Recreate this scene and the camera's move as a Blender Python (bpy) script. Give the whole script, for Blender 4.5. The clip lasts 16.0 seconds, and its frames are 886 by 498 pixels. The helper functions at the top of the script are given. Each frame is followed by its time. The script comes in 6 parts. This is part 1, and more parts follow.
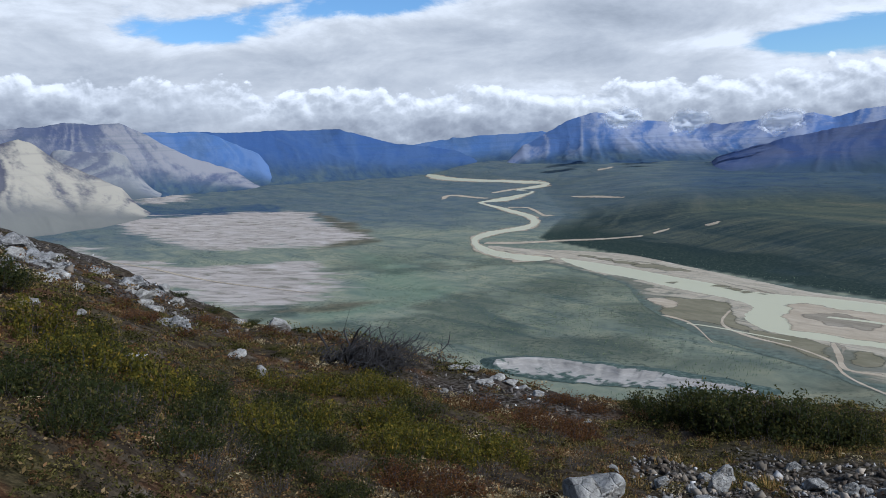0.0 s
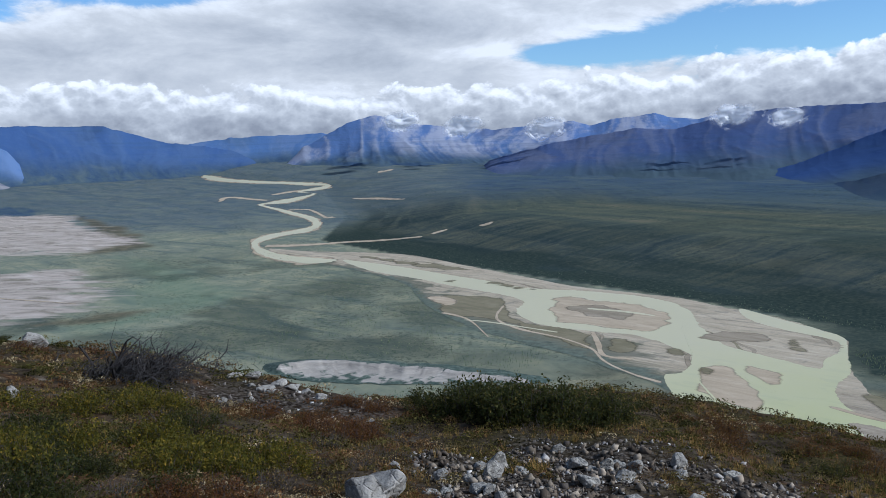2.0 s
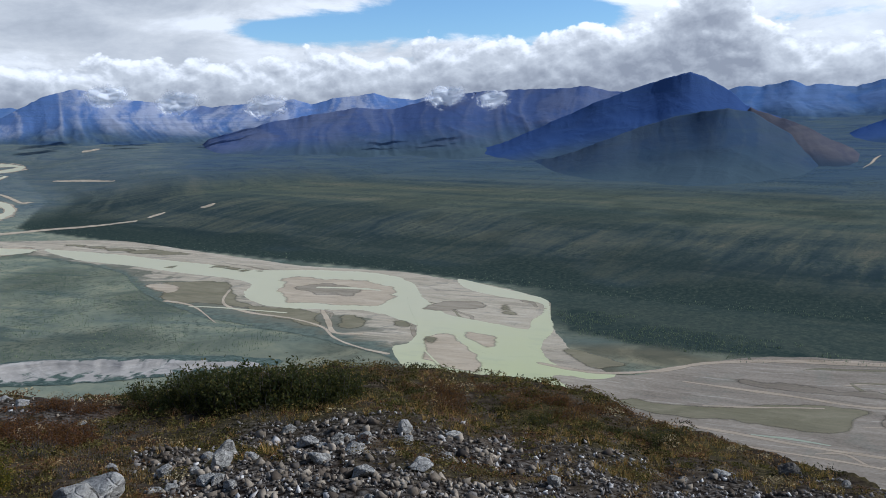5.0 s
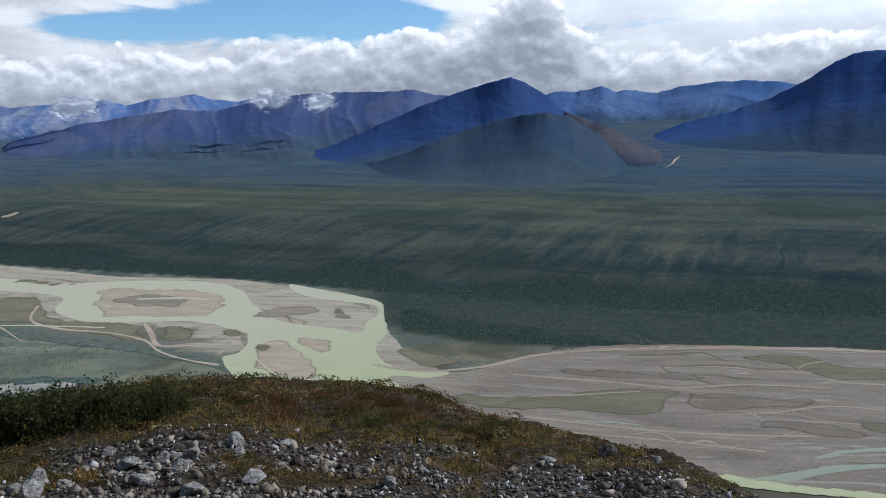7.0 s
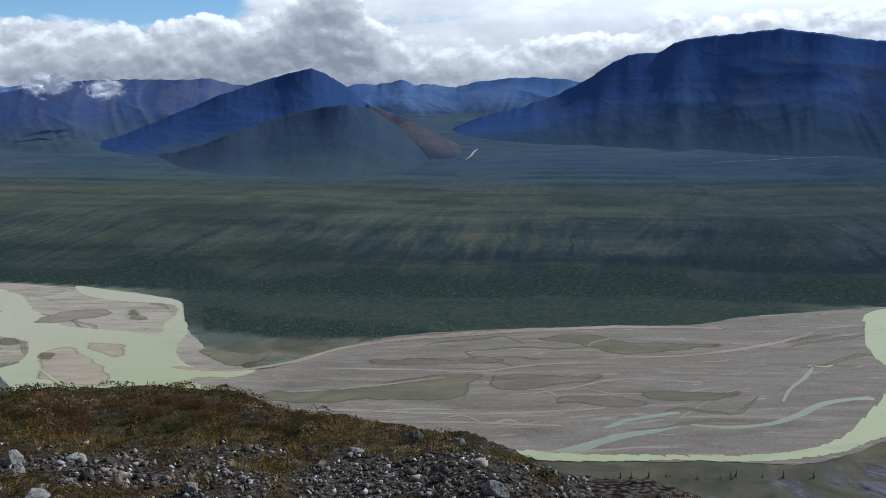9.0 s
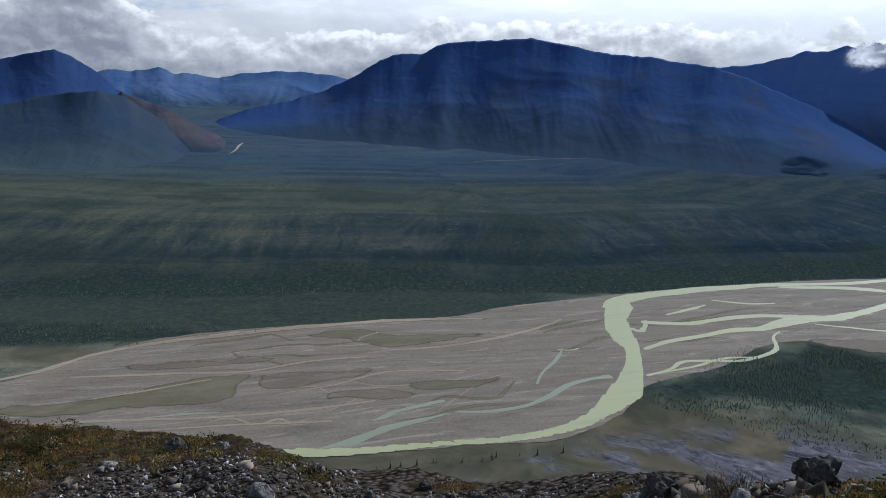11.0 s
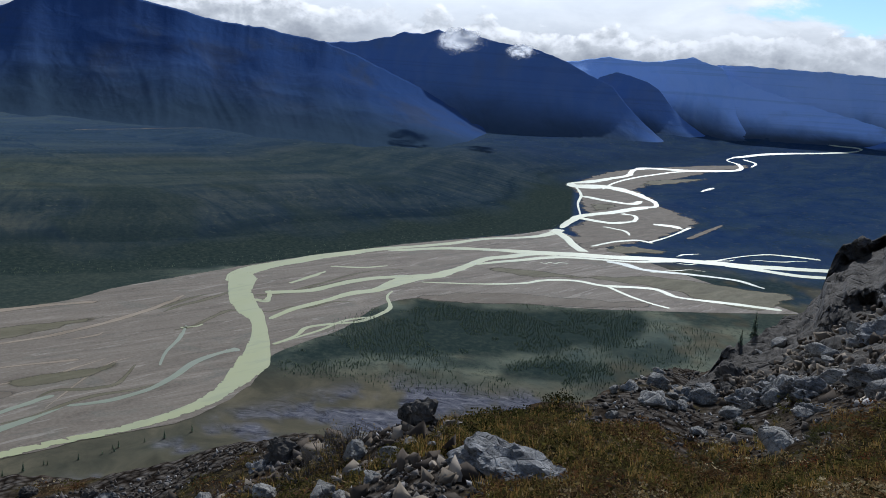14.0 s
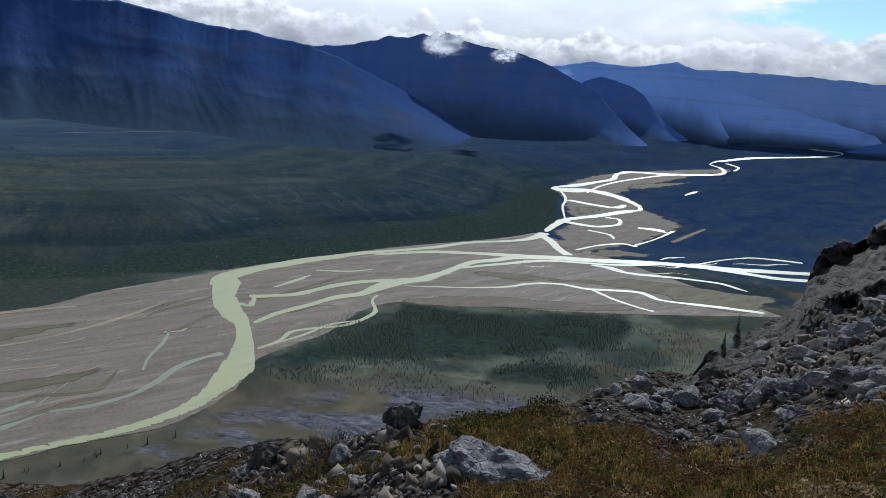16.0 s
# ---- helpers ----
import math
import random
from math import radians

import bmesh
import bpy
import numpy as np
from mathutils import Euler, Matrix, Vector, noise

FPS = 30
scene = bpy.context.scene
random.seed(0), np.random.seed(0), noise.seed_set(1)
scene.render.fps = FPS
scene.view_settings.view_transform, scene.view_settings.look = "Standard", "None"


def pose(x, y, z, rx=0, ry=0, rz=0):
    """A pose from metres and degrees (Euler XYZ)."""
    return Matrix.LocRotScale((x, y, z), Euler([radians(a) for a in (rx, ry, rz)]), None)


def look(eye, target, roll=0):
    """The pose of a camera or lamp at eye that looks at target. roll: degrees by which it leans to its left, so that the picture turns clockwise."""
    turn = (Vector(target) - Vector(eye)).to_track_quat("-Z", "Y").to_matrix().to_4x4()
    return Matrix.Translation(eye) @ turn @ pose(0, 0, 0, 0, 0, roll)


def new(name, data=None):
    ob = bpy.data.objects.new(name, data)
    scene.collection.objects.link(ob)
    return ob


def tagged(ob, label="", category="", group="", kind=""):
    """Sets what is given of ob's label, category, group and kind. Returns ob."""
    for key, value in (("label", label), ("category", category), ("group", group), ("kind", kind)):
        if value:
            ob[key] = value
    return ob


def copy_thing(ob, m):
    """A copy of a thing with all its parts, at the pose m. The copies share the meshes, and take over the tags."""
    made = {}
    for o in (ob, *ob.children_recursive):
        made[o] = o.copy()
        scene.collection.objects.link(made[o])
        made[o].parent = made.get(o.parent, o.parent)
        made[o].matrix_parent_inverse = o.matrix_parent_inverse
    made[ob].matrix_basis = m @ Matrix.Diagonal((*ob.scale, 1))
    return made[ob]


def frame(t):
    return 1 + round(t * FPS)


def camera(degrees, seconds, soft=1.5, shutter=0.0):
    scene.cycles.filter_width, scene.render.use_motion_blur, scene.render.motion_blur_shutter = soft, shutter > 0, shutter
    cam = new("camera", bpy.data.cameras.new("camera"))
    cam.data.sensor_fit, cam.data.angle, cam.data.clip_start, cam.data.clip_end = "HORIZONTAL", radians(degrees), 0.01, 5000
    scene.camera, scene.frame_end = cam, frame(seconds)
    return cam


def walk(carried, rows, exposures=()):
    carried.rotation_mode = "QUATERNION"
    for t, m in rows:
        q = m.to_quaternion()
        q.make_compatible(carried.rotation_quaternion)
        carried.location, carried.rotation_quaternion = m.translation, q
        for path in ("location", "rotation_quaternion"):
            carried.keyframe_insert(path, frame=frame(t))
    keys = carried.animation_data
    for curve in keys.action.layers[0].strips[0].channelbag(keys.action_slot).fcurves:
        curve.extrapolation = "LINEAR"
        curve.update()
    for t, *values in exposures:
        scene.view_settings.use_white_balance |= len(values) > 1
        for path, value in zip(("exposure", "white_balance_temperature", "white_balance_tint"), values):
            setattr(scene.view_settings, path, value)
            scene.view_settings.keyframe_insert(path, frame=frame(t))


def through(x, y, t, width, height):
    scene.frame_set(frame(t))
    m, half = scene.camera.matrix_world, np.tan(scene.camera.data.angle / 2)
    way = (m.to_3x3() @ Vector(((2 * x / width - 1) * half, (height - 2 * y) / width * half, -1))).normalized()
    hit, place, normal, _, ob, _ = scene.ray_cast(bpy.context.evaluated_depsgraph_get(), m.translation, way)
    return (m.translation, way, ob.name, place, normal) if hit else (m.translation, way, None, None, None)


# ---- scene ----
from mathutils.geometry import delaunay_2d_cdt

cam = camera(57.92, 16.0, soft=0.9)
EYE_H, REACH = 1.65, 0.25    # eye height over the standing place, arm's reach in front of the turning body


def turned(yaw, pitch, roll):
    """The pose of a camera held out at arm's reach: compass bearing, tilt and lean in degrees."""
    a, b = radians(yaw), radians(pitch)
    eye = Vector((REACH * math.sin(a), REACH * math.cos(a), EYE_H))
    way = Vector((math.sin(a) * math.cos(b), math.cos(a) * math.cos(b), math.sin(b)))
    return look(eye, eye + way * 10, roll)


TURN = [  # seconds, bearing, tilt, lean
    (0, 0.00, -6.54, -2.63), (0.5, 4.55, -6.76, -2.33), (1, 7.68, -6.28, -2.25), (1.5, 11.58, -6.58, -2.21),
    (2, 15.58, -7.01, -1.85), (2.5, 18.38, -7.27, -1.92), (3, 22.38, -8.15, -1.79), (3.5, 27.83, -8.79, -1.32),
    (4, 31.54, -9.09, -1.38), (4.2, 32.39, -9.12, -1.30), (6.3, 41.11, -8.89, -1.47), (6.5, 42.62, -8.91, -1.28),
    (7, 47.22, -9.12, -1.21), (7.5, 51.03, -9.25, -0.75), (8, 53.24, -9.45, -0.91), (8.5, 56.87, -9.64, -0.83),
    (9, 61.25, -9.86, -0.35), (9.2, 63.23, -9.93, -0.03), (11.3, 80.45, -10.36, 2.21), (11.5, 82.21, -10.82, 2.45),
    (12, 86.07, -12.13, 3.13), (12.5, 89.82, -11.85, 3.25), (13, 94.39, -11.52, 3.92), (13.5, 99.42, -11.02, 3.70),
    (14, 105.01, -10.55, 4.16), (14.5, 110.76, -10.13, 4.33), (15, 114.49, -9.76, 4.64), (15.5, 110.70, -9.90, 4.28),
    (16, 106.07, -10.21, 4.28),
]
EXPOSE = [(0, 0.04, 5250, 10), (4, 0.08, 5300, 10), (7, -0.01, 5400, 10), (9, -0.09, 5370, 10), (12, -0.26, 5430, 10), (16, -0.24, 5460, 10)]
walk(cam, [(t, turned(y, p, r)) for t, y, p, r in TURN], EXPOSE)

# ---- sun and sky ----
SUN_AZ, SUN_EL = 122.0, 37.0
sun_data = bpy.data.lights.new("sun", "SUN")
sun_data.energy, sun_data.angle, sun_data.color = 4.6, radians(1.0), (1.0, 0.95, 0.87)
sun = new("sun", sun_data)
_a, _e = radians(SUN_AZ), radians(SUN_EL)
SUN_DIR = Vector((math.sin(_a) * math.cos(_e), math.cos(_a) * math.cos(_e), math.sin(_e)))
sun.matrix_world = look(SUN_DIR * 500, (0, 0, 0))


class Nodes:
    """A short way to wire shader nodes."""

    def __init__(self, tree):
        self.tree = tree
        tree.nodes.clear()

    def add(self, kind, **values):
        node = self.tree.nodes.new(kind)
        for key, value in values.items():
            setattr(node, key, value)
        return node

    def link(self, a, b):
        self.tree.links.new(a, b)

    def put(self, sock, value):
        if isinstance(value, bpy.types.NodeSocket):
            self.link(value, sock)
        else:
            sock.default_value = value

    def math(self, op, a, b=0.0, c=0.0, clamp=False):
        node = self.add("ShaderNodeMath", operation=op, use_clamp=clamp)
        for i, v in enumerate((a, b, c)):
            self.put(node.inputs[i], v)
        return node.outputs[0]

    def vmath(self, op, a, b=(0, 0, 0)):
        node = self.add("ShaderNodeVectorMath", operation=op)
        self.put(node.inputs[0], a)
        self.put(node.inputs[1], b)
        return node.outputs[0]

    def noise(self, vec, scale, detail=4.0, rough=0.55, lac=2.0, distort=0.0):
        node = self.add("ShaderNodeTexNoise")
        if vec is not None:
            self.link(vec, node.inputs["Vector"])
        for key, v in (("Scale", scale), ("Detail", detail), ("Roughness", rough), ("Lacunarity", lac), ("Distortion", distort)):
            node.inputs[key].default_value = v
        return node.outputs[0]

    def ramp(self, fac, stops, smooth=False):
        node = self.add("ShaderNodeValToRGB")
        el = node.color_ramp.elements
        while len(el) < len(stops):
            el.new(0.5)
        for e, (p, c) in zip(el, stops):
            e.position = p
            e.color = (*c, 1) if isinstance(c, tuple) else (c, c, c, 1)
        node.color_ramp.interpolation = "EASE" if smooth else "LINEAR"
        self.put(node.inputs[0], fac)
        return node.outputs[0]

    def mix(self, fac, a, b, blend="MIX"):
        node = self.add("ShaderNodeMix", data_type="RGBA", blend_type=blend)
        self.put(node.inputs[0], fac)
        for i, v in ((6, a), (7, b)):
            self.put(node.inputs[i], (*v, 1) if isinstance(v, tuple) and len(v) == 3 else v)
        return node.outputs[2]

    def step(self, v, lo, hi):
        node = self.add("ShaderNodeMapRange", interpolation_type="SMOOTHSTEP")
        self.put(node.inputs[0], v)
        node.inputs[1].default_value, node.inputs[2].default_value = lo, hi
        return node.outputs[0]

    def stretch(self, vec, scale, turn=0.0):
        """Turn round the upright axis (radians), then scale."""
        if turn:
            node = self.add("ShaderNodeMapping")
            self.link(vec, node.inputs[0])
            node.inputs["Rotation"].default_value = (0, 0, turn)
            vec = node.outputs[0]
        node = self.add("ShaderNodeMapping")
        self.link(vec, node.inputs[0])
        node.inputs["Scale"].default_value = scale
        return node.outputs[0]


world = bpy.data.worlds.new("sky")
scene.world = world
world.use_nodes = True
W = Nodes(world.node_tree)
sky = W.add("ShaderNodeTexSky", sky_type="NISHITA", sun_disc=False)
sky.sun_elevation, sky.sun_rotation, sky.altitude = radians(SUN_EL), radians(SUN_AZ), 900
sky.air_density, sky.dust_density, sky.ozone_density = 1.0, 0.6, 1.0
view = W.add("ShaderNodeTexCoord").outputs["Generated"]
sep = W.add("ShaderNodeSeparateXYZ")
W.link(view, sep.inputs[0])
sx, sy, sz = sep.outputs
up = W.math("ARCSINE", sz)                                   # elevation, radians
round_ = W.math("ARCTAN2", sx, sy)                           # compass bearing, radians
comb = W.add("ShaderNodeCombineXYZ")
W.link(round_, comb.inputs[0])
W.link(up, comb.inputs[1])
dome = comb.outputs[0]


def puff(az, el, wide, high, gain):
    """One heap (or, with a negative gain, one gap) in the cloud cover."""
    dx = W.math("MULTIPLY", W.math("SUBTRACT", round_, radians(az)), 1 / radians(wide))
    dy = W.math("MULTIPLY", W.math("SUBTRACT", up, radians(el)), 1 / radians(high))
    d2 = W.math("ADD", W.math("MULTIPLY", dx, dx), W.math("MULTIPLY", dy, dy))
    return W.math("MULTIPLY", W.math("EXPONENT", W.math("MULTIPLY", d2, -1.0)), gain)


PUFFS = [  # bearing, elevation, width, height, gain
    (-15, 9.0, 6.0, 1.3, -0.46), (-4, 10.5, 7, 0.9, -0.40), (25, 6.5, 7, 0.9, -0.34), (34, 7.0, 10, 1.6, -0.42), (43, 7.2, 6, 1.5, -0.32),
    (10, 6.5, 18, 2.5, 0.20), (-20, 6, 14, 3.5, 0.24), (14, 9.5, 14, 2.0, 0.2),
    (57, 8.6, 3, 0.8, -0.25), (66, 6.3, 12, 0.5, -0.16), (72, 5.2, 12, 1.8, 0.20), (96, 6, 14, 3, 0.25), (114, 8.2, 11, 2.6, 0.35),
    (130, 7.2, 7.5, 1.3, -0.50), (144, 8.5, 6, 1.2, 0.2), (-80, 20, 30, 12, -0.1),
]


def puffy(vec):
    """The high broken sheet of cloud."""
    return W.noise(W.stretch(vec, (6.5, 17.0, 1)), 1.0, 8.0, 0.60, 2.1, 0.25)


def heaps(vec):
    """Rounded heads of the low cumulus bank."""
    lump = W.add("ShaderNodeTexVoronoi", feature="SMOOTH_F1", normalize=True)
    bent = W.vmath("ADD", W.stretch(vec, (22.0, 31.0, 1)), (3.1, 1.7, 0))
    W.link(bent, lump.inputs["Vector"])
    for key, v in (("Scale", 1.0), ("Detail", 3.0), ("Roughness", 0.5), ("Lacunarity", 2.3), ("Randomness", 1.0), ("Smoothness", 0.35)):
        lump.inputs[key].default_value = v
    wisps = W.noise(W.stretch(vec, (26.0, 40.0, 1)), 1.0, 6.0, 0.6, 2.0, 0.6)
    return W.math("ADD", W.math("SUBTRACT", 0.36, lump.outputs["Distance"]), W.math("MULTIPLY", W.math("SUBTRACT", wisps, 0.5), 0.38))


# height of the cumulus bank, degrees, by bearing
BANK = [(-60, 6.0), (-30, 6.2), (-12, 5.0), (0, 4.6), (14, 4.0), (24, 4.2), (32, 4.8), (40, 5.2), (46, 5.8), (50, 6.6), (52.5, 9.2), (55, 8.6), (57, 5.2),
        (61, 4.2), (66, 4.2), (72, 5.2), (84, 6.0), (100, 5.6), (112, 5.2), (117, 5.2), (121, 5.5), (126, 5.2), (132, 5.5), (135, 6.9), (138, 5.4), (141, 6.1), (150, 5.6)]


thick = puffy(dome)
toward_sun = puffy(W.vmath("ADD", dome, (0.011, 0.016, 0)))
heap = thick
for spec in PUFFS:
    heap = W.math("ADD", heap, puff(*spec))
heap = W.math("ADD", heap, W.math("MULTIPLY", W.step(up, radians(5.0), radians(1.5)), 0.10))
heap = W.math("SUBTRACT", heap, W.math("MULTIPLY", W.step(up, radians(13), radians(30)), 0.26))      # more blue overhead
cloud = W.step(heap, 0.25, 0.43)
bank_top = W.ramp(W.math("MULTIPLY", W.math("ADD", round_, radians(60)), 1 / radians(210)), [((a + 60) / 210, h / 12) for a, h in BANK])
depth = W.math("SUBTRACT", W.math("MULTIPLY", bank_top, radians(12)), up)
billow = heaps(dome)
billow_lit = heaps(W.vmath("ADD", dome, (0.004, 0.008, 0)))
crown = W.math("ADD", W.math("MULTIPLY", depth, 1 / radians(1.5)), W.math("MULTIPLY", billow, 3.4))
cumulus = W.math("MULTIPLY", W.step(crown, 0.0, 0.28), W.math("SUBTRACT", 1.0, W.math("MULTIPLY", W.step(W.noise(W.stretch(dome, (3.0, 9.0, 1)), 1.0, 5.0, 0.55), 0.52, 0.70), 0.75)))
shape = W.math("ADD", W.math("MULTIPLY", W.math("SUBTRACT", billow, billow_lit), 1.5), W.math("SUBTRACT", 0.86, W.math("MULTIPLY", W.step(crown, 0.25, 2.4), 0.48)))
relief = W.math("ADD", W.math("MULTIPLY", W.math("SUBTRACT", thick, toward_sun), 1.7), W.math("SUBTRACT", 0.80, W.math("MULTIPLY", W.step(heap, 0.42, 0.95), 0.50)))
glow = puff(SUN_AZ - 22, 14, 42, 8.0, 1.0)
tone = W.ramp(relief, [(0.14, (0.38, 0.385, 0.39)), (0.42, (0.515, 0.51, 0.50)), (0.68, (0.655, 0.635, 0.60)), (0.95, (0.88, 0.845, 0.79))])
bright = W.mix(W.math("MULTIPLY", glow, 0.85), tone, (2.0, 1.98, 1.9))
sky_light = W.vmath("MULTIPLY", sky.outputs[0], (0.090, 0.105, 0.112))
both = W.mix(cloud, sky_light, bright)
white = W.ramp(shape, [(0.28, (0.30, 0.305, 0.325)), (0.52, (0.43, 0.43, 0.435)), (0.74, (0.62, 0.61, 0.59)), (0.98, (1.02, 0.98, 0.93))])
white = W.mix(W.math("MULTIPLY", glow, 0.7), white, W.vmath("MULTIPLY", white, (2.2, 2.15, 2.05)))
both = W.mix(cumulus, both, white)
below = W.step(sz, -0.03, 0.0)
both = W.mix(below, (0.10, 0.12, 0.13), both)
back = W.add("ShaderNodeBackground")
W.link(both, back.inputs[0])
back.inputs[1].default_value = 1.0
W.link(back.outputs[0], W.add("ShaderNodeOutputWorld").inputs[0])

# ---- lie of the land ----
def hash2(ix, iy, seed):
    n = (ix.astype(np.int64) * 374761393 + iy.astype(np.int64) * 668265263 + seed * 1442695041) & 0xFFFFFFFF
    n = ((n ^ (n >> 13)) * 1274126177) & 0xFFFFFFFF
    n = n ^ (n >> 16)
    return (n & 0xFFFFFF) / float(0xFFFFFF)


def value_noise(x, y, seed=0):
    x, y = np.asarray(x, float), np.asarray(y, float)
    ix, iy = np.floor(x), np.floor(y)
    fx, fy = x - ix, y - iy
    fx, fy = fx * fx * fx * (fx * (fx * 6 - 15) + 10), fy * fy * fy * (fy * (fy * 6 - 15) + 10)
    a, b = hash2(ix, iy, seed), hash2(ix + 1, iy, seed)
    c, d = hash2(ix, iy + 1, seed), hash2(ix + 1, iy + 1, seed)
    return (a + (b - a) * fx) * (1 - fy) + (c + (d - c) * fx) * fy


def fbm(x, y, octaves=5, seed=0, gain=0.5):
    out, amp, total = 0.0, 1.0, 0.0
    for i in range(octaves):
        out = out + amp * value_noise(x * 2 ** i + 17.3 * i, y * 2 ** i - 9.1 * i, seed + i)
        total += amp
        amp *= gain
    return out / total


def ridged(x, y, octaves=5, seed=0, gain=0.5):
    out, amp, total = 0.0, 1.0, 0.0
    for i in range(octaves):
        out = out + amp * (1 - np.abs(2 * value_noise(x * 2 ** i + 5.7 * i, y * 2 ** i + 3.3 * i, seed + i) - 1))
        total += amp
        amp *= gain
    return out / total


def smooth(v, lo, hi):
    t = np.clip((v - lo) / (hi - lo), 0, 1)
    return t * t * (3 - 2 * t)


def spline(points, n):
    """A smooth line of n points through control points of any dimension."""
    p = np.array(points, float)
    p = np.vstack([2 * p[0] - p[1], p, 2 * p[-1] - p[-2]])
    seg = len(p) - 3
    u = np.linspace(0, seg - 1e-6, n)
    i = u.astype(int)
    f = (u - i)[:, None]
    a, b, c, d = p[i], p[i + 1], p[i + 2], p[i + 3]
    return 0.5 * (2 * b + (c - a) * f + (2 * a - 5 * b + 4 * c - d) * f ** 2 + (3 * b - a - 3 * c + d) * f ** 3)


def away(x, y, line):
    """Distance from a line on the plan, positive to its left, and how far along it (0 to 1)."""
    best, side, along = np.full(np.shape(x), 1e9), np.ones(np.shape(x)), np.zeros(np.shape(x))
    for k, ((ax, ay), (bx, by)) in enumerate(zip(line[:-1], line[1:])):
        ux, uy = bx - ax, by - ay
        t = np.clip(((x - ax) * ux + (y - ay) * uy) / (ux * ux + uy * uy), 0, 1)
        px, py = x - ax - t * ux, y - ay - t * uy
        d = np.hypot(px, py)
        near = d < best
        best = np.where(near, d, best)
        side = np.where(near, np.sign(ux * py - uy * px), side)
        along = np.where(near, (k + t) / (len(line) - 1), along)
    return best * side, along


FLOOR = -240.0
# foot of the far side's long slope, from upstream to downstream
FAR_FOOT = [(-150, 4600), (480, 3900), (420, 2700), (260, 2150), (486, 1580), (690, 1085), (770, 820), (860, 560), (930, 420),
            (1010, 270), (1092, -17), (1293, -290), (1442, -596), (1620, -725), (2039, -908), (2338, -1042), (2900, -1700), (3600, -2600)]
# brow of the hill stood on: bearing, distance, height
BROW = [(-60, 60, 6), (-40, 60, 2.5), (-29, 55, -1.2), (-22.5, 45, -3.2), (-18, 40, -4.4), (-14, 36, -5.1), 
        (0, 29, -5.9), (5.5, 26, -5.9), (9, 24, -5.8), (14, 25, -6.3), (20, 27, -6.6), (32, 28, -7.0), (39, 27, -7.3), (45, 25, -7.1),
        (50, 22, -6.8), (58, 18.5, -6.2), (64, 15.5, -5.2), (70, 13.5, -4.9), (84, 11.5, -4.3), (91, 11, -3.6), (99, 9, -2.6), (104, 8, -1.8),
        (112, 8.5, -1.8), (117, 10, -2.0), (121, 14, -2.8), (124.5, 20, -4.5), (128, 28, -5.7), (131, 34, -5.4), (135, 36, -4.2), (140, 36, -2.4), (145, 40, -0.4),
        (160, 55, 5), (260, 60, 9)]


_tab = np.array(BROW, float)
_az = np.arange(-60, 260.01, 0.25)
_kern = np.exp(-np.linspace(-2, 2, 13) ** 2)
_soft = [np.convolve(np.pad(np.interp(_az, _tab[:, 0], _tab[:, k]), 6, mode="edge"), _kern / _kern.sum(), "valid") for k in (1, 2)]


def brow(az):
    return np.interp(az, _az, _soft[0]), np.interp(az, _az, _soft[1])


# near bank of the river: bearing, distance
NEAR_BANK = [(-30, 560), (20, 560), (35, 660), (40, 615), (45, 585), (51, 555), (58, 540), (65, 528), (70, 505), (75, 518), (82, 538), (88, 560), (91, 560),
             (93, 555), (100, 535), (125, 510), (150, 500)]


def valley(x, y):
    """Height of the valley floor, its far bench and the foot of the hill."""
    r = np.hypot(x, y)
    z = FLOOR + 138 * (np.maximum(r - 1200, 0) / 3300) ** 2
    d, _ = away(x, y, FAR_FOOT)
    wob = 60 * (fbm(x / 260, y / 260, 3, 5) - 0.5)
    z = z + np.where(d > 0, 46 * smooth(d + wob * smooth(d, 0, 150), 20, 420) + 0.018 * np.maximum(d - 300, 0), 0)
    z = z + np.where(d > 60, 2.5 * (fbm(x / 180, y / 180, 4, 9) - 0.5) * smooth(d, 60, 300), 0)
    return z


def hill(x, y):
    """Height of the hill stood on, falling away beyond its brow."""
    r = np.hypot(x, y)
    az = (np.degrees(np.arctan2(x, y)) + 100) % 360 - 100
    rc, zc = brow(az)
    p = np.interp(az, [-30, 60, 100], [0.68, 0.72, 1.0])
    t = np.clip(r / rc, 0, 1)
    inside = zc * np.sqrt((t * t + 0.004) / 1.004) ** p
    fall = np.maximum(r - rc, 0)
    return inside - fall * 0.25 - np.maximum(fall - 2, 0) * 0.75


def ground(x, y):
    x, y = np.asarray(x, float), np.asarray(y, float)
    r = np.hypot(x, y)
    v = valley(x, y)
    az = (np.degrees(np.arctan2(x, y)) + 100) % 360 - 100
    nb = np.array(NEAR_BANK, float)
    f = np.clip((np.interp(az, nb[:, 0], nb[:, 1]) - r) / 260, 0, 1)
    cut = 0.88 + 0.80 * (ridged(az / 5 + 1.1 * fbm(x / 50, y / 50, 3, 4), r / 160, 4, 21) - 0.6)
    foot = 95 * f ** 1.6 * cut
    h = hill(x, y)
    bump = (fbm(x / 3.0, y / 3.0, 4, 31) - 0.5) * 0.5 * smooth(r, 3, 8)
    bump = bump + (fbm(x / 0.7, y / 0.7, 3, 36) - 0.5) * 0.16 * smooth(r, 2.5, 5)
    return np.maximum(h + bump, v + foot)

# ---- materials ----
def material(name):
    m = bpy.data.materials.new(name)
    m.use_nodes = True
    return m, Nodes(m.node_tree)


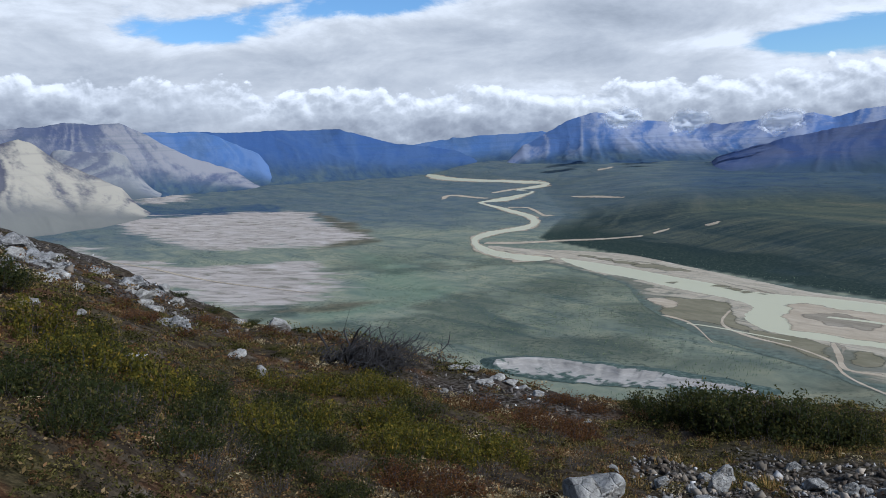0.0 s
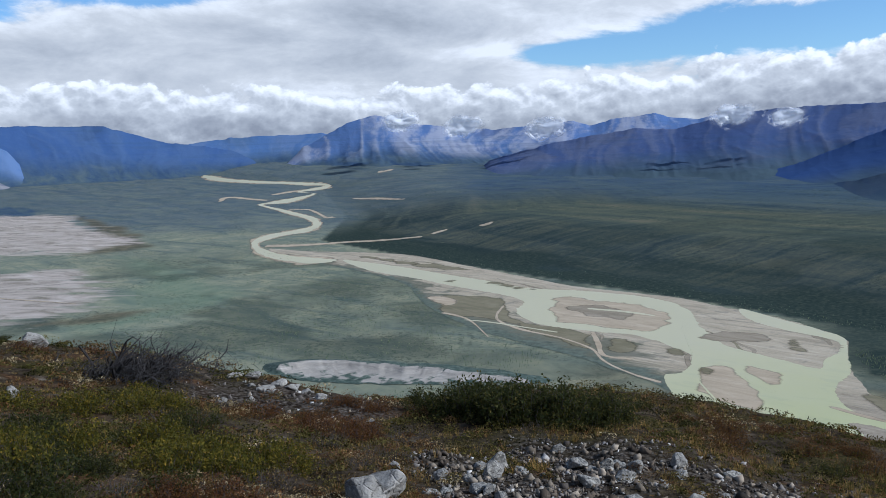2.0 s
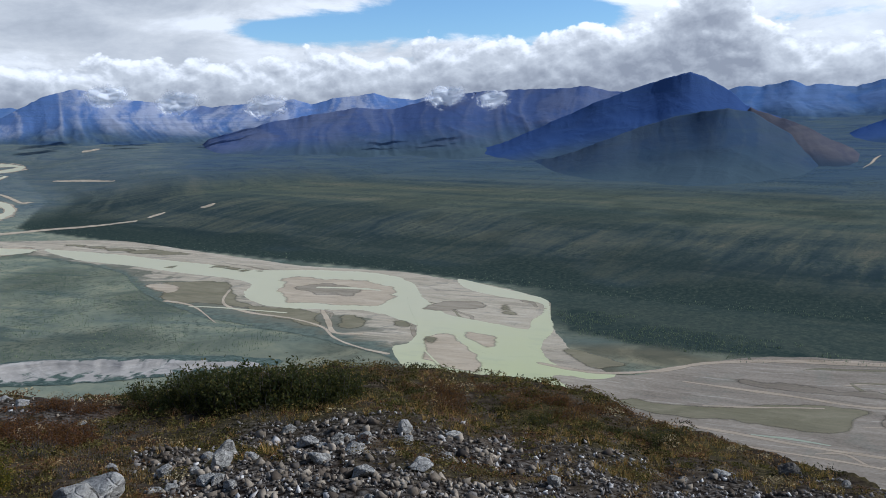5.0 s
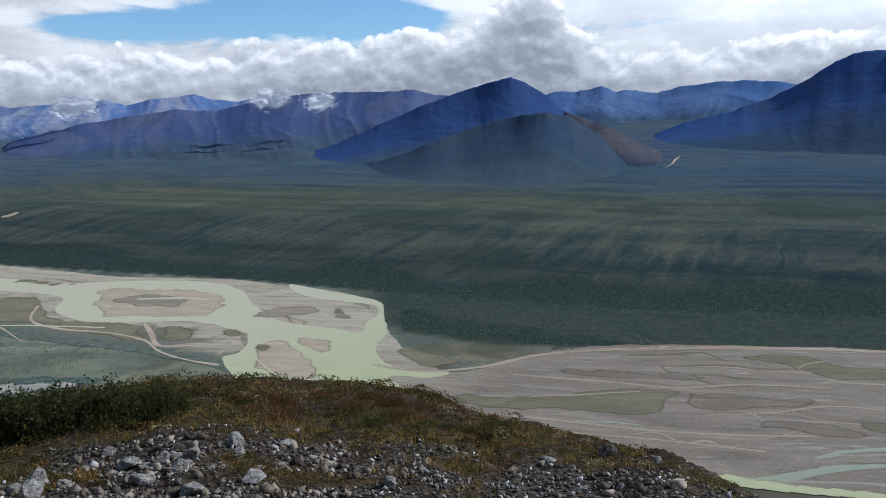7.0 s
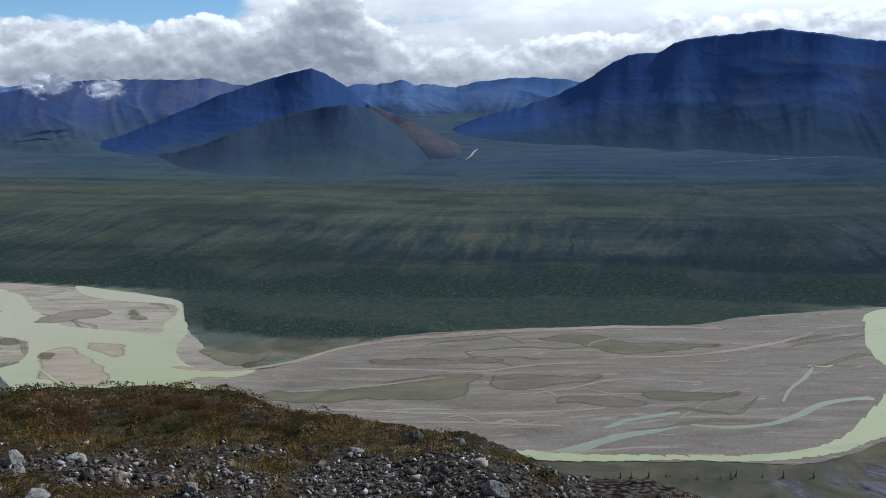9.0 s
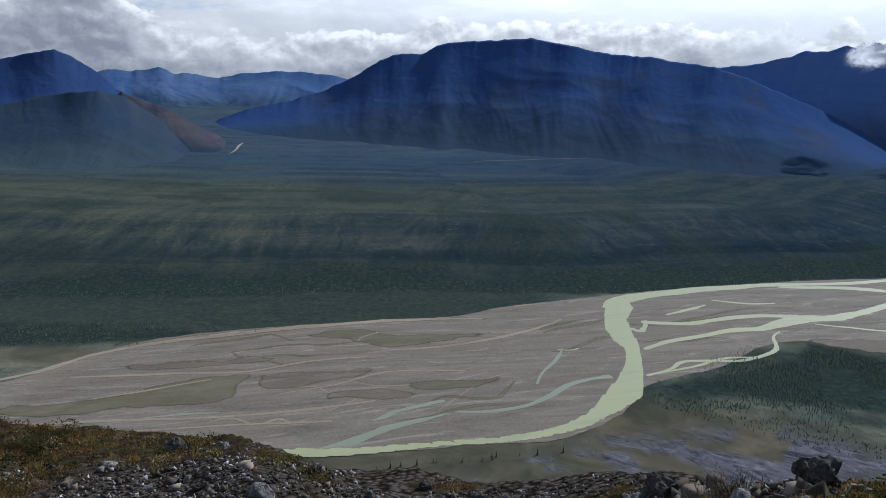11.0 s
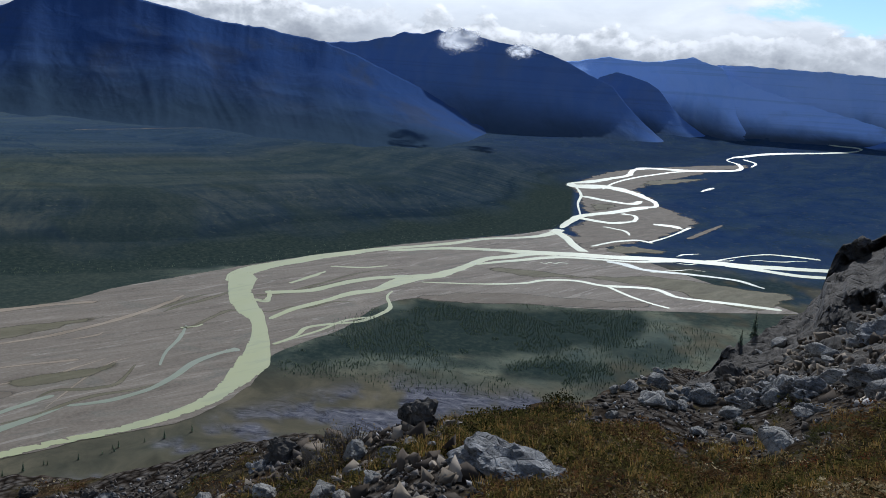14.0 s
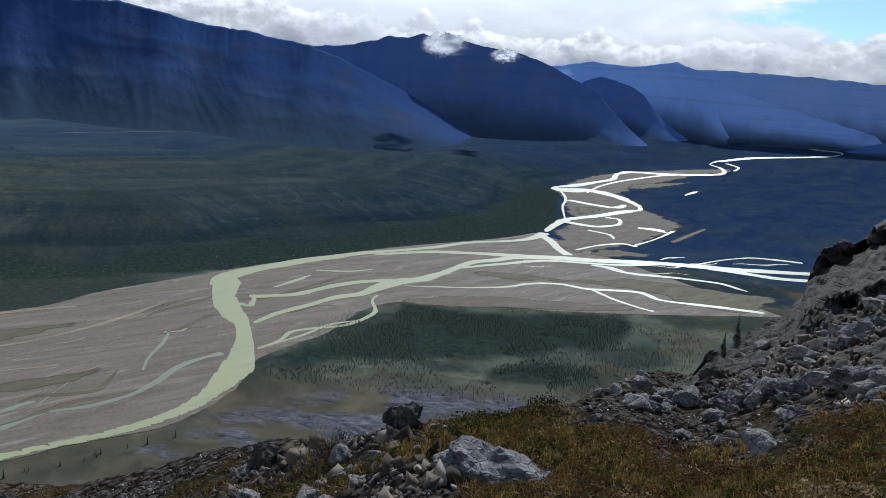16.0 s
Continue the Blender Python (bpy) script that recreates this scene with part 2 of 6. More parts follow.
def finish(N, colour, rough=0.9, height=None, strength=0.3, distance=0.1, metal=0.0, spec=0.3, cover=None):
    b = N.add("ShaderNodeBsdfPrincipled")
    N.put(b.inputs["Base Color"], (*colour, 1) if isinstance(colour, tuple) else colour)
    N.put(b.inputs["Roughness"], rough)
    b.inputs["Metallic"].default_value = metal
    b.inputs["Specular IOR Level"].default_value = spec
    if height is not None:
        bump = N.add("ShaderNodeBump")
        bump.inputs["Strength"].default_value, bump.inputs["Distance"].default_value = strength, distance
        N.link(height, bump.inputs["Height"])
        N.link(bump.outputs[0], b.inputs["Normal"])
    if cover is not None:
        N.put(b.inputs["Alpha"], cover)
    N.link(b.outputs[0], N.add("ShaderNodeOutputMaterial").inputs[0])


def place(N):
    return N.add("ShaderNodeNewGeometry").outputs["Position"]


def attribute(N, name):
    at = N.add("ShaderNodeAttribute", attribute_name=name)
    parts = N.add("ShaderNodeSeparateColor")
    N.link(at.outputs["Color"], parts.inputs[0])
    return (*parts.outputs, at.outputs["Alpha"])


def plain(name, lo, hi, scale, rough=0.9, bump=0.3, distance=0.1, spec=0.3):
    m, N = material(name)
    p = place(N)
    n = N.noise(p, scale, 6, 0.6)
    finish(N, N.mix(n, lo, hi), rough, n, bump, distance, spec=spec)
    return m


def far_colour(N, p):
    """Spruce and tundra country of the distance in long mottled bands, blue aerial haze put into its colours."""
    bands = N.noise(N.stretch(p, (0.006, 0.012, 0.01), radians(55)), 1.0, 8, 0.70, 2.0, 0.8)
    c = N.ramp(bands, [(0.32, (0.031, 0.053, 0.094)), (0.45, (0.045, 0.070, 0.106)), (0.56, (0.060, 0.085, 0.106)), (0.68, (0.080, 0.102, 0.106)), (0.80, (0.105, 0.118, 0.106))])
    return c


def ground_material():
    """Tundra, spruce land, gravel fans and scree, laid out by the two cover attributes; the distance is tinted with
    haze.
    """
    m, N = material("ground")
    p = place(N)
    pale_, wood_, scree_, near_ = attribute(N, "cover")
    tan_, far_, lush_, streak_ = attribute(N, "cover_more")
    mid, fine = N.noise(p, 0.02, 7, 0.62, 2.0, 0.6), N.noise(p, 0.16, 5, 0.7)
    long_ = N.noise(N.stretch(p, (0.004, 0.016, 0.01), radians(55)), 1.0, 6, 0.6, 2.0, 0.8)
    green = N.ramp(mid, [(0.32, (0.132, 0.146, 0.106)), (0.5, (0.198, 0.204, 0.142)), (0.68, (0.255, 0.246, 0.158))])
    green = N.mix(N.step(long_, 0.45, 0.7), green, (0.112, 0.134, 0.110))
    lush = N.ramp(mid, [(0.3, (0.115, 0.155, 0.105)), (0.7, (0.165, 0.195, 0.13))])
    wood = N.ramp(fine, [(0.35, (0.019, 0.029, 0.027)), (0.52, (0.030, 0.041, 0.034)), (0.66, (0.048, 0.058, 0.043))])
    pale = N.ramp(N.noise(N.stretch(p, (0.012, 0.030, 0.02), radians(25)), 1.0, 8, 0.70, 2.0, 0.8), [(0.34, (0.17, 0.15, 0.115)), (0.48, (0.31, 0.265, 0.22)), (0.7, (0.44, 0.385, 0.33))])
    scree = N.ramp(N.noise(N.stretch(p, (0.035, 0.075, 0.06), radians(-60)), 1.0, 8, 0.72, 2.0, 2.2), [(0.36, (0.026, 0.027, 0.036)), (0.47, (0.085, 0.084, 0.096)), (0.58, (0.135, 0.130, 0.138)), (0.70, (0.24, 0.225, 0.22))])
    tan = N.ramp(mid, [(0.3, (0.050, 0.047, 0.032)), (0.5, (0.085, 0.074, 0.048)), (0.7, (0.15, 0.125, 0.078))])
    # the far side, by the way up its slope and the way along it
    up_, along_, bearing_, _ = attribute(N, "lie")
    lean = N.math("SUBTRACT", along_, N.math("MULTIPLY", up_, 0.18))
    warp = N.math("MULTIPLY", N.math("SUBTRACT", N.noise(p, 0.006, 4, 0.6), 0.5), 60.0)

    def on_slope(across, upward):
        both_ = N.add("ShaderNodeCombineXYZ")
        N.link(N.math("MULTIPLY", N.math("ADD", lean, warp), across), both_.inputs[0])
        N.link(N.math("MULTIPLY", N.math("ADD", up_, N.math("MULTIPLY", warp, 0.5)), upward), both_.inputs[1])
        return both_.outputs[0]

    run = N.noise(on_slope(0.030, 0.0040), 1.0, 7, 0.66, 2.0, 0.9)
    level = N.noise(on_slope(0.0022, 0.013), 1.0, 6, 0.62, 2.0, 0.3)
    speck = N.noise(p, 0.09, 5, 0.75)
    mixed = N.math("ADD", N.math("MULTIPLY", run, 0.46), N.math("ADD", N.math("MULTIPLY", level, 0.36), N.math("MULTIPLY", speck, 0.18)))
    streak = N.ramp(mixed, [(0.40, (0.028, 0.040, 0.042)), (0.48, (0.046, 0.058, 0.052)), (0.55, (0.072, 0.078, 0.060)), (0.63, (0.106, 0.101, 0.070))])
    ledge = N.math("MULTIPLY", N.step(N.math("ADD", up_, warp), 300, 520), N.step(N.math("ADD", up_, warp), 1050, 700))
    streak = N.mix(N.math("MULTIPLY", ledge, 0.50), streak, N.ramp(level, [(0.38, (0.060, 0.075, 0.060)), (0.54, (0.092, 0.100, 0.066)), (0.68, (0.125, 0.118, 0.080))]))
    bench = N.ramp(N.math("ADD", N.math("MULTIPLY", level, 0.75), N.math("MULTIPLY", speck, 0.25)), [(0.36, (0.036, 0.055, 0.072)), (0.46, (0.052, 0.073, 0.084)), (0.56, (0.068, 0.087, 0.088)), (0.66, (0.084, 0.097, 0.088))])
    # haze towards the mountains: the bench colour turns bluer with distance
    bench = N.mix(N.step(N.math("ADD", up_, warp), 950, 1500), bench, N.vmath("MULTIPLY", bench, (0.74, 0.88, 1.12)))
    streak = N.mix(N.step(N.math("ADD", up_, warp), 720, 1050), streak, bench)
    foot_band = N.math("MULTIPLY", N.step(level, 0.55, 0.42), N.step(N.math("ADD", up_, warp), 260, 120))
    streak = N.mix(N.math("MULTIPLY", foot_band, 0.75), streak, (0.017, 0.027, 0.028))
    # cloud shade and haze downstream, multiplied into slope and floor colour by bearing
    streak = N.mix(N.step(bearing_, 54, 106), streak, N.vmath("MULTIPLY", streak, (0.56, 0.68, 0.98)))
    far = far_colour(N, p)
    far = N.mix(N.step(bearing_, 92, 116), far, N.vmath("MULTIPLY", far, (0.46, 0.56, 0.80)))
    # close by: stony soil, moss and dead leaves
    soil = N.ramp(N.noise(p, 2.2, 8, 0.7), [(0.30, (0.009, 0.007, 0.005)), (0.46, (0.032, 0.024, 0.016)), (0.58, (0.072, 0.055, 0.037)), (0.70, (0.15, 0.128, 0.098))])
    moss = N.ramp(N.noise(p, 9.0, 5, 0.7), [(0.35, (0.012, 0.011, 0.005)), (0.52, (0.042, 0.034, 0.014)), (0.68, (0.105, 0.080, 0.038))])
    rust = N.ramp(N.noise(p, 11.0, 5, 0.7), [(0.35, (0.020, 0.011, 0.007)), (0.52, (0.068, 0.036, 0.018)), (0.68, (0.13, 0.085, 0.042))])
    stones = N.add("ShaderNodeTexVoronoi", feature="F1")
    N.link(p, stones.inputs["Vector"])
    stones.inputs["Scale"].default_value, stones.inputs["Randomness"].default_value = 7.0, 1.0
    chip = N.ramp(stones.outputs["Distance"], [(0.0, (0.13, 0.115, 0.098)), (0.40, (0.070, 0.058, 0.046)), (0.7, (0.016, 0.012, 0.009))])
    near = N.mix(N.step(N.noise(p, 0.55, 5, 0.6), 0.46, 0.60), soil, moss)
    near = N.mix(N.step(N.noise(N.stretch(p, (1, 1, 1), 0.9), 0.42, 5, 0.6), 0.52, 0.62), near, rust)
    near = N.mix(scree_, near, chip)
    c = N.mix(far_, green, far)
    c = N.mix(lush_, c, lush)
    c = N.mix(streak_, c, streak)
    # lone dark trees and thickets
    clumps = N.math("MULTIPLY", N.step(N.noise(p, 0.010, 5, 0.6), 0.38, 0.60), N.step(N.noise(p, 0.13, 4, 0.8), 0.50, 0.60))
    c = N.mix(N.math("MULTIPLY", clumps, 0.55), c, (0.020, 0.034, 0.028))
    c = N.mix(N.math("MULTIPLY", N.step(N.noise(p, 0.05, 6, 0.75), 0.56, 0.72), 0.35), c, (0.16, 0.155, 0.095))
    c = N.mix(wood_, c, wood)
    c = N.mix(tan_, c, tan)
    fray = N.noise(N.stretch(p, (0.005, 0.018, 0.01), radians(20)), 1.0, 6, 0.65, 2.0, 0.6)
    c = N.mix(N.step(N.math("ADD", pale_, N.math("MULTIPLY", N.math("SUBTRACT", fray, 0.5), 1.35)), 0.44, 0.68), c, pale)
    c = N.mix(scree_, c, scree)
    c = N.mix(near_, c, near)
    height = N.mix(near_, N.math("MULTIPLY", fine, 2.5), N.math("ADD", N.noise(p, 6.0, 6, 0.7), N.math("MULTIPLY", N.math("MULTIPLY", stones.outputs["Distance"], scree_), -1.0)))
    finish(N, c, 0.95, height, 0.6, 0.12, spec=0.0)
    return m


def mountain_material(name, low, mid, high, scree, bare, brown=(0.10, 0.07, 0.07), foot_colour=None):
    """Wooded foot, tundra flank and rocky top, haze and cloud shade in the colours given; 'rise' runs from foot to
    crest, 'spur' marks ribs and gullies.
    """
    m, N = material(name)
    p = place(N)
    rise, spur, up, chute = attribute(N, "rise")
    n = N.noise(p, 0.0035, 7, 0.62, 2.0, 0.5)
    f = N.noise(p, 0.02, 6, 0.68)
    lev = N.math("ADD", rise, N.math("MULTIPLY", N.math("SUBTRACT", n, 0.5), 0.35))
    c = N.ramp(lev, [(0.08, low), (0.34, mid), (0.80, high)])
    c = N.mix(N.math("MULTIPLY", N.step(n, 0.50, 0.66), 0.75), c, brown)
    ribs = N.math("ADD", N.math("ADD", N.math("MULTIPLY", spur, 0.35), N.math("MULTIPLY", chute, 0.65)), N.math("MULTIPLY", N.math("SUBTRACT", f, 0.5), 0.5))
    c = N.mix(N.math("MULTIPLY", N.step(ribs, 0.50, 0.76), N.math("MULTIPLY", N.step(lev, 0.2, 0.5), bare)), c, scree)
    bands = N.noise(N.stretch(p, (0.001, 0.001, 0.045)), 1.0, 4, 0.6, 2.0, 0.4)
    c = N.mix(N.math("MULTIPLY", N.step(bands, 0.52, 0.66), 0.25), c, low)
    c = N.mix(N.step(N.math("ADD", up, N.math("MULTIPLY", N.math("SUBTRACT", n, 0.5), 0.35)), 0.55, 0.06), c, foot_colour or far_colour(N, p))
    finish(N, c, 0.95, N.math("ADD", f, N.math("MULTIPLY", N.noise(p, 0.008, 7, 0.62, 2.0, 0.8), 2.0)), 0.22, 12.0, spec=0.0)
    return m


def bed_colour(N, p):
    """Dry river gravel: pale upstream, greyer on the plain below."""
    xyz = N.add("ShaderNodeSeparateXYZ")
    N.link(p, xyz.inputs[0])
    run = N.noise(N.stretch(p, (0.006, 0.034, 0.02), radians(62)), 1.0, 8, 0.70, 2.0, 1.8)
    thread = N.noise(N.stretch(p, (0.012, 0.09, 0.02), radians(55)), 1.0, 6, 0.65, 2.0, 1.2)
    spots = N.noise(p, 0.022, 6, 0.65, 2.0, 0.8)
    fine = N.noise(p, 0.35, 4, 0.6)
    white = N.ramp(run, [(0.32, (0.205, 0.166, 0.106)), (0.46, (0.315, 0.262, 0.178)), (0.58, (0.40, 0.335, 0.235)), (0.72, (0.49, 0.425, 0.315))])
    grey = N.ramp(run, [(0.30, (0.086, 0.065, 0.043)), (0.43, (0.140, 0.110, 0.078)), (0.56, (0.184, 0.148, 0.108)), (0.72, (0.268, 0.220, 0.164))])
    c = N.mix(N.step(xyz.outputs[1], 430, 660), grey, white)
    c = N.mix(N.math("MULTIPLY", N.step(spots, 0.54, 0.66), 0.55), c, (0.125, 0.115, 0.085))
    c = N.mix(N.math("MULTIPLY", N.step(thread, 0.57, 0.64), 0.40), c, (0.40, 0.35, 0.275))
    c = N.mix(N.math("MULTIPLY", N.step(thread, 0.42, 0.36), 0.40), c, (0.10, 0.09, 0.075))
    return N.mix(0.2, c, N.ramp(fine, [(0.3, (0.11, 0.095, 0.070)), (0.7, (0.38, 0.335, 0.27))])), fine


def fade(N, p, lo, hi, scale, wild):
    """1 within a strip, 0 at its ragged margin, from the strip's 'edge' attribute."""
    edge, _, _, _ = attribute(N, "edge")
    n = N.noise(p, scale, 3, 0.5, 2.0, 0.5)
    return N.step(N.math("ADD", edge, N.math("MULTIPLY", N.math("SUBTRACT", n, 0.5), wild)), hi, lo)


def water_material(name, silt, clear, rough):
    """Shallow water, thinning out over the gravel at its margins."""
    m, N = material(name)
    p = place(N)
    n = N.noise(N.stretch(p, (0.012, 0.03, 0.02), radians(55)), 1.0, 5, 0.55)
    ripple = N.noise(p, 0.9, 4, 0.6)
    wet = fade(N, p, 0.71, 0.77, 0.03, 0.42)
    c = N.mix(n, silt, clear)
    c = N.mix(N.math("MULTIPLY", N.step(N.noise(N.stretch(p, (0.02, 0.06, 0.02), radians(55)), 1.0, 6, 0.6, 2.0, 1.0), 0.50, 0.68), 0.45), c, (0.255, 0.265, 0.15))
    xyz = N.add("ShaderNodeSeparateXYZ")
    N.link(p, xyz.inputs[0])
    c = N.mix(N.math("MULTIPLY", N.step(xyz.outputs[1], 470, 900), 0.75), c, (0.43, 0.385, 0.255))
    finish(N, c, rough, ripple, 0.12, 0.1, spec=0.28, cover=wet)
    return m


def gravel_material(name, cover=None, most=0.9):
    """River gravel, or plants grown over it, thinning out at the margins."""
    m, N = material(name)
    p = place(N)
    c, fine = bed_colour(N, p)
    if cover:
        n = N.noise(N.stretch(p, (0.02, 0.05, 0.03), radians(55)), 1.0, 7, 0.7, 2.0, 0.8)
        grown = N.ramp(n, cover)
        c = N.mix(most, c, grown)
    finish(N, c, 0.9, fine, 0.3, 0.4, spec=0.1, cover=fade(N, p, 0.42, 0.74, 0.035, 0.75))
    return m


def bluff_material():
    """Bare silt with thickets growing in from its margins."""
    m, N = material("bluff_silt")
    p = place(N)
    n = N.noise(N.stretch(p, (0.05, 0.05, 0.4)), 1.0, 7, 0.68, 2.0, 0.6)
    bare = N.ramp(n, [(0.3, (0.22, 0.20, 0.17)), (0.5, (0.28, 0.25, 0.21)), (0.7, (0.38, 0.345, 0.295))])
    grown = N.ramp(N.noise(p, 0.16, 5, 0.7), [(0.35, (0.026, 0.042, 0.034)), (0.52, (0.058, 0.078, 0.062)), (0.66, (0.11, 0.135, 0.105))])
    finish(N, N.mix(fade(N, p, 0.40, 0.70, 0.07, 2.0), grown, bare), 0.95, n, 0.5, 0.8, spec=0.1)
    return m


def bed_material(name, grown_over):
    """A reach of the river bed; upstream its near margin is half grown over."""
    m, N = material(name)
    p = place(N)
    c, fine = bed_colour(N, p)
    if grown_over:
        n = N.noise(N.stretch(p, (0.02, 0.05, 0.03), radians(55)), 1.0, 7, 0.7, 2.0, 0.8)
        edge, _, _, _ = attribute(N, "edge")
        patchy = N.noise(N.stretch(p, (0.008, 0.02, 0.02), radians(60)), 1.0, 6, 0.62, 2.0, 1.0)
        grown = N.step(N.math("ADD", edge, N.math("MULTIPLY", N.math("SUBTRACT", patchy, 0.5), 1.6)), 0.62, 0.80)
        c = N.mix(N.math("MULTIPLY", grown, 0.9), c, N.ramp(n, [(0.3, (0.062, 0.068, 0.042)), (0.5, (0.105, 0.102, 0.070)), (0.7, (0.16, 0.148, 0.115))]))
        green = N.ramp(N.noise(p, 0.10, 5, 0.7), [(0.35, (0.050, 0.064, 0.048)), (0.65, (0.12, 0.138, 0.105))])
        c = N.mix(N.step(N.math("ADD", edge, N.math("MULTIPLY", N.math("SUBTRACT", n, 0.5), 0.5)), 0.84, 0.97), c, green)
    finish(N, c, 0.9, fine, 0.3, 0.4, spec=0.15)
    return m


GROUND = ground_material()
BENCH_FOOT = (0.052, 0.074, 0.088)
# blue aerial haze and cloud shade are mixed into these base colours
MOUNT_DARK = mountain_material("hazy_dark_mountain", (0.072, 0.107, 0.181), (0.097, 0.162, 0.316), (0.097, 0.165, 0.362), (0.147, 0.203, 0.349), 0.25, (0.111, 0.162, 0.290), (0.045, 0.066, 0.102))
MOUNT_BROAD = mountain_material("hazy_broad_mountain", (0.042, 0.066, 0.106), (0.050, 0.084, 0.162), (0.042, 0.080, 0.198), (0.075, 0.090, 0.138), 0.10, (0.060, 0.080, 0.132), (0.036, 0.056, 0.082))
MOUNT_BLUE = mountain_material("haze_blue_mountain", (0.058, 0.094, 0.150), (0.064, 0.112, 0.235), (0.085, 0.138, 0.280), (0.30, 0.31, 0.36), 0.75, (0.098, 0.120, 0.20))
MOUNT_CLOUD_SHADED = mountain_material("cloud_shaded_mountain", (0.042, 0.074, 0.125), (0.036, 0.068, 0.155), (0.046, 0.084, 0.190), (0.070, 0.110, 0.20), 0.5, (0.040, 0.066, 0.130))
# base colour lifted and blued to carry the haze before backlit slopes
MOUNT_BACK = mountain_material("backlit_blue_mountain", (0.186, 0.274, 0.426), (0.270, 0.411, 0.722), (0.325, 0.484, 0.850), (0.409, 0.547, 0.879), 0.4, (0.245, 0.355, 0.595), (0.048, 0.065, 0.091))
MOUNT_BROWN = mountain_material("hazy_brown_mountain", (0.036, 0.064, 0.118), (0.038, 0.065, 0.147), (0.053, 0.076, 0.160), (0.111, 0.125, 0.179), 0.5, (0.063, 0.074, 0.124), BENCH_FOOT)
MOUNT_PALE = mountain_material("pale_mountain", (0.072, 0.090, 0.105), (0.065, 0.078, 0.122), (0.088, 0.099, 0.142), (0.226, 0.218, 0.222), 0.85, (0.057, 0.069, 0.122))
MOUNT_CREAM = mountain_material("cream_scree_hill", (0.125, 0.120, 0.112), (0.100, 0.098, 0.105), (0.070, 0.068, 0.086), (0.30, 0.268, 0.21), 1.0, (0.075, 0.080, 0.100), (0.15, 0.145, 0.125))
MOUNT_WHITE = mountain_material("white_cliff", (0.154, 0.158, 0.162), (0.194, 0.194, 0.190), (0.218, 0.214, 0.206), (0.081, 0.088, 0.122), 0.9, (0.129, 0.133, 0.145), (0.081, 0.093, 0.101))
MOUNT_PYRAMID = mountain_material("hazy_shaded_mountain", (0.035, 0.065, 0.118), (0.026, 0.054, 0.150), (0.035, 0.062, 0.150), (0.040, 0.069, 0.158), 0.3, (0.035, 0.059, 0.133), BENCH_FOOT)
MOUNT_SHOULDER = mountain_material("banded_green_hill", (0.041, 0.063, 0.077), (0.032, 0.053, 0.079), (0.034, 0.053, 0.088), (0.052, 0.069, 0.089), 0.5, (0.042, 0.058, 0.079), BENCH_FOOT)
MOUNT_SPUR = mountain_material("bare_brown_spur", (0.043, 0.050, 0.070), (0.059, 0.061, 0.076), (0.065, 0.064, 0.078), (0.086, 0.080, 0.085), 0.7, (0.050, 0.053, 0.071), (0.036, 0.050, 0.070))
MOUNT_HAZE = mountain_material("hazy_far_mountain", (0.058, 0.100, 0.165), (0.062, 0.112, 0.222), (0.070, 0.124, 0.255), (0.12, 0.165, 0.27), 0.5, (0.074, 0.116, 0.20))
BED = bed_material("river_gravel", True)
BED_LOW = bed_material("grey_river_gravel", False)
GRAVEL = gravel_material("gravel_run", [(0.3, (0.263, 0.200, 0.129)), (0.5, (0.378, 0.291, 0.195)), (0.7, (0.483, 0.382, 0.266))], 0.45)
GRAVEL_GREY = gravel_material("grey_gravel_run", [(0.3, (0.085, 0.066, 0.045)), (0.5, (0.125, 0.100, 0.070)), (0.7, (0.180, 0.147, 0.106))], 0.5)
BAR = gravel_material("grown_over_bar", [(0.3, (0.082, 0.075, 0.040)), (0.5, (0.122, 0.108, 0.060)), (0.7, (0.172, 0.150, 0.092))], 0.8)
WATER = water_material("silty_water", (0.355, 0.35, 0.145), (0.36, 0.358, 0.195), 0.42)
TEAL = water_material("clear_side_water", (0.185, 0.200, 0.128), (0.24, 0.252, 0.165), 0.42)
BLUFF = bluff_material()
# ---- ground and mountains ----
def mesh_from(name, verts, faces, mat, shade=True):
    me = bpy.data.meshes.new(name)
    me.vertices.add(len(verts))
    me.vertices.foreach_set("co", np.asarray(verts, np.float32).ravel())
    f = np.asarray(faces, np.int32)
    k = f.shape[1]
    me.loops.add(f.size)
    me.loops.foreach_set("vertex_index", f.ravel())
    me.polygons.add(len(f))
    me.polygons.foreach_set("loop_start", np.arange(0, f.size, k, dtype=np.int32))
    me.update(calc_edges=True)
    if shade:
        me.polygons.foreach_set("use_smooth", np.ones(len(f), bool))
    me.materials.append(mat)
    return me


def sheet_faces(rows, cols, wrap=False):
    i, j = np.meshgrid(np.arange(rows - 1), np.arange(cols if wrap else cols - 1), indexing="ij")
    k = (j + 1) % cols
    return np.stack([i * cols + j, i * cols + k, (i + 1) * cols + k, (i + 1) * cols + j], -1).reshape(-1, 4)[:, ::-1]


def polar(az, r):
    a = np.radians(az)
    return np.sin(a) * r, np.cos(a) * r


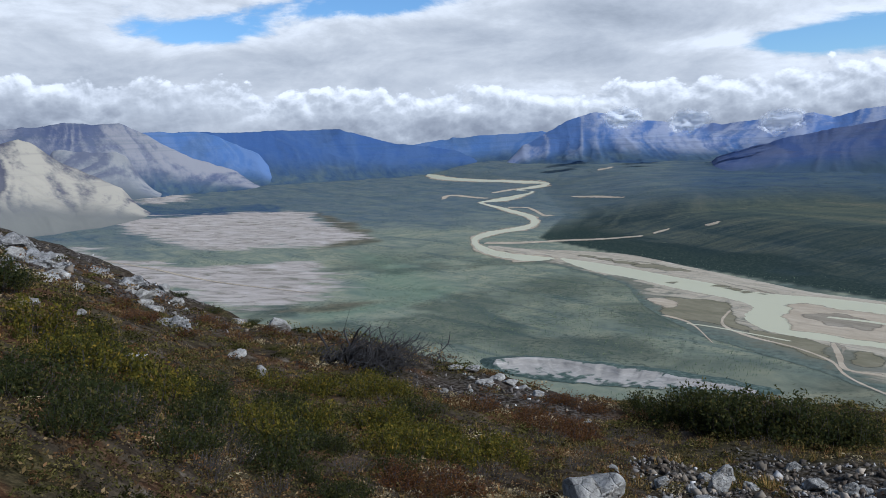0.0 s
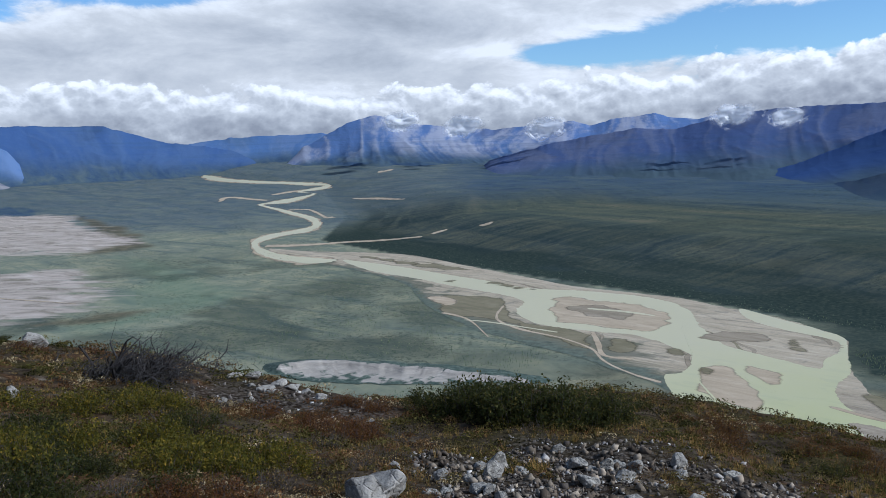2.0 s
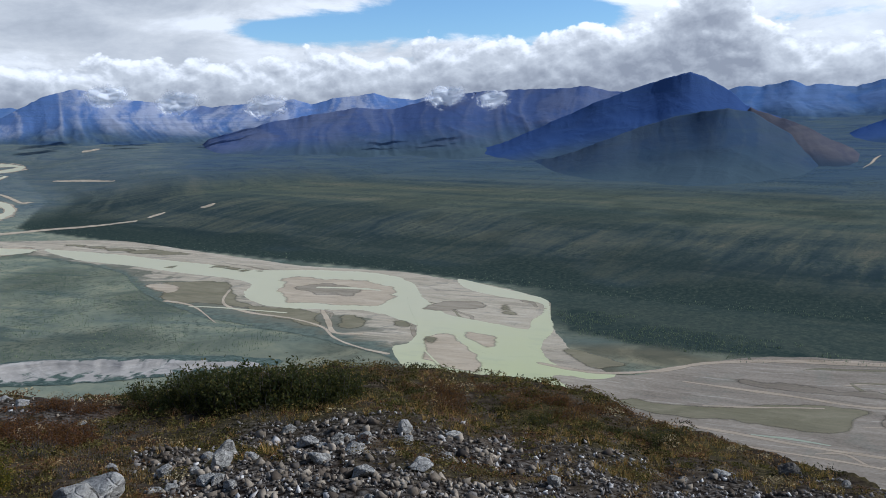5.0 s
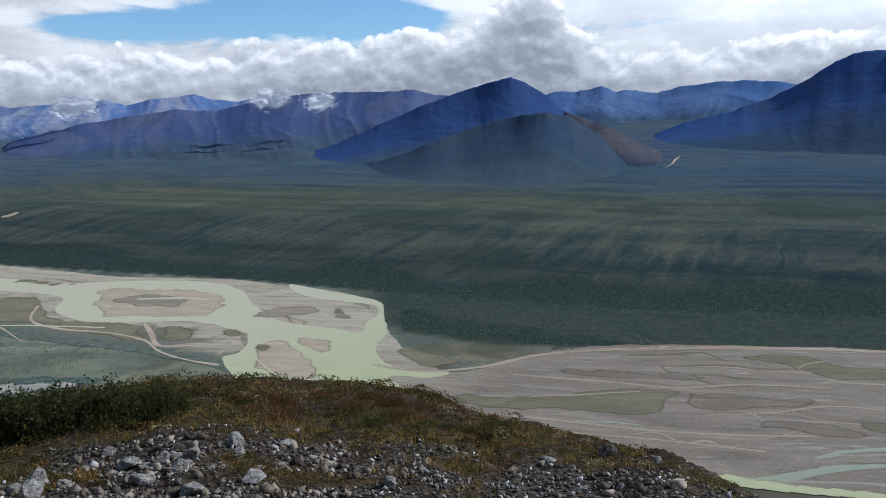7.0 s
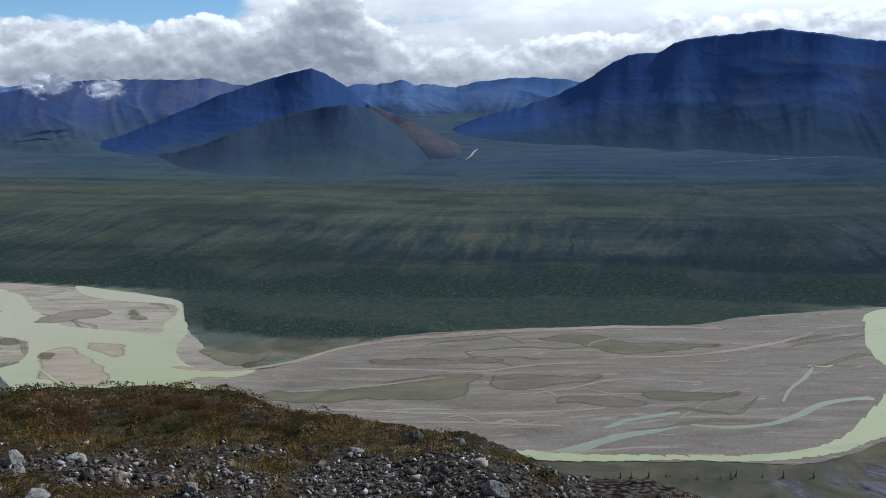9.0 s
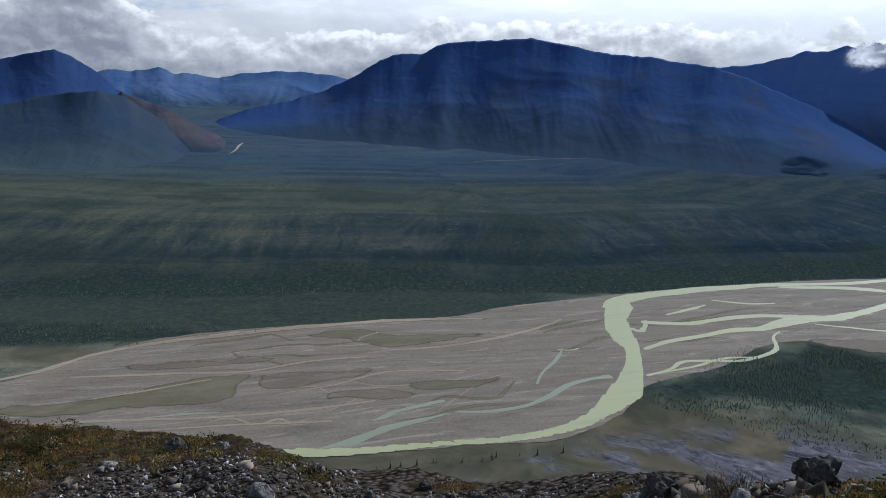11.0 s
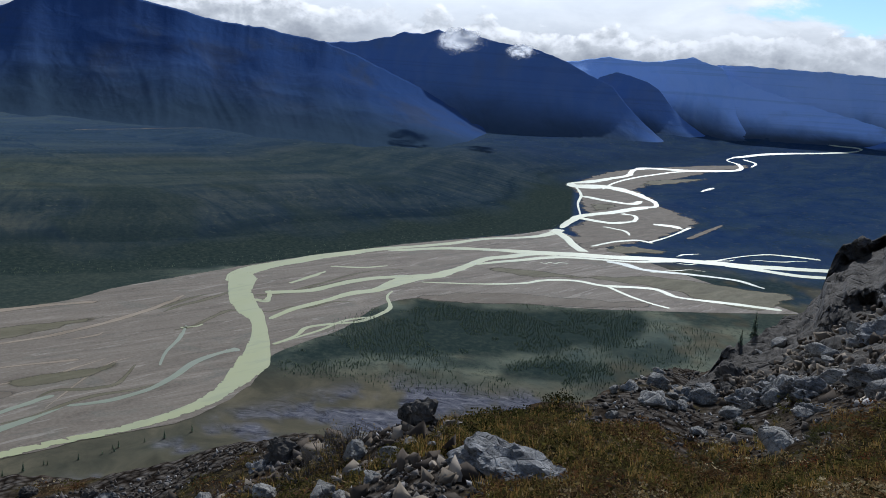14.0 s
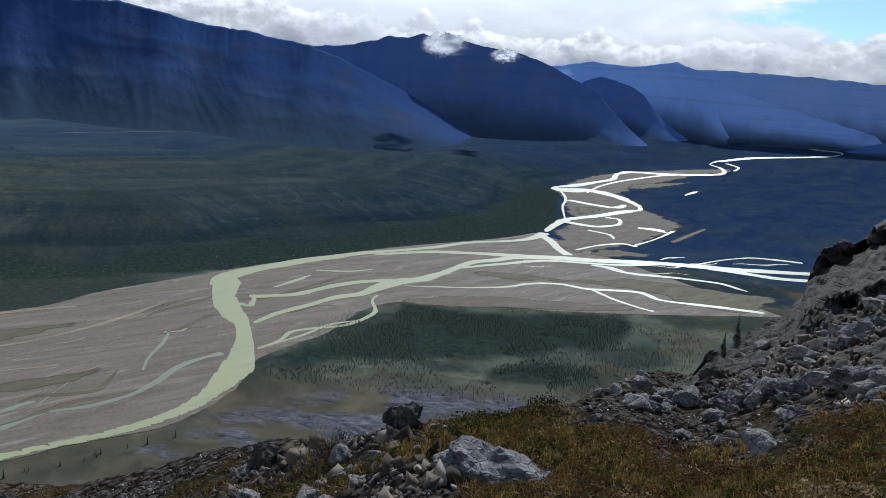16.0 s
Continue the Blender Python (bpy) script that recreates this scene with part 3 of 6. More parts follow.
def zone(x, y, poly, soft=60.0, seed=0, warp=60.0):
    """How far a place belongs to a patch of land with a ragged edge (0 to 1)."""
    x = x + warp * 2 * (fbm(x / (warp * 3), y / (warp * 3), 4, seed + 70) - 0.5)
    y = y + warp * 2 * (fbm(x / (warp * 3), y / (warp * 3), 4, seed + 80) - 0.5)
    inside = np.zeros(np.shape(x), bool)
    ring = list(poly) + [poly[0]]
    for (ax, ay), (bx, by) in zip(ring[:-1], ring[1:]):
        inside ^= ((ay > y) != (by > y)) & (x < (bx - ax) * (y - ay) / (by - ay + 1e-9) + ax)
    d = np.abs(away(x, y, ring)[0])
    return smooth(np.where(inside, d, -d), -soft / 2, soft / 2)


FANS = [[(-1394, 3291), (-1064, 3134), (-814, 3198), (-492, 3159), (-239, 2361), (-347, 2188), (-607, 2230), (-949, 2565)],
        [(-1500, 2500), (-1142, 2360), (-865, 2086), (-522, 1906), (-351, 1859), (-225, 1701), (-129, 1410), (-217, 1326), (-327, 1352), (-583, 1600), (-900, 1700)],
        [(-1819, 4301), (-1538, 4217), (-1161, 3751), (-1221, 3613), (-1465, 3786)]]
WOODS = [[(720, -41), (773, -102), (880, -191), (936, -222), (868, -296), (875, -502), (717, -419), (731, -362), (716, -276), (698, -167), (685, -93), (665, -61)],
         [(680, -239), (705, -298), (685, -357), (614, -306), (631, -261), (638, -226)],
         [(698, 753), (727, 702), (746, 556), (769, 415), (785, 354), (699, 446), (658, 537), (625, 640)]]
THICKETS = [[(200, 1560), (336, 1380), (300, 1200), (300, 1055), (360, 850), (282, 770), (150, 880), (40, 960), (-40, 1060), (60, 1300)], [(60, 850), (160, 800), (300, 745), (340, 640), (40, 560), (-160, 620), (-80, 830)]]
# cloud shadows on the valley floor, painted with the dark blue far colour
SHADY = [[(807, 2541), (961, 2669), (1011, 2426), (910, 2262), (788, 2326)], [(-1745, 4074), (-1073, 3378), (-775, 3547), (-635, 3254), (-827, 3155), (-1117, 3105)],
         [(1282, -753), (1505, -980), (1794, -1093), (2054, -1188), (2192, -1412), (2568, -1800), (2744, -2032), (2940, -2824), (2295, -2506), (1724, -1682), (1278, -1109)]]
TANS = [[(661, -36), (670, -91), (637, -135), (604, -84), (597, -34), (605, -12)], [(605, 629), (658, 537), (695, 444), (624, 466), (583, 506), (576, 575)],
        [(-492, 3159), (-276, 2667), (-181, 2227), (-342, 2133), (-345, 2532)], [(-291, 1310), (-184, 1369), (-86, 1372), (-176, 1291)],
        [(480, 171), (506, 134), (539, 70), (573, 14), (560, 0), (500, 70), (450, 150)]]
GULLIES = [[(509, 81), (541, 54), (586, -3), (612, -58), (657, -139), (625, -222), (603, -305), (592, -349), (380, -260), (240, -80), (260, 40), (440, 80)]]
LUSH = [[(-216, 2113), (-7, 1676), (-28, 1413), (-192, 1164), (-247, 1285), (-126, 1382)]]
# stony ground on the hill: bearing from, to, near, far
STONY = [(14, 70, 6, 17.5), (70, 107, 3, 20), (-2, 12, 20.5, 27), (-32, -16, 26, 60), (117, 148, 9.5, 70)]


def stony(x, y):
    r = np.hypot(x, y)
    az = (np.degrees(np.arctan2(x, y)) + 100) % 360 - 100
    out = np.zeros(np.shape(x))
    wob = 5 * (fbm(x / 2.5, y / 2.5, 4, 41) - 0.5)
    for a0, a1, r0, r1 in STONY:
        out = np.maximum(out, smooth(az + 2 * wob, a0 - 4, a0 + 4) * (1 - smooth(az + 2 * wob, a1 - 4, a1 + 4)) * smooth(r + wob, r0 - 1.5, r0 + 1.5) * (1 - smooth(r + wob, r1 - 3, r1 + 3)))
    return out * smooth(fbm(x / 1.3, y / 1.3, 4, 43), 0.30, 0.5)


def make_ground():
    az = np.concatenate([np.arange(-34, 146, 0.16), np.arange(146, 326, 1.5)])
    r = np.concatenate([[0.05], np.geomspace(0.6, 64, 310), np.geomspace(68, 430, 30), np.geomspace(438, 4930, 140)])
    A, R = np.meshgrid(az, r)
    X, Y = polar(A, R)
    Z = ground(X, Y)
    me = mesh_from("ground", np.stack([X, Y, Z], -1).reshape(-1, 3), sheet_faces(len(r), len(az), True), GROUND)
    d, along = away(X, Y, FAR_FOOT)
    many = lambda zones, soft, warp: np.max([zone(X, Y, q, soft, i, warp) for i, q in enumerate(zones)], 0)
    wide = (R > 380).astype(float)
    pale = many(FANS, 420, 110)
    patch = fbm(X / 160, Y / 160, 5, 3)
    wood = smooth(patch, 0.50, 0.64) * 0.55 * (1 - smooth(R, 1500, 2300))
    wood = np.maximum(wood, smooth(d, -6, 6) * (1 - smooth(d + 160 * (patch - 0.5), 90, 190)) * (1 - 0.8 * smooth(R, 2200, 2800)))
    wood = np.maximum(wood, many(WOODS, 30, 30))
    wood = np.maximum(wood, many(THICKETS, 300, 110) * (0.30 + 0.45 * smooth(patch, 0.35, 0.55)))
    wood = np.maximum(wood, smooth(d, -260, -140) * (1 - smooth(d, 0, 60)) * smooth(A, 36, 44) * (1 - smooth(A, 84, 92)) * 0.92)
    by_hill = smooth(A, 84, 92) * (1 - smooth(R, 900 + 400 * smooth(A, 98, 106), 1000 + 400 * smooth(A, 98, 106)))
    wood = np.maximum(wood, by_hill * (0.48 + 0.4 * smooth(fbm(X / 70, Y / 70, 4, 8), 0.42, 0.6)))
    scree = many(GULLIES, 50, 30) * (R > 300) * smooth(fbm(X / 40, Y / 40, 5, 12), 0.40, 0.56)
    tan = np.maximum(many(TANS, 40, 35) * 0.8, (1 - smooth(R, 640 + 160 * (1 - smooth(A, 44, 52)), 720 + 200 * (1 - smooth(A, 44, 52)))) * smooth(A, 18, 34) * (0.45 + 0.4 * smooth(patch, 0.35, 0.55)))
    # far: hazed and cloud-shaded colour, by distance, bearing and the shadow patches
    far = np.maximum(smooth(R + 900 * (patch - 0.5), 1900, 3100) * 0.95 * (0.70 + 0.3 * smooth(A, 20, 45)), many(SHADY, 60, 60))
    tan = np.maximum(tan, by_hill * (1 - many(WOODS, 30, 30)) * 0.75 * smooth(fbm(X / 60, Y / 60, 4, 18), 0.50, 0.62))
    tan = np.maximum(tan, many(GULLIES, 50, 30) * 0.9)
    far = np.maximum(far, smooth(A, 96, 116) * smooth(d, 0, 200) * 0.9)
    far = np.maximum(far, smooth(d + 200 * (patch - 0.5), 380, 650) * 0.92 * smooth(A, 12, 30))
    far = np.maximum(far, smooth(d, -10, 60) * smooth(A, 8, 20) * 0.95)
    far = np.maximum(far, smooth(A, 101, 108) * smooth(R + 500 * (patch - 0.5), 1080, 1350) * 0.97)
    lush = many(LUSH, 120, 80) * 0.8
    streak = smooth(d, 20, 110) * (1 - smooth(d + 400 * (patch - 0.5), 1150, 1750)) * (1 - smooth(R, 2300, 3300))
    near = 1 - smooth(R, 150, 300)
    stone = stony(X, Y) * near
    a = np.stack([pale, wood * wide, np.maximum(scree, stone), near], -1)
    b = np.stack([tan * wide, far * wide, lush, streak * wide], -1)
    line = np.array(FAR_FOOT, float)
    run = np.concatenate([[0], np.cumsum(np.hypot(*np.diff(line, axis=0).T))])
    metres = np.interp(along * (len(line) - 1), np.arange(len(line)), run)
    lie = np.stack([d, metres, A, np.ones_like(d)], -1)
    for key, col in (("cover", a), ("cover_more", b), ("lie", lie)):
        at = me.attributes.new(key, "FLOAT_COLOR", "POINT")
        at.data.foreach_set("color", col.reshape(-1, 4).astype(np.float32).ravel())
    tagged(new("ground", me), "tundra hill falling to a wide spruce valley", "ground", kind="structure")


make_ground()


def mountain(label, crest, near_r, far_r, mat, seed, rough=0.14, bend=1.8, back=500, ends=(2.0, 2.0)):
    """A mountain from its crest line (bearing, elevation seen), foot distance and crest distance."""
    c = np.array(crest, float)
    az = np.arange(c[0, 0], c[-1, 0] + 1e-6, 0.12)
    el = np.interp(az, c[:, 0], c[:, 1])
    el = el + 0.16 * (fbm(az * 1.7, az * 0, 4, seed, 0.6) - 0.5)
    loose = min(1.0, (far_r - max(near_r)) / 600)
    rc = far_r + 140 * loose * (fbm(az / 5, az * 0, 2, seed + 3) - 0.5)
    foot = np.interp(az, (az[0], az[-1]), near_r) + 260 * loose * (fbm(az / 4, az * 0, 3, seed + 13) - 0.5)
    zb = valley(*polar(az, foot)) - 3
    zc = EYE_H + rc * np.tan(np.radians(el))
    zc = zb + np.maximum(zc - zb, 2) * np.clip((az - az[0]) / ends[0], 0, 1) * np.clip((az[-1] - az) / ends[1], 0, 1)
    s = np.linspace(0, 1, 90)
    S, A = np.meshgrid(s, az, indexing="ij")
    R = foot[None] + (rc - foot)[None] * S
    X, Y = polar(A, R)
    kern = np.hanning(37)
    zs = np.convolve(np.pad(zc, 18, mode="edge"), kern / kern.sum(), "valid")
    base = zb[None] + (zs - zb)[None] * S ** bend + (zc - zs)[None] * S ** 9
    bendx, bendy = 1.2 * fbm(X / 900, Y / 900, 3, seed + 5), 1.2 * fbm(X / 900, Y / 900, 3, seed + 6)
    rib = ridged(X / 480 + bendx, Y / 480 + bendy, 5, seed + 7, 0.5)
    hump = (zc - zb)[None] * 0.55 * rough * (rib - 0.62) * np.sin(np.pi * S ** 1.2) * 1.3
    spurs = ridged(X / 900 + 0.8 * bendy, Y / 900 + 0.8 * bendx, 3, seed + 11, 0.5)
    hump = hump + (zc - zb)[None] * 0.13 * (spurs - 0.62) * smooth(S, 0.15, 0.55) * (1 - smooth(S, 0.8, 1.0))
    lean = 2.6 * (fbm(A / 7, S * 1.5, 2, seed + 21) - 0.5)
    chute = ridged(A * 0.75 + lean * S * 2 + 1.2 * bendx, S * 0.8, 4, seed + 23, 0.6)
    hump = hump + (zc - zb)[None] * 0.24 * rough * (chute - 0.62) * np.sin(np.pi * S ** 0.8)
    Z = np.maximum(base + hump, zb[None] + 0.02 * (R - foot[None]))
    tb = np.linspace(0, 1, 10)[1:]
    Tb, Ab = np.meshgrid(tb, az, indexing="ij")
    span = np.minimum(back, 4940 - rc)[None]
    Xb, Yb = polar(Ab, rc[None] + span * Tb)
    zend = np.maximum(zb, zc - span[0] * 0.9)
    Zb = zc[None] + (zend - zc)[None] * Tb
    V = np.concatenate([np.stack([X, Y, Z], -1), np.stack([Xb, Yb, Zb], -1)], 0)
    rows, cols = V.shape[:2]
    me = mesh_from("mountain", V.reshape(-1, 3), sheet_faces(rows, cols), mat)
    level = np.concatenate([S * 0.75 + 0.25 * np.clip((Z - zb[None]) / np.maximum((zc - zb)[None], 1), 0, 1), np.ones_like(Tb)], 0)
    col = np.stack([level, np.concatenate([rib, np.full_like(Tb, 0.5)], 0), np.concatenate([np.clip((Z - zb[None]) / np.maximum((zc - zb)[None], 1), 0, 1), np.ones_like(Tb)], 0), np.concatenate([chute, np.full_like(Tb, 0.5)], 0)], -1)
    at = me.attributes.new("rise", "FLOAT_COLOR", "POINT")
    at.data.foreach_set("color", col.reshape(-1, 4).astype(np.float32).ravel())
    return tagged(new("mountain", me), label, "mountain", "mountains round the valley")


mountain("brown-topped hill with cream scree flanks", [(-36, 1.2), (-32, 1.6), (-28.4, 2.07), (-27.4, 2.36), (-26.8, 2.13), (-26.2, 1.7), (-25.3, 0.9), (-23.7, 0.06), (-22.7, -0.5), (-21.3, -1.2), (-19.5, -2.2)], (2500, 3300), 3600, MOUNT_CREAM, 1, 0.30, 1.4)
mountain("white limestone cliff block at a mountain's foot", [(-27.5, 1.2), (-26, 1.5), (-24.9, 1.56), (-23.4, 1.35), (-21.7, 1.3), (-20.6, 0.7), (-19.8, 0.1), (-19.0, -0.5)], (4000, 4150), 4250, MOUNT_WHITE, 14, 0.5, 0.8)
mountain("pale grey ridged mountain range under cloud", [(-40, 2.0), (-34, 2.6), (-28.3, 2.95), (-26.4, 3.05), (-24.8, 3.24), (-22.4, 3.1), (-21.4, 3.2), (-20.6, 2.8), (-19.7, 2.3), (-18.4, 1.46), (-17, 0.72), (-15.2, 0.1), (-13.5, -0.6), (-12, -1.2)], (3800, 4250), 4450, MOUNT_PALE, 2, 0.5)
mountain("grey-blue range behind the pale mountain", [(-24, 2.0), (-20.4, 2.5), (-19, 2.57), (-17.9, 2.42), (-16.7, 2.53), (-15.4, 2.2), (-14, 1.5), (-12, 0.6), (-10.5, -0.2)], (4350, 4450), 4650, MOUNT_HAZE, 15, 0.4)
mountain("dark blue flat-topped mountain in cloud shadow", [(-20, 1.6), (-19, 2.4), (-16.8, 2.5), (-14.6, 2.3), (-10.8, 2.35), (-6.9, 2.25), (-5.4, 1.8), (-3, 1.1), (-1.4, 0.9), (1, 0.5), (3, 0.2), (5, -0.4)], (4300, 4600), 4850, MOUNT_CLOUD_SHADED, 3, 0.2)
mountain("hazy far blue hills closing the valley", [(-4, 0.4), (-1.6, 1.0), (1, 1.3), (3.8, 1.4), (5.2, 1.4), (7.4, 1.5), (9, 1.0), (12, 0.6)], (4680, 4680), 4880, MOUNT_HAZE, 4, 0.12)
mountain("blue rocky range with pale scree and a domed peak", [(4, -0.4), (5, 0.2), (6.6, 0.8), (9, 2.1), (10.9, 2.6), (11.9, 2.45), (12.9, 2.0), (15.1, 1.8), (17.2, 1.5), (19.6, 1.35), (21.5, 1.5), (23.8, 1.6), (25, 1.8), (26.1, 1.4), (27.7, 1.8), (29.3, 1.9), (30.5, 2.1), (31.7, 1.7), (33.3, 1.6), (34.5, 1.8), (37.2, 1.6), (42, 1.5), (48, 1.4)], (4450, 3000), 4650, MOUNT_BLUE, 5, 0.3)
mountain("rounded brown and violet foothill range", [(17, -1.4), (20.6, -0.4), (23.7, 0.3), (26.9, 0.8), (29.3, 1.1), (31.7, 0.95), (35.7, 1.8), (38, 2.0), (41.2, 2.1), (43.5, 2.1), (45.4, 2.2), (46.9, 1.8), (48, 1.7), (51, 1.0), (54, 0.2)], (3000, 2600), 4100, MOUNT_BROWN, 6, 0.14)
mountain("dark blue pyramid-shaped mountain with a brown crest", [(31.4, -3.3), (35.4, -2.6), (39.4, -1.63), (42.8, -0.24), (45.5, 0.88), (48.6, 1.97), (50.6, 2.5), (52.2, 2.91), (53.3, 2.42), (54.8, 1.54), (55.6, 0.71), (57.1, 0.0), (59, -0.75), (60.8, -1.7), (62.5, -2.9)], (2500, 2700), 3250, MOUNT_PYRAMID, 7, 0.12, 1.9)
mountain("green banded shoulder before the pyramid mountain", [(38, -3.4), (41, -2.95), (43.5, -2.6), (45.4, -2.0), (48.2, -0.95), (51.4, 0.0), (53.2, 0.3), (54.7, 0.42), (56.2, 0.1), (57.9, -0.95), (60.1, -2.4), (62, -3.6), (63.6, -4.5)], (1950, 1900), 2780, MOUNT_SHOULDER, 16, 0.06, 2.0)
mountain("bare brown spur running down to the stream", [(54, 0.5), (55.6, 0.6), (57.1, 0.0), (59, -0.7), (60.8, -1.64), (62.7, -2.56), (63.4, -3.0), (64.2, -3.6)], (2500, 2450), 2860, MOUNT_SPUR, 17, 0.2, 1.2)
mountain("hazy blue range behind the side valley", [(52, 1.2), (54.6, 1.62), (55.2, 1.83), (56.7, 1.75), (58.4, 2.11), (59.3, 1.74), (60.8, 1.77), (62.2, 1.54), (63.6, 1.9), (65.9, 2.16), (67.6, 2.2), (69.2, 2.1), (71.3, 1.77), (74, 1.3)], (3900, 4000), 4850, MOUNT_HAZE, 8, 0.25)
mountain("broad dark blue mountain with a long level summit", [(59, -2.6), (61.2, -1.6), (63.9, -0.5), (66.9, 0.2), (69.5, 1.1), (71.3, 2.0), (73, 3.1), (74, 3.6), (76.1, 3.75), (77, 4.3), (78, 4.55), (79.6, 4.7), (81.7, 4.85), (83.5, 5.0), (85.5, 4.7), (87.5, 4.3), (89.2, 4.0), (91.7, 3.9), (93.6, 3.6), (95.9, 3.3), (98, 2.6), (100, 1.8), (102.5, 0.7), (105, -0.5), (108, -1.7), (111, -2.8)], (2900, 2300), 3600, MOUNT_BROAD, 9, 0.06, 1.9)
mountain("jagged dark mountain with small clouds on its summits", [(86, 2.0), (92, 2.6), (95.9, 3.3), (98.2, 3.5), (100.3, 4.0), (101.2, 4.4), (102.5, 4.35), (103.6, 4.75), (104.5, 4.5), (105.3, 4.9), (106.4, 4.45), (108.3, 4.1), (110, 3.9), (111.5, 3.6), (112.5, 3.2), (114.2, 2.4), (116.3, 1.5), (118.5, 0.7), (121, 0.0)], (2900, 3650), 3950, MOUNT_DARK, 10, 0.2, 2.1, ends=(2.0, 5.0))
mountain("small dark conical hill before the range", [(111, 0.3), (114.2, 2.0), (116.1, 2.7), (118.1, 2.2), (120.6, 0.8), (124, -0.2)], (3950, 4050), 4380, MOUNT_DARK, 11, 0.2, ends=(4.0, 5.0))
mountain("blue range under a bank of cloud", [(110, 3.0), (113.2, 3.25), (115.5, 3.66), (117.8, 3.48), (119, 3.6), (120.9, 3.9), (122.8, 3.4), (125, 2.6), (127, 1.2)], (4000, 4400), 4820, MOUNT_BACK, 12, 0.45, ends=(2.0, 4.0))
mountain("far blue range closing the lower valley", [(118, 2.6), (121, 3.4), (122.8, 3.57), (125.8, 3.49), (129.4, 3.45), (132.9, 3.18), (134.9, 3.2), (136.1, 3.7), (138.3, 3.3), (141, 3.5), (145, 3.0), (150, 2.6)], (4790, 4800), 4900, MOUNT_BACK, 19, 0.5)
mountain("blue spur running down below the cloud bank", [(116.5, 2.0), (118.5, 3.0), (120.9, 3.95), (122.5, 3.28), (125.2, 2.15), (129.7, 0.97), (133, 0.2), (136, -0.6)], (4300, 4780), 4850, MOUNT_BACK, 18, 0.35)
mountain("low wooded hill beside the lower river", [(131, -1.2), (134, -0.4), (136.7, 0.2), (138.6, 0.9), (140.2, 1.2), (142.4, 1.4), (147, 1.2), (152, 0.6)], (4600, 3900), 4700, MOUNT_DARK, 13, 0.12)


# ---- river ----
def reach_strip(left, right, lift, n=160, m=14, fray=0.0, seed=0):
    """A strip of river bed between two banks on the plan, laid on the valley floor."""
    a, b = spline(left, n), spline(right, n)
    t = np.linspace(0, 1, m)[None, :, None]
    if fray:
        u = np.linspace(0, 1, n)
        d = (b - a) / np.maximum(np.linalg.norm(b - a, axis=1, keepdims=True), 1e-6)
        a = a + d * (fray * (fbm(a[:, 0] / 14, a[:, 1] / 14, 4, seed) - 0.5))[:, None]
        b = b + d * (fray * (fbm(b[:, 0] / 14, b[:, 1] / 14, 4, seed + 9) - 0.5))[:, None]
    P = a[:, None] * (1 - t) + b[:, None] * t
    Z = valley(P[..., 0], P[..., 1]) + lift
    return np.concatenate([P, Z[..., None]], -1).reshape(-1, 3), sheet_faces(n, m)


def lay_edge(me, values):
    """Keeps for each point how near it lies to the margin of its strip."""
    v = np.asarray(values, np.float32).ravel()
    at = me.attributes.new("edge", "FLOAT_COLOR", "POINT")
    at.data.foreach_set("color", np.stack([v, v, v, np.ones_like(v)], -1).ravel())


def ribbon(name, line, lift, mat, label, n=200, fray=0.0, seed=0):
    """A channel along a line of (x, y, width)."""
    p = spline(line, n)
    xy, w = p[:, :2], np.maximum(p[:, 2], 0.4)
    tan = np.gradient(xy, axis=0)
    tan /= np.maximum(np.linalg.norm(tan, axis=1, keepdims=True), 1e-6)
    nor = np.stack([-tan[:, 1], tan[:, 0]], -1)
    grain = 22 + 0.9 * w + 0.016 * np.hypot(xy[:, 0], xy[:, 1])
    lively = np.clip(9 / w, 0.12, 0.8)
    wob = 1 + lively * (fbm(xy[:, 0] / grain, xy[:, 1] / grain, 2, seed) - 0.5)
    wob2 = 1 + lively * (fbm(xy[:, 0] / grain, xy[:, 1] / grain, 2, seed + 4) - 0.5)
    sway = np.minimum(w * 0.3, 5) * 2 * (fbm(xy[:, 0] / (2.2 * grain), xy[:, 1] / (2.2 * grain), 3, seed + 8) - 0.5)
    xy = xy + nor * sway[:, None]
    across = np.linspace(-1.25, 1.25, 9)
    half = np.where(across[None] < 0, (w * wob2 / 2)[:, None], (w * wob / 2)[:, None])
    V = xy[:, None] + nor[:, None] * (across[None] * half)[..., None]
    Z = valley(V[..., 0], V[..., 1]) + lift
    me = mesh_from(name, np.concatenate([V, Z[..., None]], -1).reshape(-1, 3), sheet_faces(n, 9)[:, ::-1], mat)
    tips = smooth(np.minimum(np.arange(n), np.arange(n)[::-1]) / n, -0.004, 0.02)
    lay_edge(me, 1 - (1 - np.abs(across)[None] / 1.25) * tips[:, None])
    return tagged(new(name, me), label, name.replace("_", " "), kind="structure")


def bed(name, left, right, lift, mat, label, fray=8.0, seed=0, n=160):
    v, f = reach_strip(left, right, lift, n, 22, fray, seed)
    me = mesh_from(name, v, f, mat)
    lay_edge(me, np.repeat(np.linspace(0, 1, 22)[None] ** 1.3, n, 0))
    return tagged(new(name, me), label, name.replace("_", " "), kind="structure")


bed("river_bed", [(118, 2057), (221, 1949), (326, 1878), (422, 1772), (486, 1580), (539, 1411), (585, 1262), (644, 1165), (687, 1091), (704, 1004), (725, 931), (726, 830), (713, 773), (644, 694), (601, 632), (562, 557)],
    [(108, 1922), (198, 1766), (272, 1588), (320, 1420), (312, 1300), (306, 1190), (314, 1090), (326, 1000), (348, 935), (368, 880), (388, 825), (400, 770), (412, 720), (415, 662), (400, 600), (390, 560)], 0.3, BED, "pale braided gravel river bed", 8, 1)
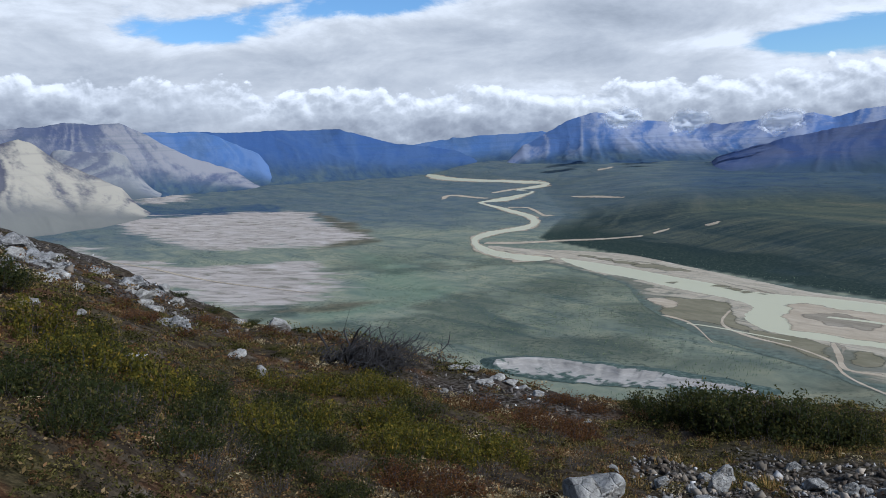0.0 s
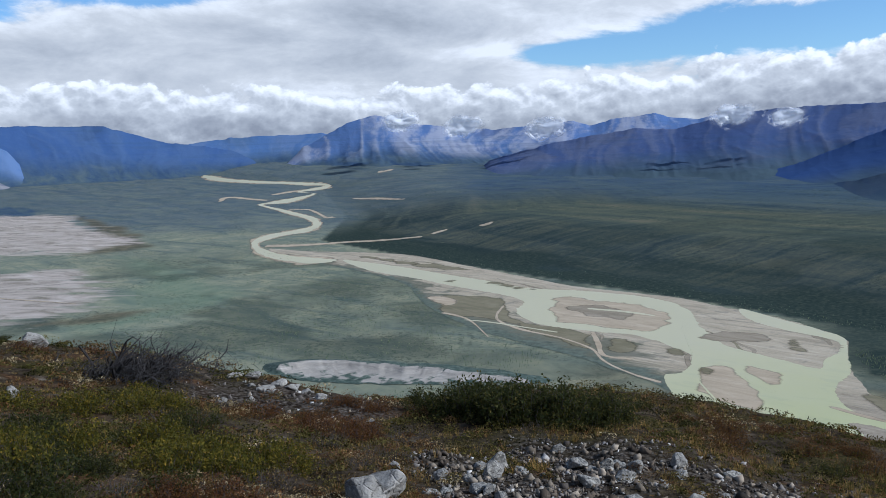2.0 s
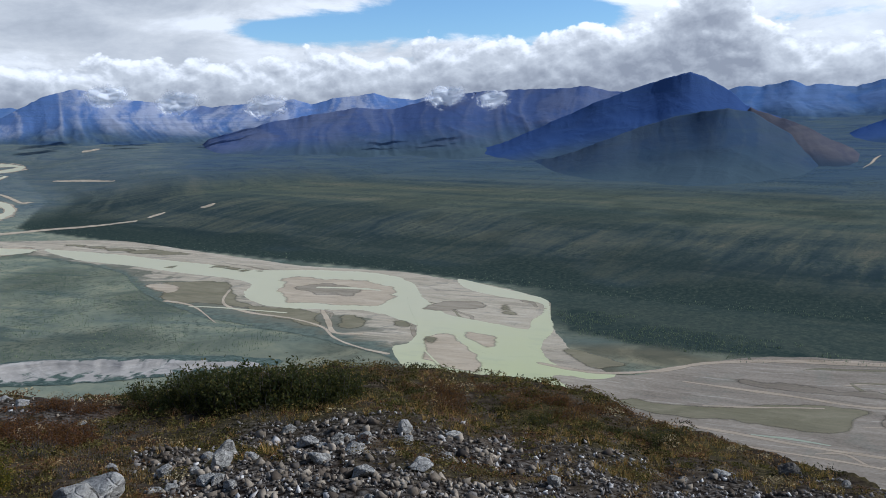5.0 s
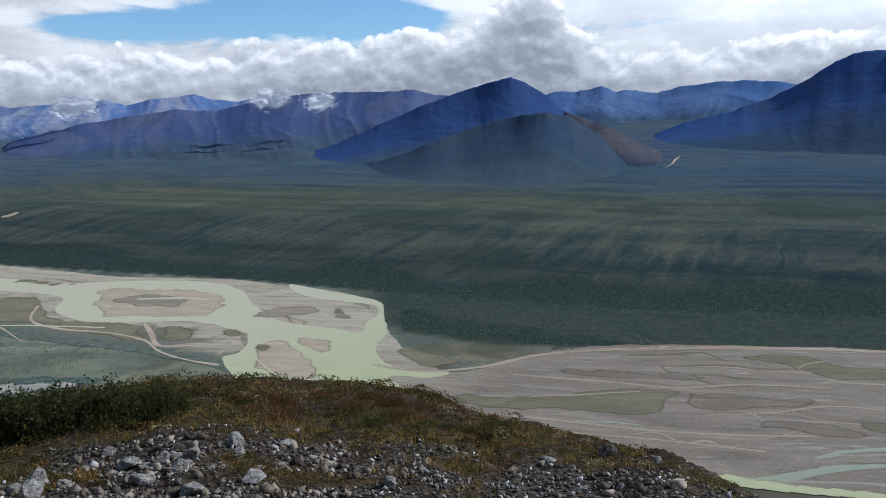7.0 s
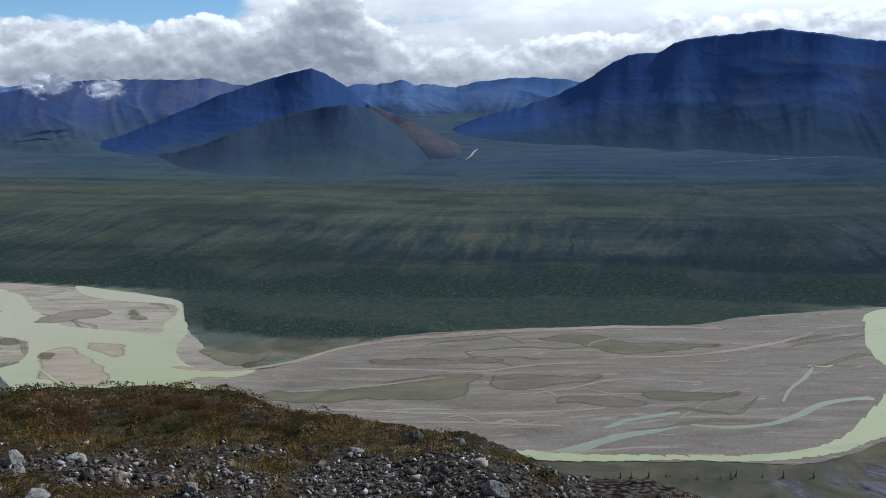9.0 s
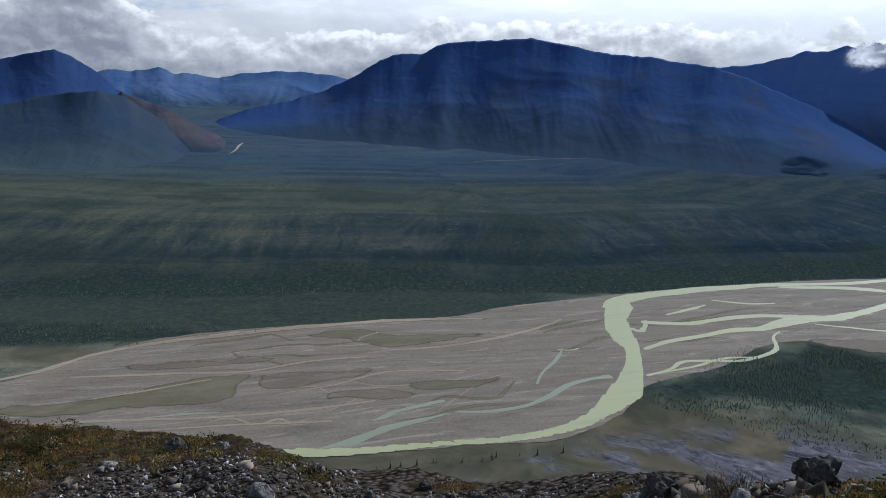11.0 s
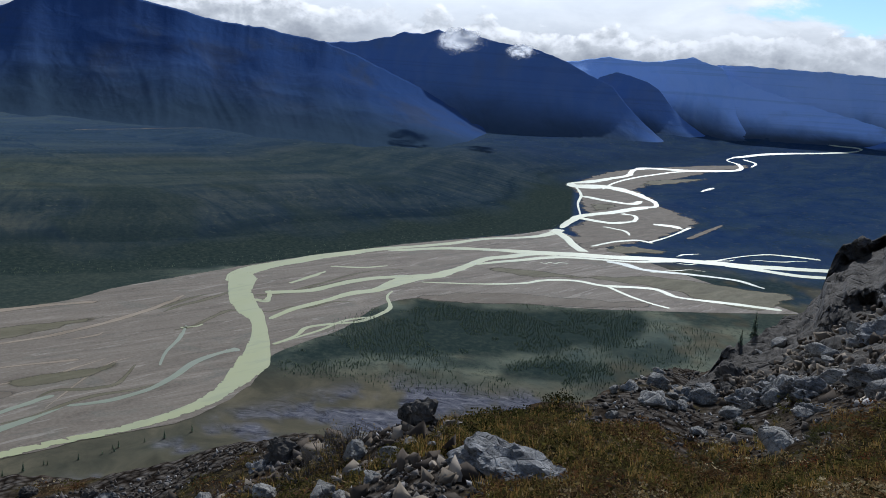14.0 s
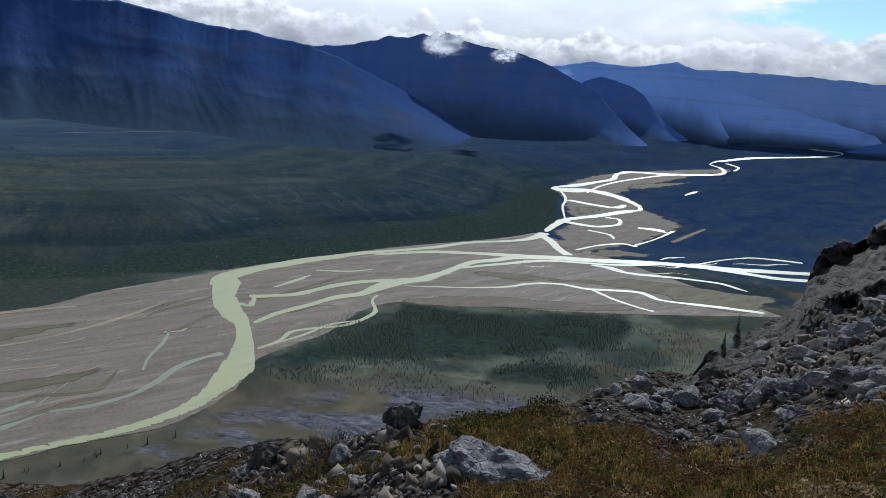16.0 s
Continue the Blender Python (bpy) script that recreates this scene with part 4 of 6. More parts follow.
bed("river_bed", [(562, 557), (553, 507), (588, 486), (632, 477), (685, 464), (737, 425), (794, 352), (859, 250), (905, 175), (971, 125), (1072, 14), (1165, -100), (1293, -290), (1402, -505), (1480, -620)],
    [(390, 560), (400, 480), (420, 420), (440, 350), (460, 290), (486, 225), (500, 177), (538, 106), (578, 26), (644, -17), (720, -39), (798, -110), (930, -218), (880, -450), (860, -720)], 0.3, BED_LOW, "wide grey braided gravel plain", 6, 2)
# ---- water, gravel islands, grown bars and dry runs ----
KINDS = {"W": ("water", WATER, "pale green silty water of the braided river"), "T": ("water", TEAL, "clear teal side water on the gravel"),
         "G": ("gravel_bar", GRAVEL, "pale dry gravel"), "M": ("gravel_bar", GRAVEL_GREY, "greyish damp gravel bar"),
         "D": ("gravel_bar", GRAVEL_GREY, "wide grey gravel flat between braids"), "B": ("gravel_bar", BAR, "brownish bar grown over with low plants")}


def channel(kind, lift, line):
    """A branch of the river along a line of (x, y, width)."""
    name, mat, label = KINDS[kind]
    if kind == "W" and line[0][0] > 1000:
        line = [(x, y, 0.8 * w) for x, y, w in line]
    ribbon(name, line, lift, mat, label, max(90, 26 * len(line)), seed=int(line[0][0]) % 97)


def patch(kind, lift, outline):
    """A pool, island or bar with a ragged shore, from its corners on the plan."""
    name, mat, label = KINDS[kind]
    ring = spline([*outline, outline[0], outline[1]], 12 * (len(outline) + 1))[:12 * len(outline)]
    far = float(np.hypot(*ring.mean(0)))
    shore = max(far / 75, 7.0) * {"W": 0.22, "T": 0.5}.get(kind, 1.5)
    ring = ring + max(shore * 1.2, far / (260 if kind in "WT" else 110)) * (np.stack([fbm(ring[:, 0] / 23, ring[:, 1] / 23, 4, k, 0.6) for k in (5, 6)], -1) - 0.5)
    lo, hi = ring.min(0), ring.max(0)
    step = max(shore * 0.45, math.sqrt((hi - lo).prod() / 3200))
    gx, gy = np.meshgrid(np.arange(lo[0], hi[0], step), np.arange(lo[1], hi[1], step))
    inner = np.stack([gx.ravel(), gy.ravel()], -1)
    n = len(ring)
    flat = [Vector(p) for p in np.concatenate([ring, inner])]
    flat, _, tris, *_ = delaunay_2d_cdt(flat, [], [list(range(n))], 1, 1e-4)
    xy = np.array([(p.x, p.y) for p in flat])
    tris = np.array([f for f in tris if len(f) == 3])
    me = mesh_from(name, np.column_stack([xy, valley(xy[:, 0], xy[:, 1]) + lift]), tris, mat)
    d, _ = away(xy[:, 0], xy[:, 1], [*ring, ring[0]])
    lay_edge(me, 1 - np.clip(np.abs(d) / shore, 0, 1))
    return tagged(new(name, me), label, name.replace("_", " "), kind="structure")


# upper reach: sheets of water, gravel islands, grown bars, dry threads
patch('W', 0.38, [(260, 1797), (360, 1626), (418, 1491), (471, 1376), (510, 1278), (578, 1215), (641, 1133), (657, 1071), (647, 999), (595, 897), (511, 772), (508, 804), (502, 889), (461, 936), (419, 992), (408, 1050), (420, 1113), (452, 1166), (443, 1239), (396, 1343), (348, 1476), (287, 1607)])
patch('W', 0.39, [(584, 924), (604, 912), (574, 816), (589, 728), (600, 688), (627, 713), (662, 733), (700, 778), (685, 847), (684, 920), (720, 985), (724, 896), (727, 831), (718, 779), (664, 716), (619, 662), (574, 631), (543, 593), (530, 551), (546, 520), (553, 501), (526, 507), (516, 529), (504, 541), (495, 514), (480, 486), (407, 502), (394, 605), (434, 720), (462, 731), (504, 777)])
patch('G', 0.44, [(508, 1192), (542, 1183), (563, 1141), (597, 1092), (615, 1019), (594, 948), (564, 923), (528, 897), (499, 929), (459, 969), (436, 1003), (452, 1069), (482, 1126)])
patch('G', 0.44, [(494, 742), (522, 743), (515, 701), (492, 642), (457, 586), (441, 609), (436, 644), (454, 697)])
patch('G', 0.44, [(532, 746), (546, 724), (558, 685), (537, 652), (513, 642), (507, 661), (519, 707)])
patch('M', 0.45, [(536, 618), (549, 622), (538, 600), (522, 598)])
patch('M', 0.45, [(583, 880), (618, 879), (656, 834), (621, 800), (577, 821), (559, 857)])
patch('M', 0.46, [(500, 1114), (559, 1094), (570, 1008), (526, 979), (488, 1047)])
patch('B', 0.47, [(461, 1412), (489, 1365), (522, 1257), (520, 1227), (478, 1278), (457, 1337)])
patch('B', 0.47, [(389, 1428), (421, 1423), (427, 1391), (397, 1382)])
patch('B', 0.47, [(493, 895), (510, 846), (517, 806), (509, 786), (493, 774), (483, 788), (495, 835)])
patch('B', 0.48, [(653, 816), (668, 804), (659, 767), (638, 737), (620, 751), (621, 773)])
patch('B', 0.48, [(489, 745), (508, 751), (506, 730), (484, 705), (471, 712)])
patch('B', 0.47, [(427, 1176), (446, 1180), (451, 1145), (429, 1137)])
patch('B', 0.47, [(296, 1862), (393, 1712), (471, 1589), (503, 1500), (430, 1531), (364, 1641), (297, 1793)])
patch('B', 0.36, [(359, 1285), (438, 1225), (415, 1101), (408, 1028), (457, 946), (429, 866), (408, 846), (389, 923), (375, 1006), (366, 1053), (330, 1096), (305, 1158)])
patch('B', 0.46, [(468, 910), (487, 877), (470, 826), (443, 811), (425, 827), (435, 862)])
patch('B', 0.46, [(578, 617), (588, 590), (591, 537), (593, 513), (552, 526), (544, 558)])
patch('G', 0.42, [(321, 1291), (368, 1251), (358, 1186), (318, 1174), (315, 1228)])
channel('G', 0.43, [(417, 1155, 5), (381, 1088, 5), (370, 1038, 7), (382, 982, 9), (411, 917, 8), (420, 855, 7), (408, 801, 5), (411, 741, 7), (423, 702, 8)])
channel('G', 0.45, [(461, 936, 7), (441, 882, 12), (419, 824, 11), (441, 794, 11)])
channel('G', 0.43, [(312, 1139, 13), (334, 1081, 6), (325, 959, 2)])
channel('W', 0.44, [(328, 1076, 3), (356, 1046, 6), (417, 950, 6)])
channel('W', 0.46, [(459, 694, 2), (441, 642, 3), (430, 604, 3)])
channel('W', 0.46, [(516, 713, 3), (503, 671, 3), (504, 635, 6)])
channel('W', 0.48, [(521, 1076, 8), (558, 1038, 11), (583, 990, 6)])
channel('G', 0.4, [(520, 586, 9), (544, 522, 9), (590, 491, 11), (644, 476, 13), (699, 442, 17), (764, 373, 20), (822, 297, 18), (873, 215, 17), (906, 136, 12)])
# grey plain: grown bars, pale dry runs, clear side water
patch('B', 0.38, [(774, 317), (807, 291), (818, 256), (811, 223), (826, 185), (845, 143), (853, 110), (814, 143), (786, 176), (761, 203), (753, 230), (765, 257), (767, 289)])
patch('B', 0.38, [(536, 422), (563, 392), (610, 362), (644, 314), (644, 297), (616, 301), (585, 297), (556, 319), (528, 368), (496, 415), (495, 469), (517, 457)])
patch('B', 0.37, [(667, 172), (694, 120), (708, 85), (680, 94), (650, 134), (648, 162)])
patch('B', 0.38, [(964, 102), (992, 87), (999, 63), (974, 73), (954, 95)])
patch('M', 0.37, [(639, 306), (658, 286), (677, 243), (700, 207), (660, 216), (628, 246), (603, 278)])
patch('M', 0.36, [(616, 442), (648, 410), (668, 357), (697, 334), (687, 305), (641, 355), (619, 405)])
patch('M', 0.36, [(624, 224), (646, 181), (640, 141), (614, 172), (600, 225)])
channel('G', 0.41, [(583, 458, 6), (619, 379, 8), (647, 316, 8), (693, 272, 9), (734, 207, 9)])
channel('G', 0.42, [(545, 404, 4), (578, 372, 6), (618, 336, 4)])
channel('G', 0.41, [(742, 232, 5), (778, 163, 10), (836, 108, 12), (897, 71, 11), (936, 52, 5)])
channel('G', 0.4, [(480, 456, 3), (489, 409, 5), (513, 358, 7), (541, 289, 7), (578, 226, 7), (613, 181, 5)])
channel('G', 0.4, [(601, 267, 4), (637, 229, 5), (686, 193, 6), (712, 123, 6)])
channel('G', 0.42, [(770, 140, 4), (782, 123, 7), (791, 117, 2)])
channel('G', 0.43, [(768, 252, 2), (786, 252, 3), (809, 241, 4)])
channel('G', 0.4, [(491, 354, 4), (509, 312, 6), (536, 257, 6), (558, 200, 6)])
patch('T', 0.4, [(507, 198), (539, 175), (568, 158), (593, 130), (609, 112), (585, 128), (558, 151), (534, 165), (520, 173)])
patch('T', 0.41, [(569, 176), (593, 165), (627, 134), (623, 128), (596, 153), (572, 168)])
channel('T', 0.42, [(522, 342, 2), (538, 319, 4), (549, 293, 2)])
channel('T', 0.42, [(606, 116, 4), (616, 88, 7), (637, 62, 6), (667, 45, 7), (700, 31, 7), (724, 11, 7), (738, -8, 11)])
channel('T', 0.42, [(814, 43, 2), (770, 47, 5), (728, 56, 3), (693, 58, 2)])
channel('W', 0.42, [(806, 48, 4), (810, 33, 3), (819, 27, 2)])
# main river along the plain
patch('W', 0.46, [(1033, 5), (948, 5), (873, -4), (822, -20), (743, -14), (691, -2), (638, 11), (601, 33), (570, 69), (541, 124), (518, 171), (502, 218), (480, 267), (465, 278), (479, 231), (492, 194), (513, 149), (538, 106), (561, 59), (599, 14), (651, -17), (691, -35), (740, -39), (816, -38), (881, -33), (957, -25), (1026, -33), (1064, -17)])
channel('W', 0.45, [(1001, -3, 37), (1063, -19, 41), (1110, -59, 38), (1172, -133, 37), (1216, -197, 32), (1270, -298, 23), (1308, -366, 23), (1355, -442, 22), (1389, -542, 22), (1428, -592, 26), (1482, -638, 34)])
# braids below the bend
channel('W', 0.5, [(834, -39, 6), (876, -66, 9), (907, -99, 11), (952, -143, 15), (974, -181, 18), (1035, -237, 28), (1058, -282, 26), (1113, -331, 16), (1176, -385, 18), (1199, -431, 24), (1223, -479, 25), (1225, -531, 29)])
channel('W', 0.51, [(953, -38, 19), (963, -91, 15), (997, -128, 14), (1033, -184, 14), (1048, -240, 18)])
channel('W', 0.52, [(1133, -354, 14), (1172, -441, 17), (1201, -521, 23), (1188, -598, 19), (1179, -658, 19), (1194, -744, 21)])
channel('W', 0.53, [(1226, -234, 20), (1257, -333, 27), (1255, -410, 31), (1238, -485, 36), (1225, -563, 47), (1207, -640, 46), (1199, -712, 43), (1180, -781, 49), (1156, -846, 49), (1141, -906, 42), (1131, -971, 36), (1120, -1025, 31)])
channel('W', 0.54, [(1165, -806, 39), (1119, -855, 33), (1087, -889, 32), (1073, -936, 30), (1063, -975, 25)])
channel('W', 0.55, [(1015, -241, 7), (1006, -316, 10), (1014, -384, 9), (1037, -435, 16), (1036, -479, 16), (1006, -510, 16), (990, -575, 20), (946, -586, 14), (928, -612, 14), (910, -646, 18), (876, -705, 18)])
channel('W', 0.56, [(1006, -510, 9), (949, -517, 9), (908, -530, 8), (886, -543, 9)])
channel('T', 0.57, [(1174, -592, 15), (1156, -614, 22), (1112, -632, 19), (1082, -698, 15), (1049, -750, 15), (998, -766, 8)])
channel('W', 0.58, [(1180, -781, 8), (1230, -873, 7), (1257, -955, 10), (1246, -999, 20), (1219, -1044, 20)])
channel('W', 0.5, [(748, -39, 5), (777, -64, 4), (804, -77, 6), (816, -101, 6), (830, -138, 6), (882, -178, 6), (936, -185, 4), (964, -197, 3)])
channel('W', 0.5, [(999, -71, 5), (1044, -105, 8), (1071, -124, 3)])
channel('W', 0.5, [(1103, -134, 7), (1099, -179, 11), (1114, -218, 6)])
channel('W', 0.5, [(920, -26, 8), (911, -39, 10), (963, -46, 3)])
channel('W', 0.51, [(757, -47, 4), (793, -87, 4), (831, -120, 5), (846, -153, 5)])
patch('B', 0.42, [(1113, -339), (1121, -404), (1073, -514), (1079, -614), (1038, -691), (984, -755), (953, -794), (875, -676), (919, -615), (990, -584), (1039, -499), (1048, -414)])
patch('B', 0.56, [(1294, -392), (1333, -435), (1353, -495), (1307, -447)])
patch('M', 0.42, [(949, -219), (968, -305), (945, -415), (917, -526), (880, -506), (896, -356), (914, -232)])
patch('D', 0.6, [(2240, -971), (2463, -1147), (2700, -1443), (2880, -1990), (2762, -1979), (2578, -1663), (2219, -1231), (1931, -1111), (1742, -1070), (1617, -1045), (1502, -949), (1367, -808), (1294, -673), (1266, -592), (1449, -624), (1715, -778)])
patch('B', 0.63, [(1266, -608), (1328, -689), (1307, -738), (1265, -786), (1238, -700)])
patch('B', 0.64, [(2207, -1147), (2396, -1327), (2482, -1579), (2428, -1592), (2269, -1341)])
patch('B', 0.64, [(1855, -863), (1894, -955), (1780, -915), (1719, -824)])
channel('W', 0.66, [(1461, -617, 31), (1388, -613, 26), (1319, -598, 24), (1251, -590, 25)])
channel('W', 0.68, [(1482, -638, 20), (1592, -711, 25), (1666, -771, 33), (1724, -872, 36), (1804, -983, 40), (1848, -1053, 14), (1970, -1097, 30), (2120, -1103, 65), (2195, -1064, 98), (2185, -993, 109), (2243, -987, 23), (2277, -1044, 51), (2373, -1168, 40), (2487, -1299, 28), (2632, -1396, 25), (2691, -1486, 61), (2663, -1616, 69), (2664, -1768, 57), (2724, -1898, 27), (2880, -1990, 24), (3005, -2022, 9), (3126, -2156, 25)])
channel('W', 0.9, [(3084, -2098, 45), (3172, -2264, 49), (3239, -2423, 65), (3265, -2642, 54), (3305, -2882, 43), (3385, -3030, 12), (3470, -3059, 66), (3537, -3004, 62), (3649, -3038, 40), (3764, -3053, 46)])
channel('W', 0.7, [(1632, -742, 40), (1577, -793, 33), (1604, -863, 14), (1678, -906, 13), (1709, -887, 33)])
channel('W', 0.72, [(1665, -763, 5), (1852, -838, 7), (2008, -915, 10), (2170, -970, 12)])
channel('W', 0.73, [(1987, -911, 37), (1912, -947, 40), (1870, -993, 37), (1925, -1055, 17)])
channel('W', 0.74, [(2134, -1039, 9), (2295, -1160, 13), (2449, -1323, 20), (2591, -1526, 26), (2653, -1660, 32)])
channel('W', 0.9, [(3031, -2122, 27), (2905, -2093, 17), (2796, -1994, 11)])
channel('W', 0.7, [(1353, -763, 8), (1431, -858, 7), (1538, -966, 12)])
channel('W', 0.71, [(1304, -625, 9), (1350, -689, 11), (1376, -751, 19), (1348, -773, 13)])
channel('W', 0.72, [(1524, -754, 13), (1478, -778, 13), (1426, -764, 4)])
channel('W', 0.73, [(1570, -895, 26), (1550, -927, 40), (1515, -935, 12)])
channel('D', 0.7, [(1400, -880, 14), (1489, -977, 18), (1580, -1073, 10)])
channel('W', 0.9, [(3119, -3286, 90), (3087, -3402, 150), (3019, -3470, 183)])
channel('W', 0.9, [(2140, -1367, 8), (2205, -1433, 21), (2234, -1472, 11)])
# meanders far upstream and their side stream
channel('G', 0.5, [(-73, 4631, 80), (20, 4368, 165), (172, 4195, 167), (345, 4058, 137), (451, 3949, 166), (510, 3863, 51), (451, 3743, 135), (355, 3648, 39), (409, 3546, 20), (329, 3407, 99), (242, 3284, 164), (162, 3227, 40), (205, 3065, 45), (262, 2848, 68), (299, 2687, 61), (290, 2501, 46), (232, 2391, 114), (157, 2329, 109), (108, 2245, 77), (86, 2153, 32), (99, 1995, 61), (146, 1868, 104), (240, 1746, 172)])
channel('W', 0.75, [(-73, 4631, 43), (20, 4368, 95), (172, 4195, 94), (345, 4058, 80), (451, 3949, 96), (510, 3863, 29), (451, 3743, 74), (355, 3648, 22), (409, 3546, 11), (329, 3407, 55), (242, 3284, 91), (162, 3227, 21), (205, 3065, 25), (262, 2848, 38), (299, 2687, 33), (290, 2501, 25), (232, 2391, 63), (157, 2329, 60), (108, 2245, 43), (86, 2153, 17), (99, 1995, 34), (146, 1868, 58), (240, 1746, 95)])
channel('G', 0.6, [(4, 3412, 16), (43, 3561, 54), (116, 3480, 56), (196, 3373, 40)])
channel('G', 0.55, [(232, 3574, 42), (334, 3683, 67), (465, 3760, 57)])
channel('G', 0.55, [(107, 2107, 62), (206, 2079, 53), (332, 2078, 39), (452, 2019, 21), (504, 1993, 19)])
channel('G', 0.55, [(528, 1997, 17), (550, 2004, 25), (574, 2015, 14)])
channel('G', 0.55, [(650, 1972, 18), (667, 1965, 28), (690, 1978, 15)])
channel('G', 0.6, [(248, 3002, 48), (322, 2959, 23), (347, 2708, 22), (374, 2708, 48)])
channel('G', 0.6, [(-129, 4822, 41), (-43, 4837, 45), (59, 4827, 26)])
channel('G', 0.6, [(611, 4607, 58), (756, 4547, 120), (899, 4552, 135)])
channel('G', 0.6, [(787, 4004, 47), (826, 3988, 75), (867, 4019, 35)])
channel('G', 0.55, [(532, 3253, 32), (609, 3073, 38), (668, 2905, 16)])


# streams on the fan, out of the side valley and along the bench
channel('G', 0.6, [(-1080, 2250, 5), (-844, 2033, 10), (-690, 1890, 12), (-569, 1754, 12), (-470, 1655, 10), (-379, 1578, 8), (-238, 1468, 4)])
channel('G', 0.8, [(2200, 1130, 3), (2330, 1172, 8), (2424, 1211, 12), (2520, 1240, 6)])
channel('G', 0.8, [(2431, 435, 5), (2626, 247, 6), (2831, 29, 6), (2970, -133, 4)])


# thin braids wandering over the gravel plains
def stray_braids(left, right, n, seed, wide, mat, label):
    rng = np.random.default_rng(seed)
    a, b = spline(left, 120), spline(right, 120)
    for k in range(n):
        i0 = int(rng.uniform(0, 95))
        span = int(rng.uniform(10, 25))
        u = rng.uniform(0.08, 0.92)
        t = np.clip(u + np.cumsum(rng.normal(scale=0.035, size=6)), 0.03, 0.97)
        idx = np.linspace(i0, min(i0 + span, 119), 6).astype(int)
        p = a[idx] * (1 - t[:, None]) + b[idx] * t[:, None]
        w = wide * rng.uniform(0.5, 1.6) * np.array([0.3, 0.8, 1.0, 1.2, 0.8, 0.3])
        ribbon("water" if mat in (WATER, TEAL) else "gravel_bar", np.column_stack([p, w]), 0.345 + 0.002 * k, mat, label, 90, seed=seed + k)


BED_LOW_L = [(600, 486), (685, 464), (737, 425), (794, 352), (859, 250), (905, 175), (971, 125), (1072, 14), (1165, -100), (1293, -290), (1402, -505)]
BED_LOW_R = [(440, 400), (450, 350), (460, 290), (486, 225), (510, 190), (560, 120), (620, 60), (700, 20), (760, -20), (850, -130), (960, -260)]
BED_UP_L = [(326, 1878), (486, 1580), (585, 1262), (687, 1091), (725, 931), (713, 773), (601, 632)]
BED_UP_R = [(272, 1588), (337, 1429), (436, 1221), (420, 1057), (440, 930), (426, 779), (415, 662)]
stray_braids(BED_LOW_L, BED_LOW_R, 7, 530, 5, GRAVEL, "pale dry gravel run")
stray_braids(BED_LOW_L, BED_LOW_R, 12, 540, 6, BAR, "brownish bar grown over with low plants")
stray_braids(BED_UP_L, BED_UP_R, 14, 620, 6, GRAVEL_GREY, "grey gravel run")
stray_braids(BED_UP_L, BED_UP_R, 8, 650, 6, BAR, "brownish bar grown over with low plants")
stray_braids([(1290, -500), (1290, -753), (1240, -1063)], [(1050, -420), (1040, -700), (1010, -1000)], 6, 680, 5, WATER, "thin braid of silty water")

# ---- pale bluff cut into the valley floor ----
def make_bluff():
    n = 160
    top = spline([(40, 900), (63, 912), (109, 910), (188, 852), (239, 817), (300, 768), (320, 745)], n)
    low = spline([(58, 872), (84, 846), (125, 822), (170, 798), (212, 786), (250, 774), (296, 748)], n)
    out = top - low
    out = out / np.linalg.norm(out, axis=1, keepdims=True)
    u = np.linspace(0, 1, n)
    edge = top + out * (18 * (fbm(top[:, 0] / 16, top[:, 1] / 16, 5, 61, 0.6) - 0.5) - 8)[:, None]
    lower = low + out * (16 * (fbm(low[:, 0] / 14, low[:, 1] / 14, 5, 67, 0.6) - 0.5) - 2)[:, None]
    rows = [edge + out * 45, edge + out * 3, edge, edge - out * 5, edge - out * 10, lower * 0.5 + edge * 0.5 - out * 5, lower * 0.85 + edge * 0.15 - out * 5, lower]
    high = [-1.0, 6.0, 7.5, 4.5, 1.6, 1.0, 0.8, 0.5]
    fade_ = smooth(u, 0, 0.12) * (1 - smooth(u, 0.55, 1.0))
    V = np.stack([np.concatenate([p, (valley(p[:, 0], p[:, 1]) + (h * fade_ if h > 1 else h))[:, None]], 1) for p, h in zip(rows, high)], 0)
    me = mesh_from("bluff", V.reshape(-1, 3), sheet_faces(8, n), BLUFF)
    lay_edge(me, np.maximum(np.array([1.4, 1.3, 0.5, 0.1, 0.2, 0.45, 0.7, 1.1])[:, None], np.abs(2 * u - 1)[None] ** 4 * 1.1))
    tagged(new("bluff", me), "pale silt bluff cut by an old river bend", "bluff", kind="structure")


make_bluff()
# ---- plants and stones of the hill ----
def per_island(name, stops, rough=0.8, spec=0.06, through=0.4, warm=1.16):
    """A material whose pieces differ in colour one from another."""
    m, N = material(name)
    rnd = N.add("ShaderNodeNewGeometry").outputs["Random Per Island"]
    ob = N.add("ShaderNodeObjectInfo").outputs["Random"]
    f = N.math("FRACT", N.math("ADD", rnd, N.math("MULTIPLY", ob, 0.35)))
    c = N.ramp(f, [(q, (r * warm, g, b / warm)) for q, (r, g, b) in stops])
    finish(N, c, rough, spec=spec)
    if through:
        out = [n for n in m.node_tree.nodes if n.type == "OUTPUT_MATERIAL"][0]
        body = [n for n in m.node_tree.nodes if n.type == "BSDF_PRINCIPLED"][0]
        lit, mixed = N.add("ShaderNodeBsdfTranslucent"), N.add("ShaderNodeMixShader")
        N.link(N.mix(0.25, c, (0.20, 0.19, 0.05)), lit.inputs[0])
        mixed.inputs[0].default_value = through
        N.link(body.outputs[0], mixed.inputs[1])
        N.link(lit.outputs[0], mixed.inputs[2])
        N.link(mixed.outputs[0], out.inputs[0])
    return m


